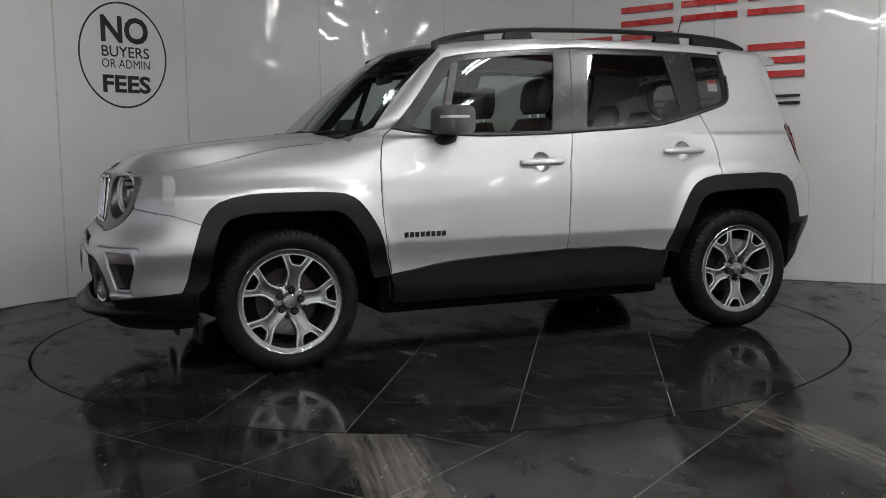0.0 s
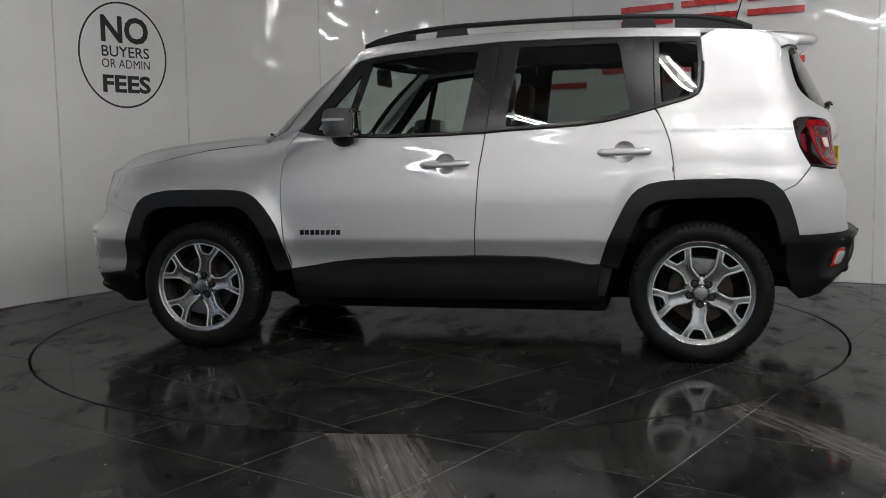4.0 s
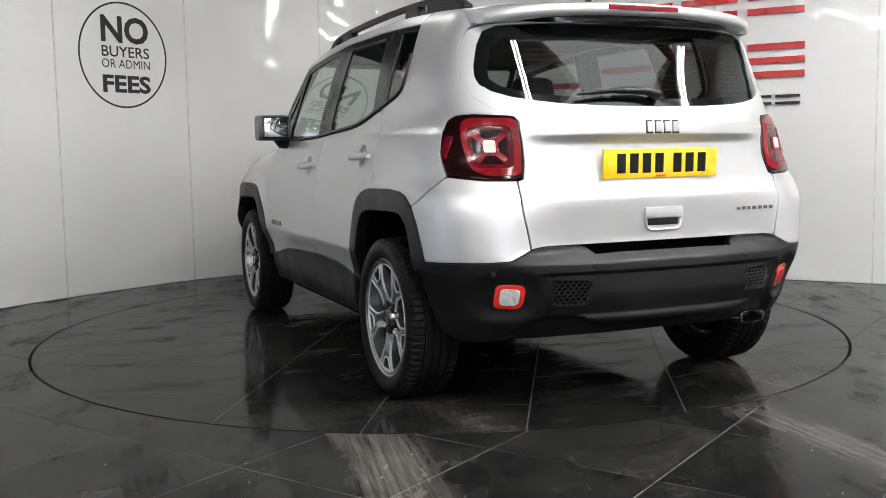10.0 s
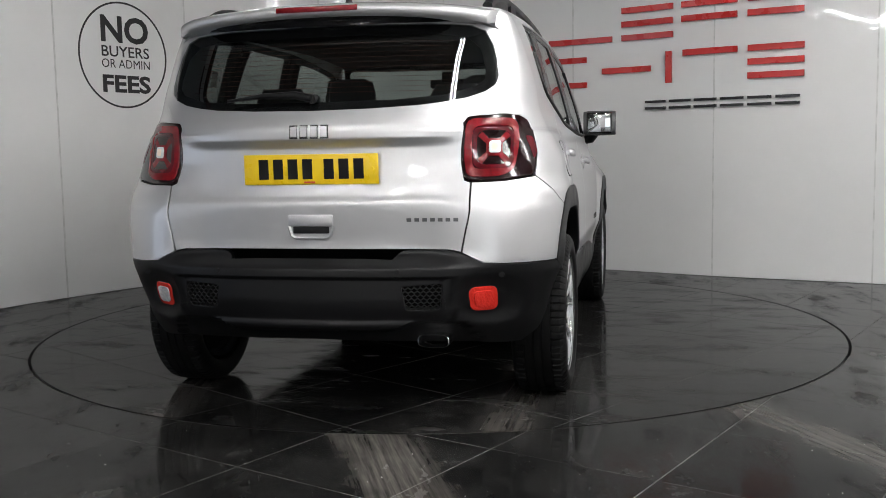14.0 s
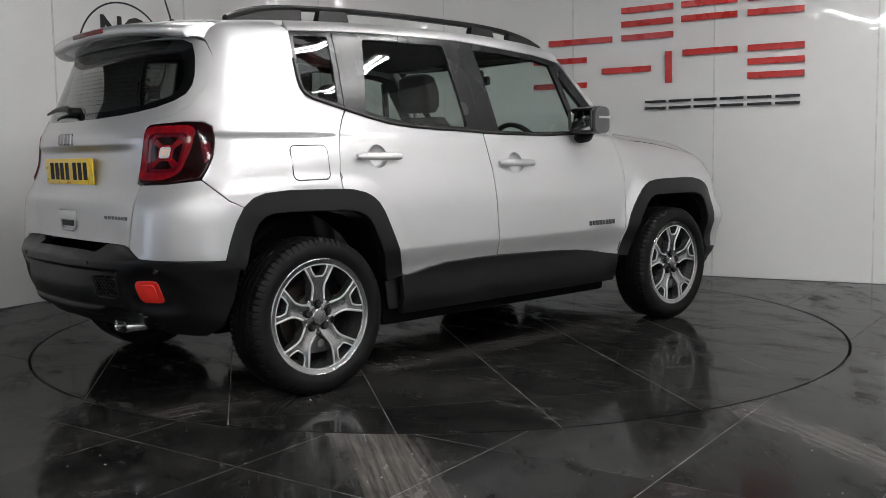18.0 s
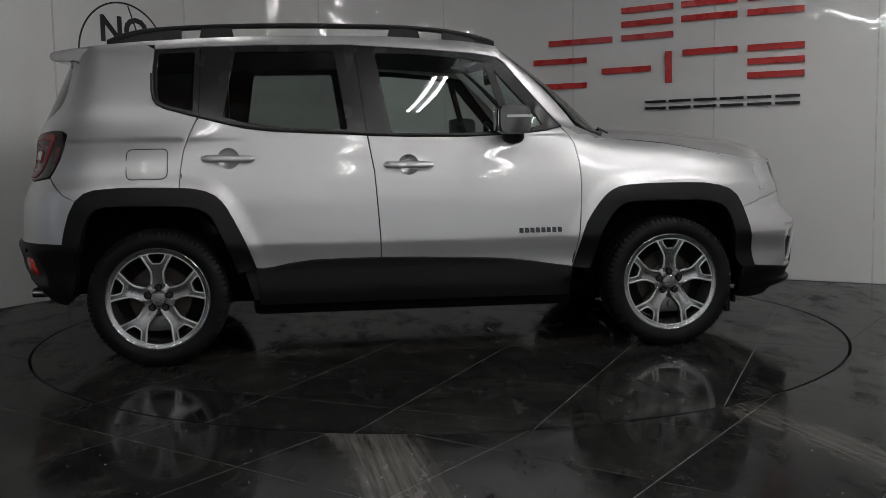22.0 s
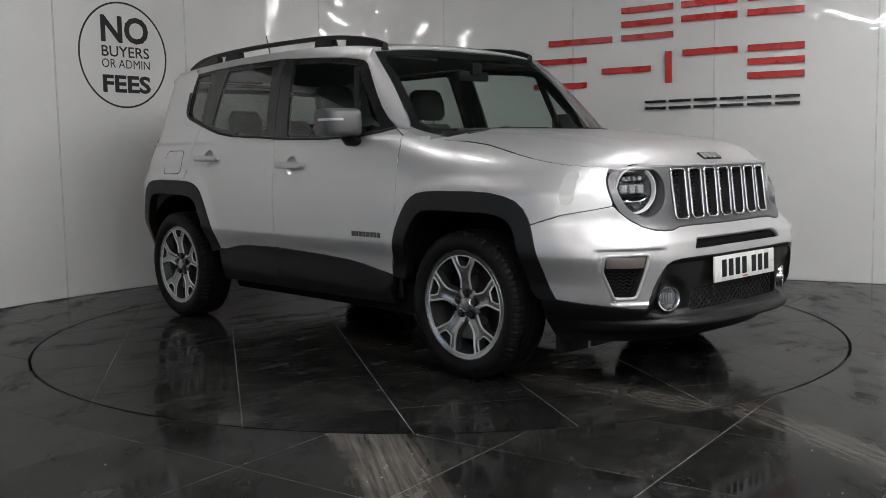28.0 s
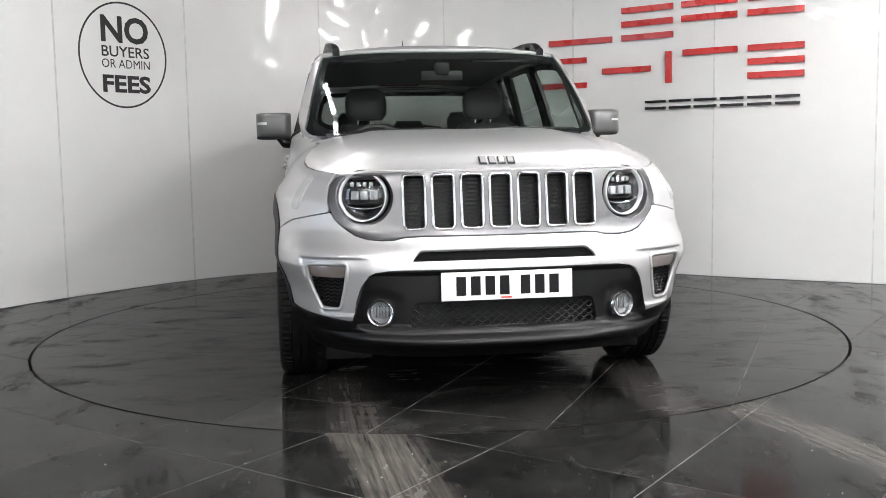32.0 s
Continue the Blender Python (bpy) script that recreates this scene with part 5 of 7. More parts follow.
def outlined_badge(pts_at, n, w, h, thick, mat):
    """Bright bars with a dark edge round each."""
    badge("badge", pts_at, n, w, h, mat, car, thick, 0.34, "chrome badge bars")
    badge("badge_edge", pts_at, n, w * 1.03, h * 1.22, GLOSS_BLACK, car, thick * 0.5, 0.2, "dark badge outline")


outlined_badge(lambda a, b: hood_top(1.985 - b * 0.9, a) + Vector((0.002, 0, 0.004)), 4, 0.15, 0.036, 0.009, BADGE)
outlined_badge(lambda a, b: tail(rs(a, 1.10 + b), 1.10 + b), 4, 0.155, 0.042, 0.008, BADGE)
badge("badge", lambda a, b: tail(rs(a - 0.456, 0.776 + b), 0.776 + b), 7, 0.20, 0.014, PAINT_GREY, car, 0.003, 0.36, label="small chrome trim badge bars")

# painted bumper
BUMP_TOP = [(0.0, 0.688), (0.30, 0.690), (0.385, 0.688), (0.43, 0.678), (0.48, 0.677), (0.535, 0.683), (0.582, 0.698), (0.623, 0.725), (0.66, 0.760), (0.676, 0.784)]
BUMP_SIDE = [(1.80, 0.751), (1.70, 0.717), (1.676, 0.708), (1.683, 0.696), (1.711, 0.607), (1.73, 0.52), (1.744, 0.455), (1.772, 0.402)]
BUMP_LOW = [(0.72, 0.378), (0.66, 0.368), (0.602, 0.362), (0.590, 0.40), (0.575, 0.45), (0.562, 0.495), (0.552, 0.523), (0.537, 0.545), (0.51, 0.558), (0.46, 0.565), (0.40, 0.567), (0.2, 0.566), (0.0, 0.565)]
half = [(fs(y, z), z) for y, z in BUMP_TOP] + [(U_ALL - sx(x, z), z) for x, z in BUMP_SIDE] + [(fs(y, z), z) for y, z in BUMP_LOW]
outline = half + [(-s, z) for s, z in half[::-1] if abs(s) > 1e-9]
INLET = rounded([(-0.372, 0.597), (-0.335, 0.646), (0.335, 0.646), (0.372, 0.597)], 0.016, 4)
POCKET = rounded([(0.610, 0.592), (0.770, 0.588), (0.765, 0.53), (0.715, 0.408), (0.640, 0.408), (0.622, 0.50)], 0.018, 4)
holes = [nose_pts(INLET), nose_pts(POCKET), nose_pts([(-y, z) for y, z in POCKET])]


def bumper_skin(s, z):
    """The painted bumper, stepped in round the corner pockets."""
    p = nose(s, z)
    y = abs(p.y)
    edge = 0.722 + 0.075 * smoothstep(0.385, 0.60, z)
    dip = 0.014 * smoothstep(edge, edge - 0.014, y) * smoothstep(0.382, 0.396, z) * smoothstep(0.618, 0.604, z) * smoothstep(0.52, 0.60, y)
    return p - Vector((dip, 0, 0))


bumper = piece("front_bumper", sheet(outline, bumper_skin, (0.018, 0.009), holes=holes, gap=0.0018, depth=0.016, edge=0.008), PAINT, car)
# near-black sheet closes the inlet and stands for the shade in it
piece("inlet_back", sheet(nose_pts(INLET), nose, (0.04, 0.03), depth=0.008, proud=-0.022, edge=0.002), DARK, bumper, "black upper air inlet")
# dark inlet behind the slot, with uprights
bm = bmesh.new()
box(bm, 1.98, 2.06, -0.40, 0.40, 0.585, 0.66)
inlet = part("inlet", bm, CLAD, bumper, "black upper air inlet", 0)
for y in (-0.30, -0.06, 0.08, 0.30):
    bm = bmesh.new()
    box(bm, 2.0, 2.12 - 0.35 * abs(y) ** 2.2, y - 0.006, y + 0.006, 0.597, 0.646)
    part("upright", bm, CLAD, inlet, "", 0)
for sg in (1, -1):
    bm = bmesh.new()
    rows = [(sg * y, z) for y, z in POCKET]
    front = [bumper_skin(s, z) - Vector((0.006, 0, 0)) for s, z in nose_pts(rows)]
    c = sum(front, Vector()) / len(front)
    back_ = [c + (p - c) * 0.80 - Vector((0.06, 0.01 * sg, 0)) for p in front]
    va, vb = [bm.verts.new(p) for p in front], [bm.verts.new(p) for p in back_]
    for i in range(len(va)):
        j = (i + 1) % len(va)
        bm.faces.new((va[i], va[j], vb[j], vb[i]))
    bm.faces.new(vb)
    ring_bm = bmesh.new()
    tube(ring_bm, [p + Vector((0.004, 0, 0)) for p in front], 0.0085, 8, closed=True, up=Vector((1, 0, 0)))
    part("pocket_rim", ring_bm, PAINT, bumper, "silver pocket rim", 60)
    pocket = part("lamp_pocket", bm, CLAD, bumper, "black corner pocket", 50)
    lens_rows = [(sg * y, z) for y, z in rounded([(0.622, 0.583), (0.762, 0.580), (0.757, 0.535), (0.628, 0.535)], 0.006, 2)]
    lens = piece("indicator", sheet(nose_pts(lens_rows), bumper_skin, (0.03, 0.03), depth=0.02, proud=-0.006, edge=0.003), TINTED_LENS, bumper, "clear front indicator")
    bm = bmesh.new()
    for r in range(8):
        z = 0.425 + r * 0.0145
        ya, yb = 0.652 - 0.025 * (z - 0.41) / 0.12, 0.712 + 0.045 * (z - 0.41) / 0.12
        tube(bm, [nose(fs(sg * (ya + (yb - ya) * k / 8), z), z + 0.004 * (-1) ** k) - Vector((0.045, 0, 0)) for k in range(9)], 0.0032, 4)
    part("mesh_insert", bm, MESH, bumper, "black corner mesh", 0)
# side marker lamps on the wings
for sg in (1, -1):
    rows = rounded([(1.822, 0.928), (1.778, 0.930), (1.772, 0.90), (1.788, 0.80), (1.828, 0.797), (1.836, 0.83)], 0.014, 4)
    piece("side_marker", sheet(side_outline(rows), shell, (0.03, 0.03), depth=0.012, proud=0.003, edge=0.004, mirror=sg < 0), INDICATOR, car, "pale clear side marker")

# black lower bumper
def bumper_nose(s, z):
    """The lower bumper's skin: a sunk middle field over a projecting lip."""
    p = nose(s, z)
    y = abs(p.y)
    dip = 0.020 * smoothstep(0.328, 0.345, z) * smoothstep(0.562, 0.548, z) * smoothstep(0.585, 0.56, y + 0.22 * (z - 0.40))
    dip += 0.014 * smoothstep(0.105, 0.06, math.hypot(y - 0.488, z - 0.397))
    return p - Vector((dip, 0, 0))


LOWER = [(0.0, 0.562), (0.2, 0.563), (0.40, 0.564), (0.46, 0.562), (0.505, 0.556), (0.533, 0.542), (0.548, 0.522), (0.558, 0.494), (0.571, 0.45), (0.586, 0.40), (0.598, 0.359), (0.66, 0.365), (0.72, 0.375)]
half = [(fs(y, z), z) for y, z in LOWER] + [(U_ALL - sx(x, z), z) for x, z in ((1.772, 0.398), (1.70, 0.395), (1.70, 0.30), (1.71, 0.228))] + [(fs(y, z), z) for y, z in ((0.70, 0.215), (0.5, 0.207), (0.25, 0.204), (0.0, 0.204))]
outline = half + [(-s, z) for s, z in half[::-1] if abs(s) > 1e-9]
LGR = rounded([(-0.382, 0.337), (-0.357, 0.440), (0.357, 0.440), (0.382, 0.337)], 0.022, 4)
FOG = [(0.488 + 0.056 * math.cos(a), 0.397 + 0.056 * math.sin(a)) for a in (2 * math.pi * k / 28 for k in range(28))]
lower = piece("lower_bumper", sheet(outline, bumper_nose, (0.03, 0.011), holes=[nose_pts(LGR), nose_pts(FOG), nose_pts([(-y, z) for y, z in FOG])], gap=0.001, depth=0.04, proud=0.002, edge=0.008), CLAD, car, "black textured lower bumper with lip")
bm = bmesh.new()
for r in range(8):
    z = 0.338 + r * 0.0146
    tube(bm, [nose(fs(-0.38 + 0.76 * k / 80, z), z + 0.0044 * (1 if (k // 2 + r) % 2 else -1)) - Vector((0.040, 0, 0)) for k in range(81)], 0.003, 5)
box(bm, 1.99, 2.03, -0.42, 0.42, 0.31, 0.46)
part("lower_grille", bm, MESH, lower, "black honeycomb lower grille", 0)
for sg in (1, -1):
    p = nose(fs(0.488 * sg, 0.397), 0.397)
    m = Matrix.Translation(p - Vector((0.031, 0, 0))) @ pose(0, 0, 0, 0, 0, 24 * sg - 90)
    bm = bmesh.new()
    lathe(bm, [(0.056, -0.03), (0.0565, 0.008), (0.052, 0.014), (0.046, 0.012), (0.043, -0.01)], 36, True)
    bmesh.ops.transform(bm, matrix=m, verts=bm.verts)
    fog = carry(part("fog_lamp", bm, CHROME, car, "round fog lamp with chrome ring", 40))
    bm = bmesh.new()
    lathe(bm, [(0.043, -0.004), (0.03, -0.022), (0.012, -0.03), (0.0005, -0.03)], 24)
    for k in range(5):
        box(bm, -0.028 + k * 0.013, -0.020 + k * 0.013, -0.02, -0.006, -0.022, 0.022, 0.002)
    bmesh.ops.transform(bm, matrix=m, verts=bm.verts)
    part("reflector", bm, PROJECTOR, fog, "", 40)
    bm = bmesh.new()
    lathe(bm, [(0.044, 0.006), (0.03, 0.011), (0.0005, 0.013)], 24)
    bmesh.ops.transform(bm, matrix=m, verts=bm.verts)
    part("lens", bm, LENS, fog, "", 40).visible_shadow = False
# small flaps hanging under the nose
for sg in (1, -1):
    bm = bmesh.new()
    box(bm, 1.665, 1.69, 0.60 * sg - 0.10, 0.60 * sg + 0.10, 0.135, 0.26, 0.006)
    box(bm, 1.76, 1.775, 0.5 * sg - 0.08, 0.5 * sg + 0.08, 0.165, 0.24, 0.004)
    carry(part("air_flap", bm, CLAD, car, "", 40))


# number plates: plain bars stand for the characters
def number_plate(x, z, tilt, sg, mat, label):
    """sg 1 faces forward."""
    m = Matrix.Translation((x, 0, z)) @ (pose(0, 0, 0, 0, -tilt, 0) if sg > 0 else pose(0, 0, 0, 0, tilt, 180))
    bm = bmesh.new()
    box(bm, -0.004, 0.004, -0.26, 0.26, -0.0555, 0.0555, 0.003)
    bmesh.ops.transform(bm, matrix=m, verts=bm.verts)
    plate = carry(part("number_plate", bm, mat, car, label, 40))
    y = -0.205
    for k in range(7):
        bm = bmesh.new()
        for a, b in ((0.0, 0.045),):
            box(bm, 0.0035, 0.0052, y + 0.004, y + 0.042, -0.036, 0.038)
        bmesh.ops.transform(bm, matrix=m, verts=bm.verts)
        part("bar", bm, INK, plate, "", 0)
        y += 0.057 + (0.026 if k == 3 else 0)
    bm = bmesh.new()
    box(bm, 0.0035, 0.0050, -0.025, 0.018, -0.050, -0.044)
    bmesh.ops.transform(bm, matrix=m, verts=bm.verts)
    part("bar", bm, PLATE_RED, plate, "", 0)
    for yy in (-0.238, 0.238):
        bm = bmesh.new()
        cyl(bm, 0.007, 0.004, Matrix.Translation((0.005, yy, 0)) @ pose(0, 0, 0, 0, 90, 0), 12)
        bmesh.ops.transform(bm, matrix=m, verts=bm.verts)
        part("screw", bm, mat, plate, "", 30)
    return plate


number_plate(2.170, 0.500, 2, 1, PLATE_W, "white number plate with black bars")
number_plate(-1.974, 0.963, 2, -1, PLATE_Y, "yellow number plate with black bars")

# ---- tail ----
def tail_pts(rows):
    return [(rs(y, z), z) for y, z in rows]


GATE = [(0.0, 1.512), (0.45, 1.508), (0.60, 1.498), (0.655, 1.480), (0.693, 1.42), (0.713, 1.30), (0.686, 1.222), (0.628, 1.167), (0.606, 1.150), (0.575, 1.146), (0.557, 1.125), (0.552, 1.05), (0.556, 0.95), (0.565, 0.915), (0.587, 0.907), (0.587, 0.841), (0.574, 0.74), (0.558, 0.66), (0.52, 0.668), (0.3, 0.670), (0.0, 0.670)]
REAR_GLASS = [(0.0, 1.508), (0.40, 1.504), (0.560, 1.494), (0.612, 1.473), (0.640, 1.42), (0.662, 1.34), (0.666, 1.30), (0.657, 1.268), (0.624, 1.241), (0.560, 1.217), (0.48, 1.202), (0.393, 1.191), (0.23, 1.182), (0.0, 1.178)]
glass_o = both(REAR_GLASS, rs)
half = [(rs(y, z), z) for y, z in GATE]
gate = piece("tailgate", sheet(half + [(-s, z) for s, z in half[::-1] if abs(s) > 1e-9], tail, (0.035, 0.011), holes=[shrunk(glass_o, -0.002)], gap=0.002, depth=0.03, edge=0.005), PAINT, car)
rg = piece("rear_window", sheet(glass_o, tail, (0.08, 0.06), depth=0.004, proud=-0.002, edge=0.002), GLASS_DARK, gate, "dark rear window")
rg.visible_shadow = False
inner_o = both([(0.0, 1.470), (0.40, 1.467), (0.545, 1.456), (0.598, 1.41), (0.622, 1.33), (0.622, 1.29), (0.592, 1.262), (0.48, 1.230), (0.3, 1.216), (0.0, 1.212)], rs)
piece("glass_border", sheet(glass_o, tail, (0.08, 0.06), holes=[inner_o], depth=0.003, proud=-0.008, edge=0.001), GLOSS_BLACK, gate, "black printed glass border")
for k in range(11):
    z = 1.245 + k * 0.019
    bm = bmesh.new()
    yy = 0.53
    tube(bm, [tail(rs(-yy + 2 * yy * i / 14, z), z) + Vector((0.009, 0, 0)) for i in range(15)], 0.0007, 4)
    part("heater_wire", bm, BEAM, gate, "", 0)
# wiper
bm = bmesh.new()
tube(bm, [tail(rs(y, z), z) - Vector((0.03, 0, 0)) for y, z in ((-0.005, 1.222), (0.06, 1.236), (0.2, 1.236), (0.34, 1.222))], [0.015, 0.015, 0.010, 0.005], 8)
tube(bm, [tail(0, 1.222) - Vector((0.03, 0, 0)), tail(0, 1.222) + Vector((0.03, 0, 0))], 0.018, 10)
part("rear_wiper", bm, CLAD, gate, "black rear wiper", 50)
# handle recess
bm = bmesh.new()
hx = -rear_x(0.755)
box(bm, hx - 0.012, hx + 0.01, -0.087, 0.087, 0.753, 0.797, 0.008)
part("gate_handle", bm, PAINT, gate, "silver handle bar", 40)
bm = bmesh.new()
tube(bm, [Vector((hx - 0.004, y, z)) for y, z in ((-0.085, 0.755), (-0.075, 0.72), (-0.06, 0.71), (0.06, 0.71), (0.075, 0.72), (0.085, 0.755))], 0.006, 6)
part("recess_lip", bm, PAINT, gate, "", 50)
bm = bmesh.new()
box(bm, hx - 0.003, hx + 0.02, -0.07, 0.07, 0.727, 0.754, 0.004)
part("recess", bm, CLAD, gate, "", 40)
# pressed line across the gate, its shade drawn as a thin black tube
bm = bmesh.new()
tube(bm, [tail(rs(-0.54 + 1.08 * k / 24, 1.058), 1.058 + 0.004 * math.cos(k / 24 * math.pi)) + Vector((0.004, 0, 0)) for k in range(25)], 0.0022, 6)
part("crease_shade", bm, SEAL, gate, "", 60)

# spoiler: runs on from the roof over the rear window
bm = bmesh.new()
rows = []
for k in range(-24, 25):
    v = math.sin(k / 24 * HALF)
    q = abs(v)
    base, tip = -1.662 + 0.062 * q**4, -1.862 + 0.035 * q**2 + 0.10 * q**8
    sec = []
    for t in (0.0, 0.2, 0.4, 0.6, 0.8, 1.0):
        x = base + (tip + 0.022 - base) * t
        y = v * (0.647 - 0.024 * t)
        sec.append((x, y, roof_top(x, y).z - 0.010 * q**10 - 0.006 * t**3))
    zt = sec[-1][2]
    yt = v * 0.622
    sec += [(tip + 0.007, yt, zt - 0.006), (tip, yt, zt - 0.018), (tip + 0.004, yt, zt - 0.036), (tip + 0.014, yt, zt - 0.046)]
    rows.append([bm.verts.new(p) for p in sec] + [bm.verts.new((-1.70 + 0.02 * q, v * 0.645, 1.500 + 0.012 * (1 - q))), bm.verts.new((-1.628, v * 0.644, 1.490))])
for a, b in zip(rows, rows[1:]):
    for k in range(10):
        bm.faces.new((a[k], a[k + 1], b[k + 1], b[k]))
bm.faces.new(rows[0])
bm.faces.new(rows[-1][::-1])
spoiler = carry(part("spoiler", bm, PAINT, car, "", 50))
bm = bmesh.new()
z = roof_top(-1.84, 0.0).z
box(bm, -1.8635, -1.83, -0.16, 0.16, z - 0.036, z - 0.016, 0.004)
def edge_at(y, z):
    return tail(rs(min(abs(y), 0.60), z), z).x - 0.006


part("brake_light", bm, RED, spoiler, "red high brake light", 40)
bm = bmesh.new()
rows = []
for k in range(-16, 17):
    v = math.sin(k / 16 * HALF)
    q = abs(v)
    tip = -1.862 + 0.035 * q**2 + 0.10 * q**8
    y = v * 0.622
    zt = roof_top(tip + 0.022, y).z - 0.010 * q**10 - 0.052
    rows.append([bm.verts.new(p) for p in ((tip + 0.013, y, zt + 0.006), (tip * 0.6 + edge_at(y, 1.505) * 0.4, y * 0.992, zt * 0.6 + 1.512 * 0.4), (edge_at(y, 1.505) - 0.001, y * 0.98, 1.505))])
for a, b in zip(rows, rows[1:]):
    for k in range(2):
        bm.faces.new((a[k], a[k + 1], b[k + 1], b[k]))
part("spoiler_underside", bm, GLOSS_BLACK, spoiler, "", 50)

# tail lamps
for sg in (1, -1):
    o = rounded([(rs(0.560, 1.142), 1.142, 0.035), (sx(-1.772, 1.152), 1.152, 0.02), (sx(-1.722, 1.148), 1.148, 0.014), (sx(-1.698, 1.131), 1.131, 0.014), (sx(-1.702, 1.10), 1.10, 0.02), (sx(-1.709, 1.067), 1.067, 0.02), (sx(-1.727, 1.014), 1.014, 0.02), (sx(-1.751, 0.971), 0.971, 0.02), (sx(-1.776, 0.935), 0.935, 0.015), (rs(0.687, 0.917), 0.917, 0.02), (rs(0.570, 0.919), 0.919, 0.035), (rs(0.556, 1.03), 1.03, 0)], 0.02, 4)
    lamp = piece("tail_lamp", sheet(o, shell, (0.03, 0.03), depth=0.04, proud=0.004, edge=0.012, mirror=sg < 0), RED_DARK, car, "dark red square tail lamp")

    def lay(rows, name, mat, proud, depth=0.01, edge=0.005, holes=(), label="", rad=0.02):
        return piece(name, sheet([(rs(y, z), z) for y, z in rounded(rows, rad, 4)], shell, (0.03, 0.03), holes=[[(rs(y, z), z) for y, z in rounded(h, rad, 4)] for h in holes], depth=depth, proud=proud, edge=edge, mirror=sg < 0), mat, lamp, label)
    lay([(0.566, 1.134), (0.732, 1.138), (0.744, 1.06), (0.732, 0.951), (0.69, 0.928), (0.569, 0.926)], "outer_ring", RED, 0.009, 0.012, 0.006, [[(0.586, 1.112), (0.726, 1.112), (0.728, 0.953), (0.587, 0.950)]], "red light ring", 0.034)
    lay([(0.590, 1.108), (0.724, 1.108), (0.726, 0.957), (0.591, 0.954)], "light_guide", RED_DEEP, 0.007, 0.010, 0.004, [[(0.602, 1.096), (0.716, 1.096), (0.717, 0.968), (0.603, 0.966)]], "deep red inner light guide", 0.036)
    for a0 in range(4):
        # flat arm of the cross, and the dark window beside it
        ca, sa = math.cos(math.pi / 4 + a0 * math.pi / 2), math.sin(math.pi / 4 + a0 * math.pi / 2)
        arm = [(0.661 + ca * u - sa * v, 1.031 + (sa * u + ca * v) * 1.08) for u, v in ((0.020, -0.007), (0.066, -0.011), (0.066, 0.011), (0.020, 0.007))]
        lay(arm, "cross_arm", RED, 0.006, 0.006, 0.003, rad=0.003)
        cb, sb = math.cos(a0 * math.pi / 2), math.sin(a0 * math.pi / 2)
        win = [(0.661 + cb * u - sb * v, 1.031 + (sb * u + cb * v) * 1.08) for u, v in ((0.028, -0.014), (0.059, -0.043), (0.059, 0.043), (0.028, 0.014))]
        lay(win, "dark_window", RED_DARK, 0.005, 0.006, 0.003, rad=0.005)
    lay([(0.636, 1.062), (0.687, 1.062), (0.687, 1.001), (0.636, 1.001)], "bulb_frame", RED, 0.010, 0.012, 0.004, rad=0.010)
    lay([(0.644, 1.053), (0.680, 1.053), (0.680, 1.012), (0.644, 1.012)], "reversing_light", CRYSTAL, 0.016, 0.012, 0.004, label="clear reversing light square", rad=0.008)
    lay([(0.651, 1.045), (0.673, 1.045), (0.673, 1.020), (0.651, 1.020)], "bulb", AMBER, 0.0175, 0.004, 0.003, rad=0.005)
    o2 = rounded([(sx(-1.745, 1.075), 1.075), (sx(-1.718, 1.07), 1.07), (sx(-1.725, 1.02), 1.02), (sx(-1.75, 0.985), 0.985)], 0.012, 3)
    piece("side_reflector", sheet(o2, shell, (0.03, 0.03), depth=0.008, proud=0.006, edge=0.003, mirror=sg < 0), RED_DEEP, lamp, "red side reflector")

# black rear bumper
RB = [(0.0, 0.637), (0.2, 0.637), (0.312, 0.634), (0.335, 0.655), (0.36, 0.664), (0.515, 0.664), (0.557, 0.654), (0.60, 0.636), (0.64, 0.618), (0.72, 0.611)]
half = [(rs(y, z), z) for y, z in RB] + [(sx(-1.71, 0.606), 0.606), (sx(-1.66, 0.59), 0.59), (sx(-1.67, 0.45), 0.45), (sx(-1.70, 0.34), 0.34), (sx(-1.74, 0.30), 0.30)] + [(rs(y, z), z) for y, z in ((0.70, 0.30), (0.60, 0.312), (0.4, 0.322), (0.0, 0.33))]


def bumper_tail(s, z):
    """The rear bumper's skin: a sunk middle panel, scoops round the lamps and a stepped valance."""
    p = tail(s, z)
    y = abs(p.y)
    dip = 0.013 * smoothstep(0.545, 0.525, y) * smoothstep(0.578, 0.566, z) * smoothstep(0.395, 0.42, z)
    dip += 0.022 * smoothstep(0.135, 0.055, math.hypot((y - 0.648) * 0.85, (z - 0.487) * 1.25))
    dip += 0.028 * smoothstep(0.007, -0.007, z - valance_line(y))
    n = (p - Vector((-1.2, 0, z))).normalized()
    return p - n * dip


valance_line = curve_of([(0.0, 0.373), (0.30, 0.373), (0.34, 0.385), (0.38, 0.402), (0.46, 0.406), (0.54, 0.402), (0.575, 0.385), (0.605, 0.33), (0.63, 0.25), (0.7, 0.2)])
fogo = rounded([(0.598, 0.528), (0.692, 0.532), (0.690, 0.443), (0.601, 0.443)], 0.024, 5)
grid_o = rounded([(0.352, 0.541), (0.508, 0.553), (0.498, 0.452), (0.368, 0.450)], 0.015, 3)
holes = [tail_pts(r) for rows in (fogo, grid_o) for r in (rows, [(-y, z) for y, z in rows])]
rb = piece("rear_bumper", sheet(half + [(-s, z) for s, z in half[::-1] if abs(s) > 1e-9], bumper_tail, (0.03, 0.010), holes=holes, gap=0.001, depth=0.04, proud=0.001, edge=0.008), CLAD, car, "black textured rear bumper")
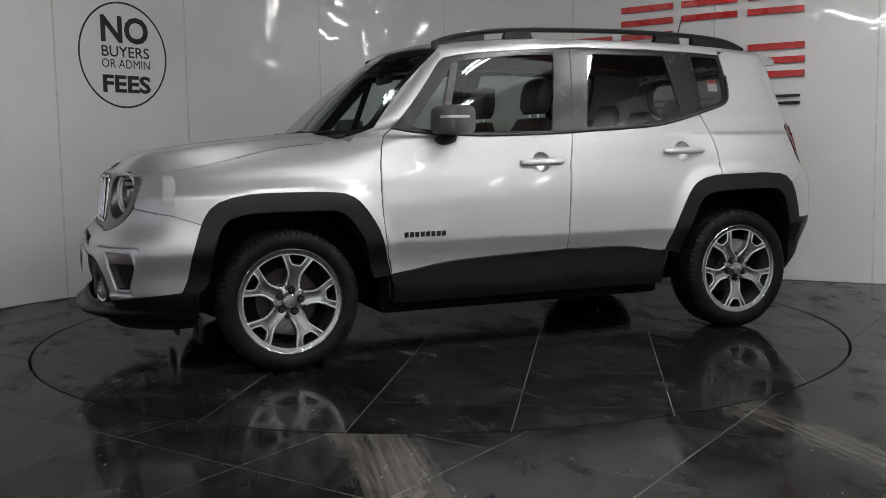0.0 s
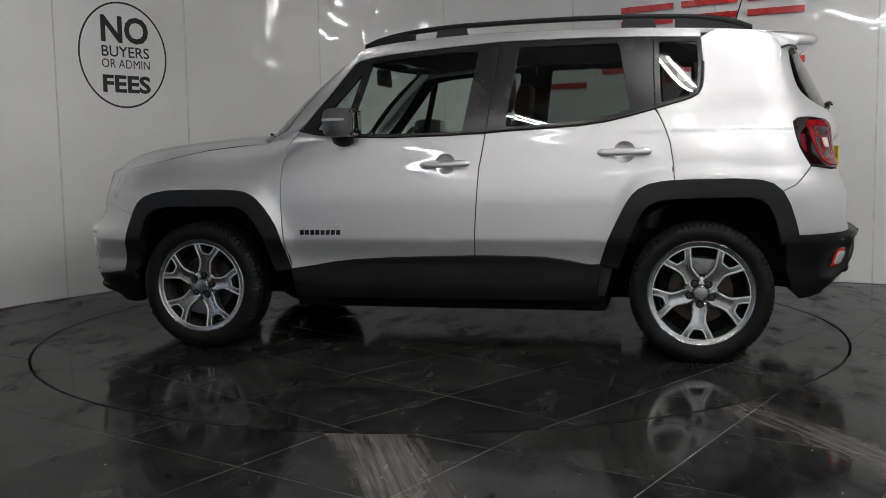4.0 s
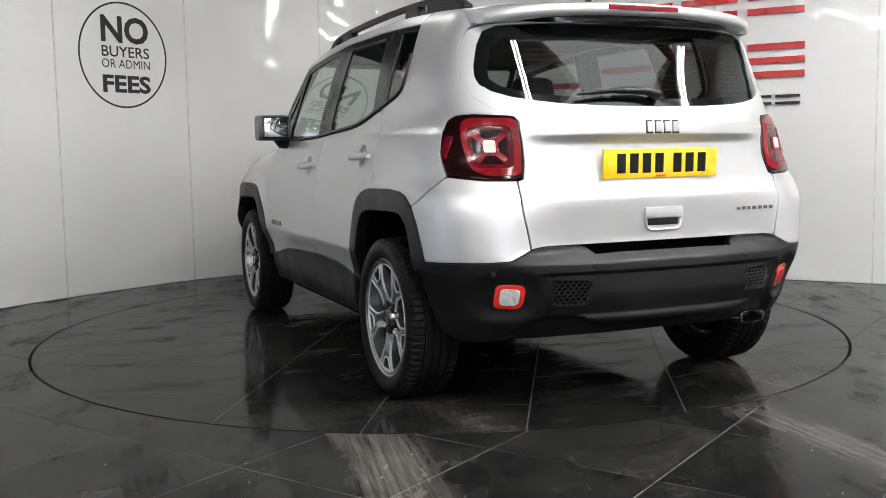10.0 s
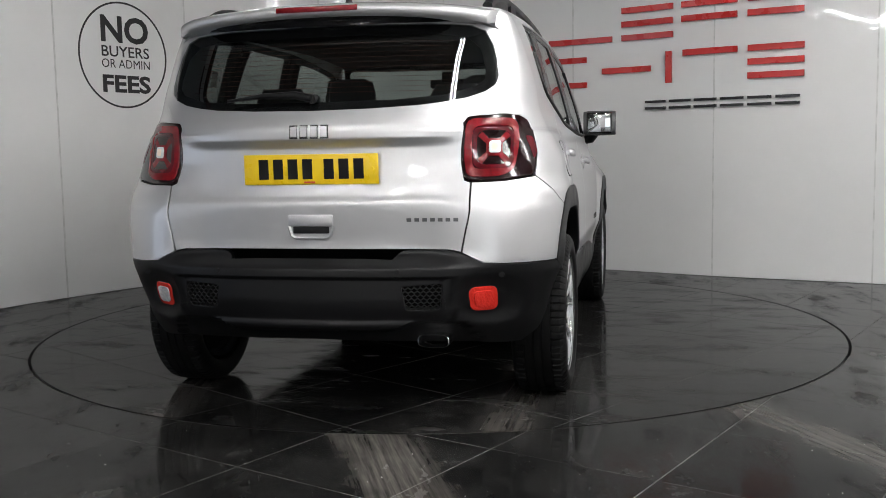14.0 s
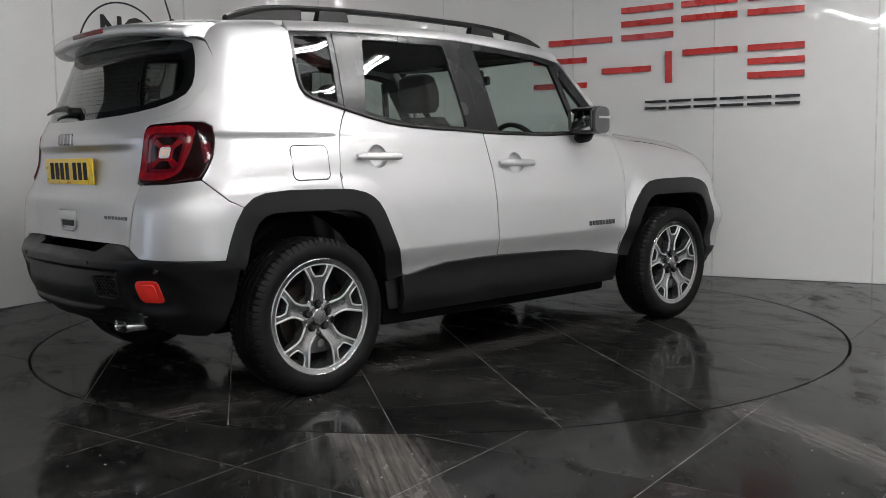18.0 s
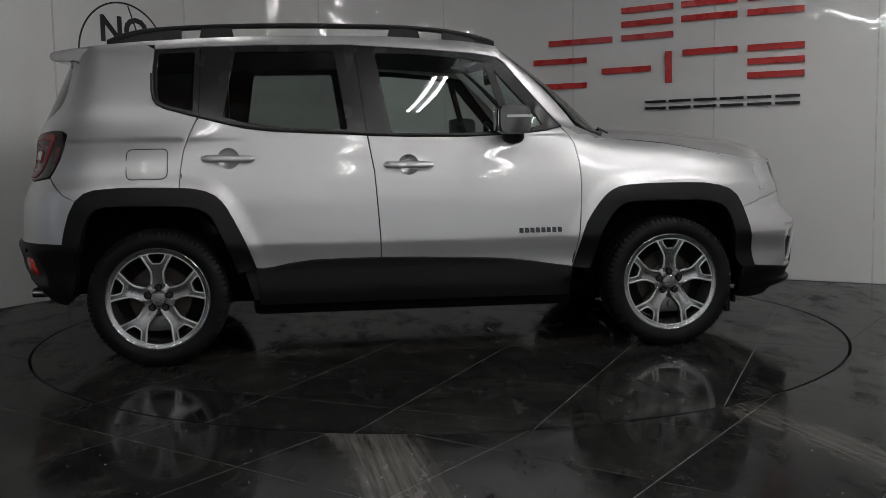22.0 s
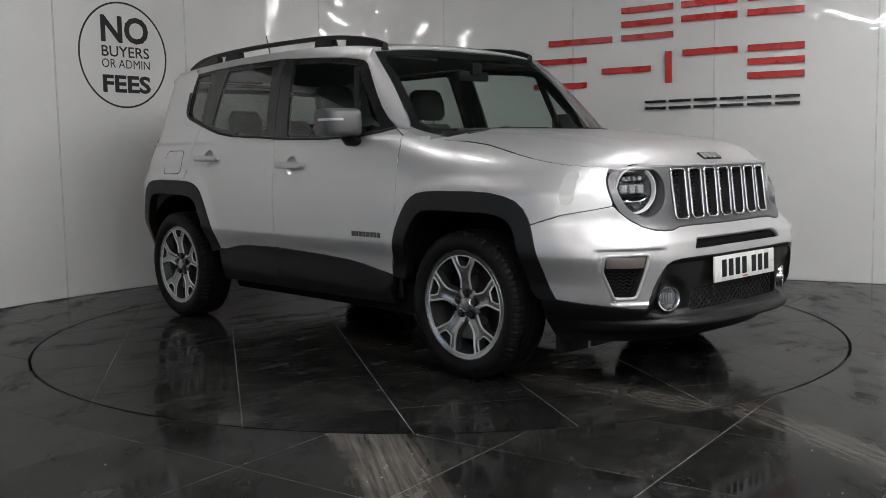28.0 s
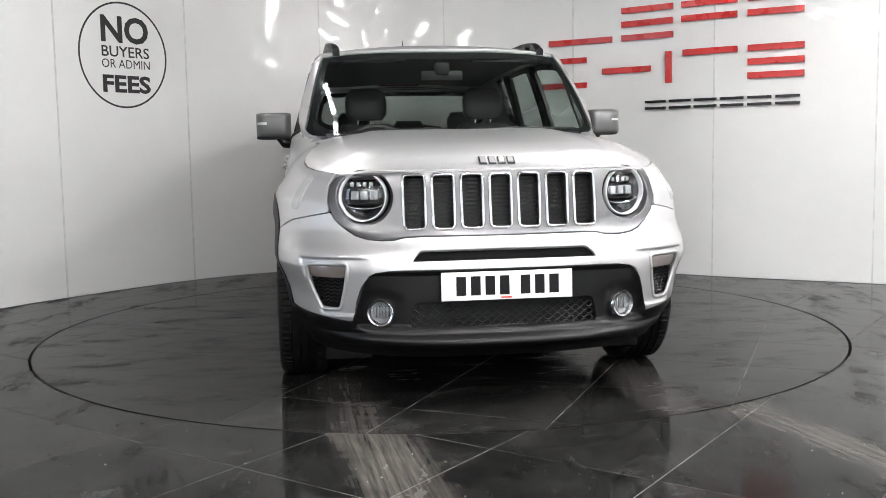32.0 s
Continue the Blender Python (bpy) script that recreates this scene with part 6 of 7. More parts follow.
for sg in (1, -1):
    piece("fog_frame", sheet([(s * sg, z) for s, z in tail_pts(fogo)], bumper_tail, (0.03, 0.03), depth=0.02, proud=0.004, edge=0.008), RED_BRIGHT, rb, "red fog lamp frame")
    q = rounded([(0.614, 0.514), (0.676, 0.517), (0.674, 0.458), (0.616, 0.458)], 0.015, 4)
    piece("fog_lens", sheet([(s * sg, z) for s, z in tail_pts(q)], bumper_tail, (0.03, 0.03), depth=0.02, proud=0.008, edge=0.004), CRYSTAL if sg > 0 else RED_BRIGHT, rb, "clear reversing lens" if sg > 0 else "red fog lens")
    bm = bmesh.new()
    for r in range(8):
        z = 0.455 + r * 0.013
        tube(bm, [tail(rs(sg * (0.355 + 0.15 * k / 14), z), z + 0.004 * (-1) ** (k + r)) + Vector((0.017, 0, 0)) for k in range(15)], 0.003, 4)
    part("mesh_insert", bm, MESH, rb, "black honeycomb mesh", 0)
    piece("mesh_back", sheet([(s * sg, z) for s, z in tail_pts(grid_o)], tail, (0.04, 0.03), depth=0.006, proud=-0.028, edge=0.002), DARK, rb)
    for y, z in ((0.345, 0.595), (0.70, 0.575)):
        bm = bmesh.new()
        p = tail(rs(sg * y, z), z)
        cyl(bm, 0.010, 0.012, Matrix.Translation(p) @ pose(0, 0, 0, 0, 90, 0), 14)
        part("parking_sensor", bm, CLAD, rb, "", 40)
# tail pipe
bm = bmesh.new()
rows = []
for k in range(40):
    a = 2 * math.pi * k / 40
    c, s = math.cos(a), math.sin(a)
    yy, zz = 0.060 * math.copysign(abs(c) ** 0.6, c), 0.025 * math.copysign(abs(s) ** 0.6, s)
    rows.append([bm.verts.new((x, -0.452 + yy * f, 0.333 + zz * f)) for x, f in ((-1.80, 0.97), (-1.966, 1.0), (-1.973, 0.98), (-1.974, 0.93), (-1.966, 0.88), (-1.82, 0.82))])
for k in range(40):
    a, b = rows[k], rows[(k + 1) % 40]
    for q in range(5):
        bm.faces.new((a[q], a[q + 1], b[q + 1], b[q]))
carry(part("tail_pipe", bm, CHROME, car, "oval chrome tail pipe", 50))
# ---- wheels ----
HUB_R = 0.335


def spoke_mesh():
    half = [(0.050, 0.026), (0.072, 0.032), (0.092, 0.029), (0.115, 0.0275), (0.135, 0.030), (0.160, 0.042), (0.185, 0.057), (0.206, 0.069), (0.221, 0.080)]
    out = half + [(math.sqrt(0.2335**2 - t * t), t) for t in (0.05, 0.02, 0.0, -0.02, -0.05)] + [(r, -t) for r, t in half[::-1]]
    hole = rounded([(0.172, -0.020), (0.172, 0.020), (0.197, 0.037), (0.2225, 0.046), (0.2225, -0.046), (0.197, -0.037)], 0.007, 3)

    def dish(a, b):
        r = math.hypot(a, b)
        mid = 1 - min(1.0, abs(b) / 0.03) if r < 0.15 else 0
        return Vector((a, 0.016 * smoothstep(0.05, 0.2, r) - 0.004 * mid, b))
    return sheet(out, dish, (0.012, 0.012), holes=[hole], depth=0.045, edge=0.006, inside=(0.15, -1, 0)), out, hole, dish


spoke_made, spoke_out, spoke_hole, spoke_dish = spoke_mesh()
SPOKE = sheet_mesh("spoke", spoke_made)
SPOKE.materials.append(material("satin_alloy", (0.32, 0.32, 0.323), 0.26, 0.92, 0.2))
bm = bmesh.new()
tube(bm, [spoke_dish(a, b) + Vector((0, 0.001, 0)) for a, b in spoke_hole], 0.0036, 6, closed=True, up=Vector((0, 1, 0)))
for sg in (1, -1):
    tube(bm, [spoke_dish(a, b * sg) + Vector((0, 0.0005, 0)) for a, b in spoke_out[1:9]], 0.005, 6, up=Vector((0, 1, 0)))
LIP = bpy.data.meshes.new("polished_edge")
for f in bm.faces:
    f.smooth = True
bm.to_mesh(LIP)
bm.free()
LIP.materials.append(ALLOY)


def tyre_mesh():
    """Section of a road tyre, with four grooves and shoulder blocks."""
    bm = bmesh.new()
    prof = [(0.2465, 0.080), (0.250, 0.098), (0.264, 0.107), (0.288, 0.111), (0.308, 0.107), (0.3225, 0.098), (0.3315, 0.088)]
    tread = []
    for y0, y1 in ((0.088, 0.058), (0.050, 0.020), (0.013, -0.013), (-0.020, -0.050), (-0.058, -0.088)):
        crown = lambda y: 0.3355 - 0.0035 * (y / 0.088) ** 2
        tread += [(crown(y0), y0), (crown(y1), y1)]
        if y1 > -0.08:
            tread += [(crown(y1) - 0.007, y1 - 0.001), (crown(y1) - 0.007, y1 - 0.007)]
    prof = prof + tread[1:-1] + [(r, -h) for r, h in prof[::-1]]
    lathe(bm, prof, 432)
    # cross cuts in the shoulder blocks
    for v in bm.verts:
        if abs(v.co.y) > 0.056:
            r = math.hypot(v.co.x, v.co.z)
            if r > 0.319:
                k = round((math.atan2(v.co.z, v.co.x) % (2 * math.pi)) / (2 * math.pi) * 432)
                if k % 6 == 0:
                    v.co.x *= 1 - 0.006 / r
                    v.co.z *= 1 - 0.006 / r
    me = bpy.data.meshes.new("tyre")
    for f in bm.faces:
        f.smooth = True
    bmesh.ops.recalc_face_normals(bm, faces=bm.faces)
    # moulded ring on the side
    for e in bm.edges:
        if len(e.link_faces) == 2 and e.calc_face_angle(0) > radians(32):
            e.smooth = False
    bm.to_mesh(me)
    bm.free()
    me.materials.append(RUBBER)
    return me


TYRE = tyre_mesh()


NUT = material("dark_nut_steel", (0.025, 0.025, 0.026), 0.3, 0.3)


def make_wheel():
    bm = bmesh.new()
    lathe(bm, [(0.248, 0.092), (0.2485, 0.097), (0.2455, 0.099), (0.242, 0.0965), (0.236, 0.0945), (0.2255, 0.0935), (0.2225, 0.091), (0.2215, 0.083), (0.217, 0.05), (0.211, 0.03), (0.207, -0.02), (0.207, -0.07), (0.232, -0.09)], 72)
    wheel = part("wheel", bm, SPOKE.materials[0], None, "five-spoke alloy wheel with black tyre", 40)
    link_mesh("tyre", TYRE, RUBBER, wheel)
    for k in range(5):
        m = Matrix.Translation((0, 0.073, 0)) @ Matrix.Rotation(-2 * math.pi * k / 5, 4, "Y")
        for me in (SPOKE, LIP):
            ob = new("spoke" if me is SPOKE else "polished_edge", me)
            ob.parent, ob.matrix_basis = wheel, m
        bm = bmesh.new()
        a = 2 * math.pi * k / 5
        cyl(bm, 0.012, 0.024, Matrix.Translation((0.054 * math.cos(a), 0.0745, 0.054 * math.sin(a))) @ pose(0, 0, 0, 90, 0, 0), 6)
        nut = part("wheel_nut", bm, NUT, wheel, "dark wheel nut", 30)
        # near-black disc paints the shade of the pocket round the nut
        bm = bmesh.new()
        cyl(bm, 0.0175, 0.006, Matrix.Translation((0.054 * math.cos(a), 0.0735, 0.054 * math.sin(a))) @ pose(0, 0, 0, 90, 0, 0), 18)
        part("nut_pocket", bm, DARK, nut, "", 30)
    bm = bmesh.new()
    tube(bm, [Vector((0.2235 * math.cos(2 * math.pi * k / 72), 0.0922, 0.2235 * math.sin(2 * math.pi * k / 72))) for k in range(72)], 0.003, 6, closed=True, up=Vector((0, 1, 0)))
    part("polished_ring", bm, ALLOY, wheel, "", 60)
    bm = bmesh.new()
    lathe(bm, [(0.078, 0.040), (0.078, 0.064), (0.068, 0.068), (0.042, 0.069), (0.037, 0.080), (0.033, 0.086), (0.030, 0.087), (0.0285, 0.0845), (0.012, 0.086), (0.0004, 0.086)], 40)
    part("hub_cap", bm, SPOKE.materials[0], wheel, "", 40)
    bm = bmesh.new()
    lathe(bm, [(0.150, 0.012), (0.152, 0.010), (0.152, -0.012), (0.085, -0.014), (0.085, 0.020), (0.06, 0.03), (0.0004, 0.03)], 48)
    part("brake_disc", bm, BRAKE, wheel, "", 40)
    bm = bmesh.new()
    box(bm, -0.165, -0.085, -0.03, 0.045, -0.065, 0.065, 0.015)
    cyl(bm, 0.018, 0.03, Matrix.Translation((-0.12, 0.045, 0.02)) @ pose(0, 0, 0, 90, 0, 0), 16)
    part("brake_caliper", bm, ALLOY_GREY, wheel, "", 40)
    bm = bmesh.new()
    cyl(bm, 0.20, 0.02, Matrix.Translation((0, -0.03, 0)) @ pose(0, 0, 0, 90, 0, 0), 32)
    part("back_plate", bm, DARK, wheel, "", 40)
    bm = bmesh.new()
    cyl(bm, 0.004, 0.03, Matrix.Translation((0, 0.07, -0.222)) @ pose(0, 0, 0, 75, 0, 0), 8)
    part("valve", bm, SEAL, wheel, "", 40)
    return wheel


wheel = make_wheel()
for k, (x, y, turn, spin) in enumerate(((1.285, 0.790, 0, -101), (-1.285, 0.788, 0, 86), (1.285, -0.790, 180, -90), (-1.285, -0.788, 180, -90))):
    m = Matrix.Translation(CAR_OFF + Vector((x, y, HUB_R))) @ pose(0, 0, 0, 0, 0, turn) @ pose(0, 0, 0, 0, spin, 0)
    w = wheel if k == 0 else copy_thing(wheel, m)
    w.parent = car
    w.matrix_basis = m

# ---- door handles, badges, fuel flap ----
for mir in BOTH:
    for x0, x1, zz, rise in ((0.073, -0.179, 0.961, 0.006), (-0.801, -1.056, 1.006, 0.004)):
        xc = (x0 + x1) / 2
        def sp(x, z, o=0.0):
            return shell(sx(x, z), z) + Vector((0, o, 0))
        # round cup behind the grip
        bm = bmesh.new()
        ring = []
        for r, o in ((CUP_SIZE + 0.001, -0.002), (CUP_SIZE * 0.94, -0.010), (CUP_SIZE * 0.8, -0.019), (CUP_SIZE * 0.5, -0.026), (0.001, -0.028)):
            ring.append([bm.verts.new(sp(xc + r * math.cos(a), zz + r * math.sin(a), o)) for a in (2 * math.pi * k / 32 for k in range(32))])
        for a, b in zip(ring, ring[1:]):
            for k in range(32):
                bm.faces.new((a[k], a[(k + 1) % 32], b[(k + 1) % 32], b[k]))
        # grip
        rows = []
        for k in range(17):
            t = k / 16
            x = x0 + (x1 - x0) * t
            z = zz + rise * (t - 0.5)
            o = 0.017 + 0.012 * math.sin(math.pi * t) ** 0.5
            hgt = 0.0175 * (0.55 + 0.45 * math.sin(math.pi * min(max(t, 0.0), 1.0)) ** 0.25) if 0 < k < 16 else 0.005
            rows.append([bm.verts.new(sp(x, z + hgt * math.sin(a), o + 0.012 * math.cos(a) * (0.4 if k in (0, 16) else 1))) for a in (2 * math.pi * q / 12 for q in range(12))])
        for a, b in zip(rows, rows[1:]):
            for q in range(12):
                bm.faces.new((a[q], a[(q + 1) % 12], b[(q + 1) % 12], b[q]))
        bm.faces.new(rows[0])
        bm.faces.new(rows[-1][::-1])
        for xx in (x0 - 0.02, x1 + 0.02):
            p = sp(xx, zz, 0.008)
            box(bm, p.x - 0.016, p.x + 0.016, p.y - 0.02, p.y + 0.012, zz - 0.010, zz + 0.010, 0.004)
        if mir:
            for v in bm.verts:
                v.co.y = -v.co.y
        carry(part("door_handle", bm, PAINT, car, "silver grip handle over a round cup", 50))
    # black badge bars low on the front door
    for k in range(8):
        xa = 0.493 + (0.718 - 0.493) * (k + 0.12) / 8
        xb = 0.493 + (0.718 - 0.493) * (k + 0.86) / 8
        q = [shell(sx(x, z), z) for x, z in ((xa, 0.609), (xb, 0.607), (xb, 0.632), (xa, 0.634))]
        bm = bmesh.new()
        lo, hi = [bm.verts.new(p) for p in q], [bm.verts.new(p + Vector((0, 0.004, 0))) for p in q]
        bm.faces.new(hi)
        for i in range(4):
            j = (i + 1) % 4
            bm.faces.new((lo[i], lo[j], hi[j], hi[i]))
        if mir:
            for v in bm.verts:
                v.co.y = -v.co.y
        carry(part("badge_bar", bm, GLOSS_BLACK, car, "black badge bar on the door", 30))
flap = rounded([(-1.402, 1.055), (-1.210, 1.057), (-1.216, 0.914), (-1.404, 0.912)], 0.03, 5)
bm = bmesh.new()
pts = [shell(sx(x, z), z) + Vector((0, 0.0008, 0)) for x, z in flap]
tube(bm, [Vector((p.x, -p.y, p.z)) for p in pts], 0.0024, 6, closed=True, up=Vector((0, 1, 0)))
carry(part("fuel_flap_gap", bm, SEAL, car, "", 60))
piece("fuel_flap", sheet(side_outline(shrunk(flap, 0.003)), shell, (0.04, 0.04), depth=0.003, proud=0.0022, edge=0.002, mirror=True), PAINT, car)

# ---- door mirrors ----
for mir in BOTH:
    bm = bmesh.new()
    # rounded boxy housing: rows across
    rows = []
    for k in range(15):
        t = k / 14
        y = 0.828 + 0.184 * t
        e = max(0.0, abs(2 * t - 1) - 0.55) / 0.45
        f = math.sqrt(max(0.0, 1 - (e * 0.72) ** 2))
        ring = []
        for q in range(32):
            a = 2 * math.pi * q / 32
            c, s = math.cos(a), math.sin(a)
            dx = math.copysign(abs(c) ** 0.5, c) * (0.098 * f if c > 0 else 0.078)
            dz = 0.072 * math.copysign(abs(s) ** 0.42, s) * (0.80 + 0.20 * f)
            ring.append(bm.verts.new((0.462 + dx - (0.03 * t * t if c > 0 else 0.0), y, 1.174 + dz)))
        rows.append(ring)
    for a, b in zip(rows, rows[1:]):
        for q in range(32):
            bm.faces.new((a[q], a[(q + 1) % 32], b[(q + 1) % 32], b[q]))
    bm.faces.new(rows[0])
    bm.faces.new(rows[-1][::-1])
    bmesh.ops.bevel(bm, geom=[e for e in bm.edges if e.calc_face_angle(0) > 0.9], offset=0.014, segments=3, affect="EDGES")
    def flip(b):
        if mir:
            for v in b.verts:
                v.co.y = -v.co.y
        return b
    mm = carry(part("door_mirror", flip(bm), MIRROR_GREY, car, "satin grey door mirror", 50))
    bm = bmesh.new()
    box(bm, 0.378, 0.41, 0.846, 0.994, 1.112, 1.236, 0.012, 3)
    part("mirror_rim", flip(bm), GLOSS_BLACK, mm, "", 40)
    bm = bmesh.new()
    box(bm, 0.3755, 0.380, 0.856, 0.984, 1.122, 1.226, 0.0015)
    part("mirror_glass", flip(bm), MIRROR, mm, "", 40)
    bm = bmesh.new()
    tube(bm, [(0.47, 0.88, 1.115), (0.475, 0.86, 1.085), (0.48, 0.82, 1.078), (0.485, 0.78, 1.10)], [0.055, 0.055, 0.05, 0.05], 12, flat=0.55)
    part("mirror_foot", flip(bm), CLAD, mm, "black mirror foot", 50)
    bm = bmesh.new()
    rows = []
    for k in range(13):
        t = k / 12
        y, x = (0.955 + 0.055 * t / 0.55, 0.547 - 0.030 * (t / 0.55) ** 3) if t < 0.55 else (1.013, 0.515 - 0.10 * (t - 0.55) / 0.45)
        iy, ix = min(y, 1.0) - 0.004, x - 0.02
        rows.append([bm.verts.new(v) for v in ((ix, iy, 1.180), (x, y, 1.182), (x, y, 1.194), (ix, iy, 1.196))])
    for a, b in zip(rows, rows[1:]):
        for q in range(3):
            bm.faces.new((a[q], a[q + 1], b[q + 1], b[q]))
    part("indicator", flip(bm), INDICATOR, mm, "clear indicator strip", 40)

# ---- roof rails and aerial ----
for mir in BOTH:
    rail_top = curve_of([(-1.52, 1.600), (-1.45, 1.628), (-1.35, 1.652), (-1.19, 1.668), (-0.9, 1.679), (-0.67, 1.682), (-0.15, 1.675), (0.08, 1.662), (0.25, 1.640), (0.36, 1.615), (0.43, 1.590)])
    bm = bmesh.new()
    rows = []
    for k in range(61):
        x = -1.52 + 1.95 * k / 60
        y = 0.600 - 0.028 * smoothstep(0.1, 0.43, x) - 0.01 * smoothstep(-1.2, -1.52, x)
        z = rail_top(x)
        th = 0.018 + 0.010 * smoothstep(-1.2, -1.5, x) + 0.012 * smoothstep(0.15, 0.4, x)
        rows.append([bm.verts.new((x, y + dy, z + dz * th - 0.006)) for dy, dz in ((-0.015, -1.0), (-0.020, 0.0), (-0.012, 0.28), (0.008, 0.34), (0.019, 0.1), (0.021, -0.5), (0.014, -1.0))])
    for a, b in zip(rows, rows[1:]):
        for q in range(7):
            bm.faces.new((a[q], a[(q + 1) % 7], b[(q + 1) % 7], b[q]))
    bm.faces.new(rows[0])
    bm.faces.new(rows[-1][::-1])
    rail = carry(part("roof_rail", flip(bm) if mir else bm, CLAD, car, "black roof rail", 50))
    for xa, xb in ((-1.52, -1.158), (-1.06, -0.91), (-0.118, 0.03), (0.155, 0.43)):
        bm = bmesh.new()
        rows = []
        for k in range(9):
            x = xa + (xb - xa) * k / 8
            y = 0.600 - 0.028 * smoothstep(0.1, 0.43, x) - 0.01 * smoothstep(-1.2, -1.52, x)
            e = abs(k - 4) / 4
            rows.append([bm.verts.new((x, y + dy, z)) for dy, z in ((-0.016, rail_top(x) - 0.012), (0.016, rail_top(x) - 0.012), (0.020, roof_top(x, 0.6).z - 0.012), (-0.022, roof_top(x, 0.57).z - 0.012))])
        mid = (xa + xb) / 2
        for k, r in enumerate(rows):
            if xa > -1.2 and xb < 0.1:
                for v in r[:2]:
                    v.co.x = mid + (v.co.x - mid) * 0.95
                for v in r[2:]:
                    v.co.x = mid + (v.co.x - mid) * 1.15
        for a, b in zip(rows, rows[1:]):
            for q in range(4):
                bm.faces.new((a[q], a[(q + 1) % 4], b[(q + 1) % 4], b[q]))
        bm.faces.new(rows[0])
        bm.faces.new(rows[-1][::-1])
        if mir:
            for v in bm.verts:
                v.co.y = -v.co.y
        part("rail_foot", bm, CLAD, rail, "", 50)
bm = bmesh.new()
tube(bm, [roof_top(-1.45, 0.0), roof_top(-1.45, 0.0) + Vector((-0.012, 0, 0.03))], [0.022, 0.010], 10)
tube(bm, [roof_top(-1.45, 0.0) + Vector((-0.012, 0, 0.025)), roof_top(-1.45, 0.0) + Vector((-0.075, 0, 0.235))], [0.0048, 0.0034], 8)
carry(part("aerial", bm, SEAL, car, "short black roof aerial", 50))

# ---- cabin ----
def soft_block(bm, rows, n=16, power=0.5):
    """A padded form: rows of (centre x, centre z, half depth, half width, centre y)."""
    rings = []
    for cx, cz, hd, hw, cy in rows:
        ring = []
        for q in range(n):
            a = 2 * math.pi * q / n
            c, s = math.cos(a), math.sin(a)
            ring.append(bm.verts.new((cx + hd * math.copysign(abs(c) ** power, c), cy + hw * math.copysign(abs(s) ** power, s), cz)))
        rings.append(ring)
    for a, b in zip(rings, rings[1:]):
        for q in range(n):
            bm.faces.new((a[q], a[(q + 1) % n], b[(q + 1) % n], b[q]))
    bm.faces.new(rings[0][::-1])
    bm.faces.new(rings[-1])


def front_seat(y):
    bm = bmesh.new()
    soft_block(bm, [(0.12, 0.50, 0.24, 0.23, y), (0.13, 0.60, 0.26, 0.25, y), (0.12, 0.66, 0.25, 0.24, y)])
    seat = carry(part("front_seat", bm, LEATHER, car, "black leather front seat", 60))
    bm = bmesh.new()
    soft_block(bm, [(-0.10, 0.60, 0.09, 0.22, y), (-0.14, 0.75, 0.085, 0.245, y), (-0.19, 0.95, 0.075, 0.24, y), (-0.235, 1.12, 0.06, 0.21, y), (-0.25, 1.20, 0.04, 0.15, y)])
    part("backrest", bm, LEATHER, seat, "", 60)
    bm = bmesh.new()
    soft_block(bm, [(-0.265, 1.225, 0.035, 0.10, y), (-0.265, 1.26, 0.05, 0.125, y), (-0.275, 1.34, 0.05, 0.13, y), (-0.285, 1.40, 0.04, 0.115, y), (-0.285, 1.42, 0.02, 0.08, y)])
    part("headrest", bm, LEATHER, seat, "", 60)
    for d in (-0.05, 0.05):
        bm = bmesh.new()
        cyl(bm, 0.006, 0.09, Matrix.Translation((-0.26, y + d, 1.21)), 8)
        part("headrest_post", bm, CHROME, seat, "", 40)


front_seat(0.37)
front_seat(-0.37)
bm = bmesh.new()
soft_block(bm, [(-0.80, 0.55, 0.24, 0.60, 0), (-0.80, 0.68, 0.26, 0.63, 0), (-0.80, 0.72, 0.24, 0.60, 0)], 24, 0.35)
bench = carry(part("rear_bench", bm, LEATHER, car, "black leather rear bench", 60))
bm = bmesh.new()
soft_block(bm, [(-1.03, 0.62, 0.07, 0.60, 0), (-1.10, 0.85, 0.07, 0.62, 0), (-1.16, 1.06, 0.06, 0.60, 0), (-1.18, 1.12, 0.04, 0.56, 0)], 24, 0.35)
part("backrest", bm, LEATHER, bench, "", 60)
for y in (-0.40, 0.0, 0.40):
    bm = bmesh.new()
    top = 1.31 if y else 1.25
    soft_block(bm, [(-1.19, 1.13, 0.035, 0.10, y), (-1.20, 1.17, 0.045, 0.12, y), (-1.21, top - 0.05, 0.045, 0.12, y), (-1.215, top, 0.02, 0.09, y)])
    part("headrest", bm, LEATHER, bench, "", 60)
bm = bmesh.new()
soft_block(bm, [(0.86, 0.62, 0.10, 0.72, 0), (0.83, 0.85, 0.17, 0.73, 0), (0.82, 1.0, 0.20, 0.72, 0), (0.84, 1.075, 0.17, 0.70, 0), (0.87, 1.095, 0.10, 0.66, 0)], 28, 0.4)
dash = carry(part("dashboard", bm, TRIM, car, "dark moulded dashboard", 60))
bm = bmesh.new()
box(bm, 0.62, 0.70, -0.50, -0.20, 1.04, 1.115, 0.03)
part("dial_hood", bm, TRIM, dash, "", 50)
bm = bmesh.new()
box(bm, 0.66, 0.69, -0.12, 0.12, 0.95, 1.07, 0.015)
part("screen", bm, GLOSS_BLACK, dash, "", 50)
bm = bmesh.new()
m = Matrix.Translation((0.50, -0.36, 1.0)) @ pose(0, 0, 0, 0, 66, 0)
ring = [m @ Vector((0.185 * math.cos(a), 0.185 * math.sin(a), 0)) for a in (2 * math.pi * k / 40 for k in range(40))]
tube(bm, ring, 0.015, 8, closed=True, up=Vector((0.9, 0, 0.4)))
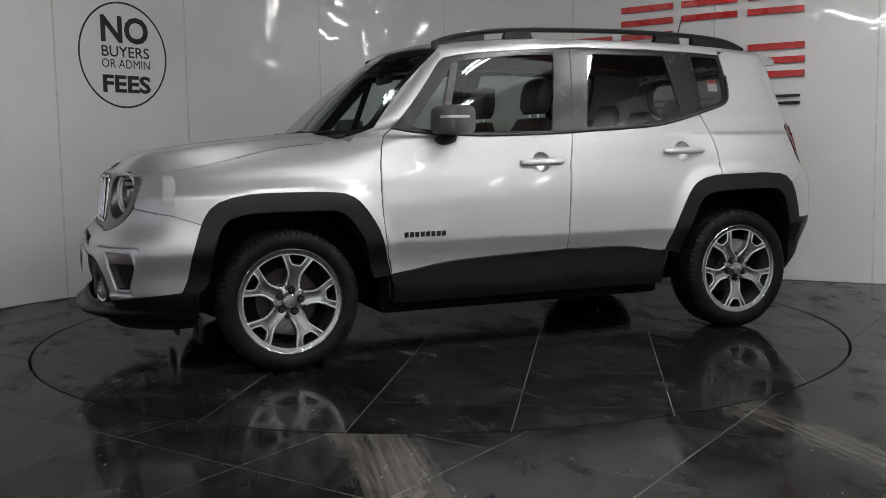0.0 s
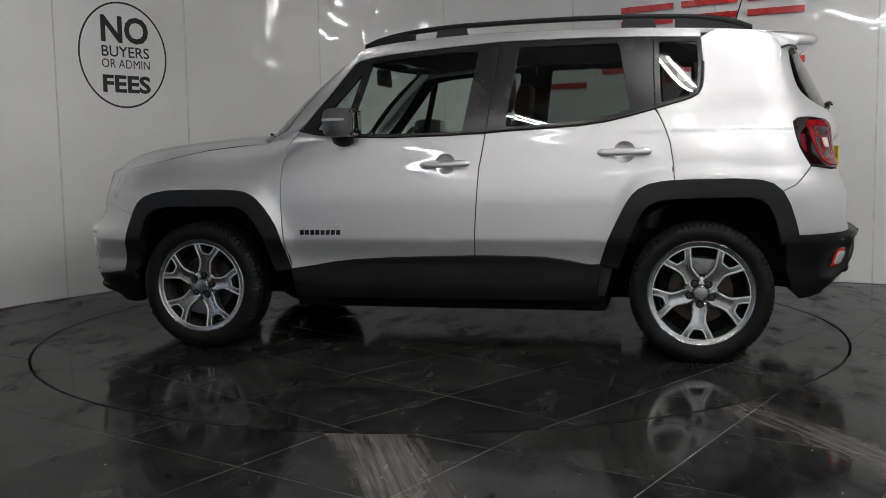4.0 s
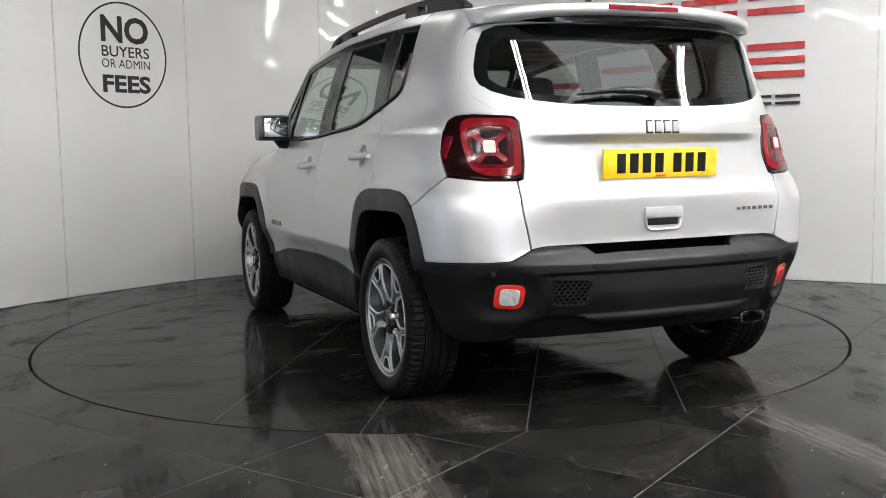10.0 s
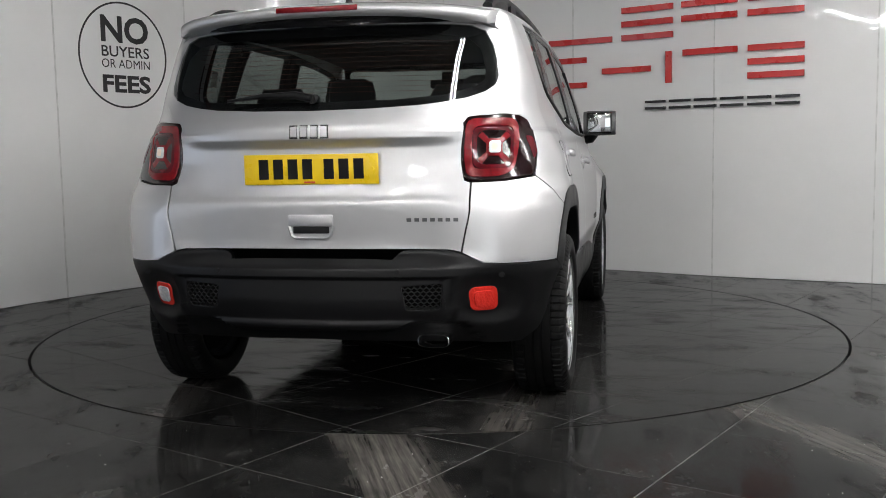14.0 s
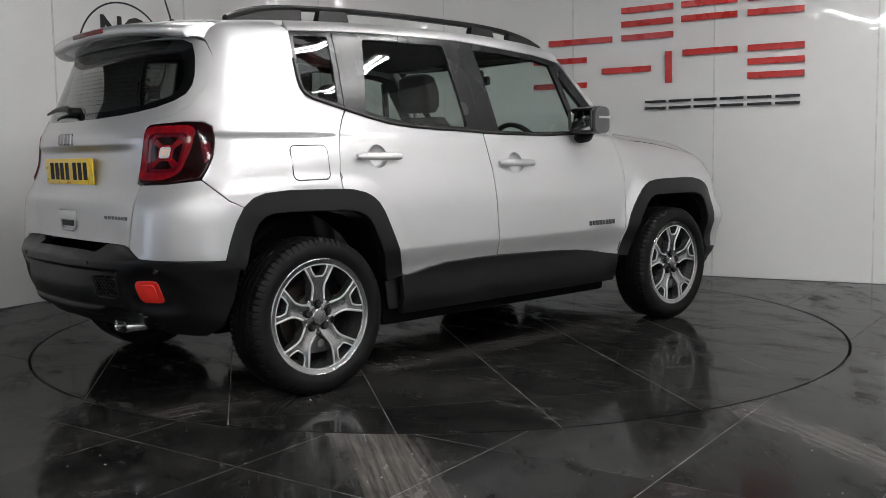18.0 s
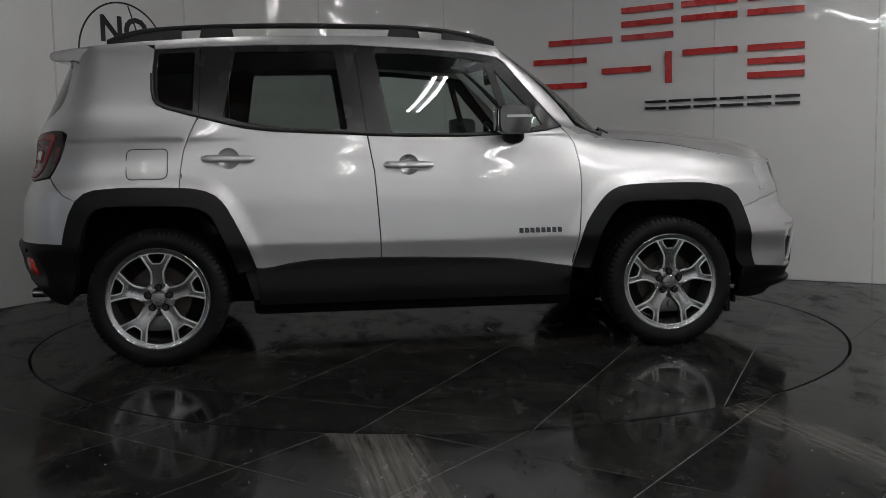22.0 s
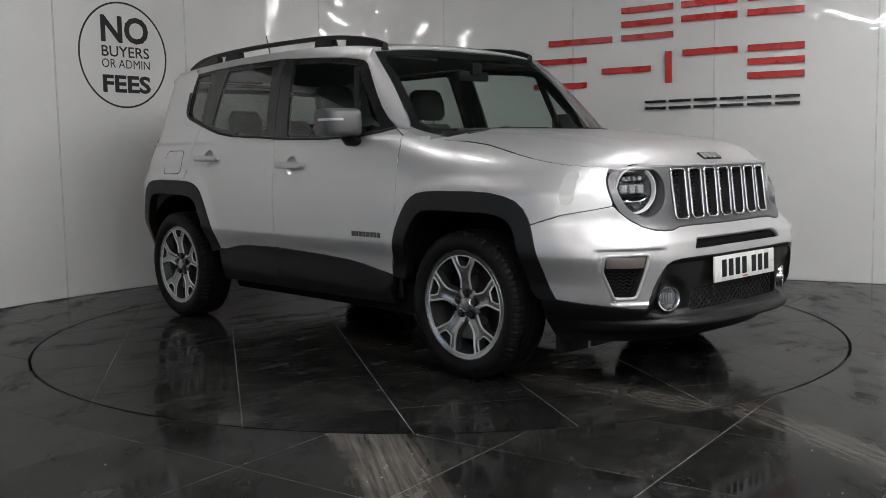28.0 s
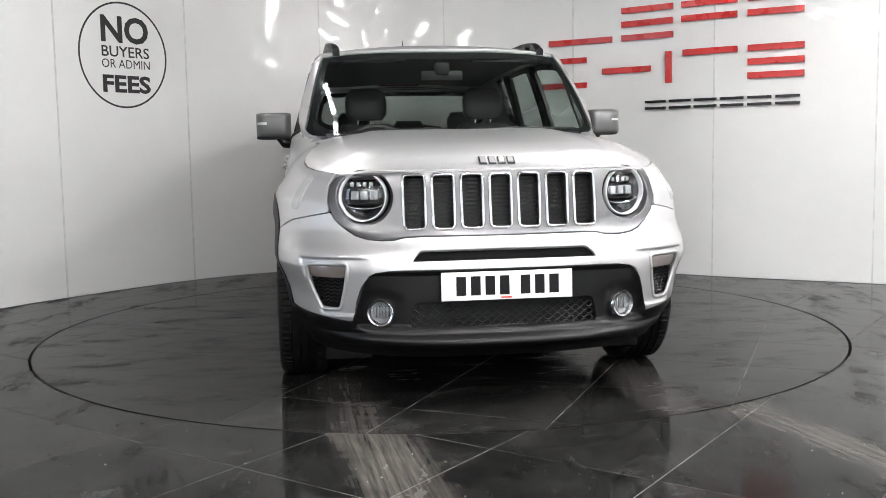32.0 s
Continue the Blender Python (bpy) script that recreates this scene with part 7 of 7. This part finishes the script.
for a in (0.0, 2.4, -2.4):
    tube(bm, [m @ Vector((0, 0, -0.02)), m @ Vector((0.18 * math.sin(a) * 1.0, 0.18 * math.cos(a), 0))], 0.014, 6)
cyl(bm, 0.065, 0.05, m @ Matrix.Translation((0, 0, -0.02)), 20)
carry(part("steering_wheel", bm, LEATHER, car, "black steering wheel", 50))
bm = bmesh.new()
box(bm, 0.49, 0.52, -0.115, 0.115, 1.41, 1.465, 0.014)
tube(bm, [(0.50, 0, 1.44), (0.52, 0, 1.49)], 0.012, 8)
box(bm, 0.47, 0.545, -0.04, 0.04, 1.44, 1.51, 0.02)
carry(part("cabin_mirror", bm, CLAD, car, "black inside mirror and sensor cover", 50))
liner_rows = [(0.40, 0.0), (0.37, 0.40), (0.33, 0.60), (-0.8, 0.62), (-1.55, 0.60), (-1.64, 0.45), (-1.66, 0.0)]
piece("headliner", sheet(plan_outline(liner_rows), lambda x, y: roof_top(x, y) - Vector((0, 0, 0.06)), (0.12, 0.1), depth=0.012, inside=(0, 0, 3)), LINER, car, "grey roof lining")
bm = bmesh.new()
box(bm, -1.75, -1.22, -0.62, 0.62, 1.10, 1.125, 0.01)
carry(part("parcel_shelf", bm, TRIM, car, "", 40))
for y in (0.36, -0.36):
    bm = bmesh.new()
    box(bm, 0.30, 0.42, y - 0.17, y + 0.17, 1.518, 1.532, 0.006)
    carry(part("sun_visor", bm, LINER, car, "", 40))
# red and white sticker inside the quarter glass
bm = bmesh.new()
for q in (((-1.17, 1.335), (-1.235, 1.335), (-1.235, 1.40), (-1.17, 1.40)),):
    vs = [bm.verts.new(shell(sx(x, z), z) - Vector((0, 0.02, 0))) for x, z in q]
    bm.faces.new(vs)
part("sticker", bm, PAPER, car, "white paper window sticker", 0).location = CAR_OFF
bm = bmesh.new()
vs = [bm.verts.new(shell(sx(x, z), z) - Vector((0, 0.0195, 0))) for x, z in ((-1.17, 1.38), (-1.235, 1.38), (-1.235, 1.402), (-1.17, 1.402))]
bm.faces.new(vs)
part("sticker_band", bm, SIGN_RED, car, "red band of a window sticker", 0).location = CAR_OFF


def motions():
    """The turntable and the car on it turn together, about 8.9 degrees a second."""
    rows = []
    for k in range(33):
        t = float(k)
        a = 201.545 - 8.860 * t + float(np.interp(t, TURN_T, TURN_D))
        rows.append((t, pose(0, 0, 0, 0, 0, a)))
    walk(turntable, rows)
    walk(car, rows)


TURN_T = [0, 4, 8, 12, 16, 20, 24, 28, 32]
TURN_D = [-0.04, 0.23, 0.15, -0.13, -0.3, 0.0, 0.24, 0.08, -0.07]
motions()
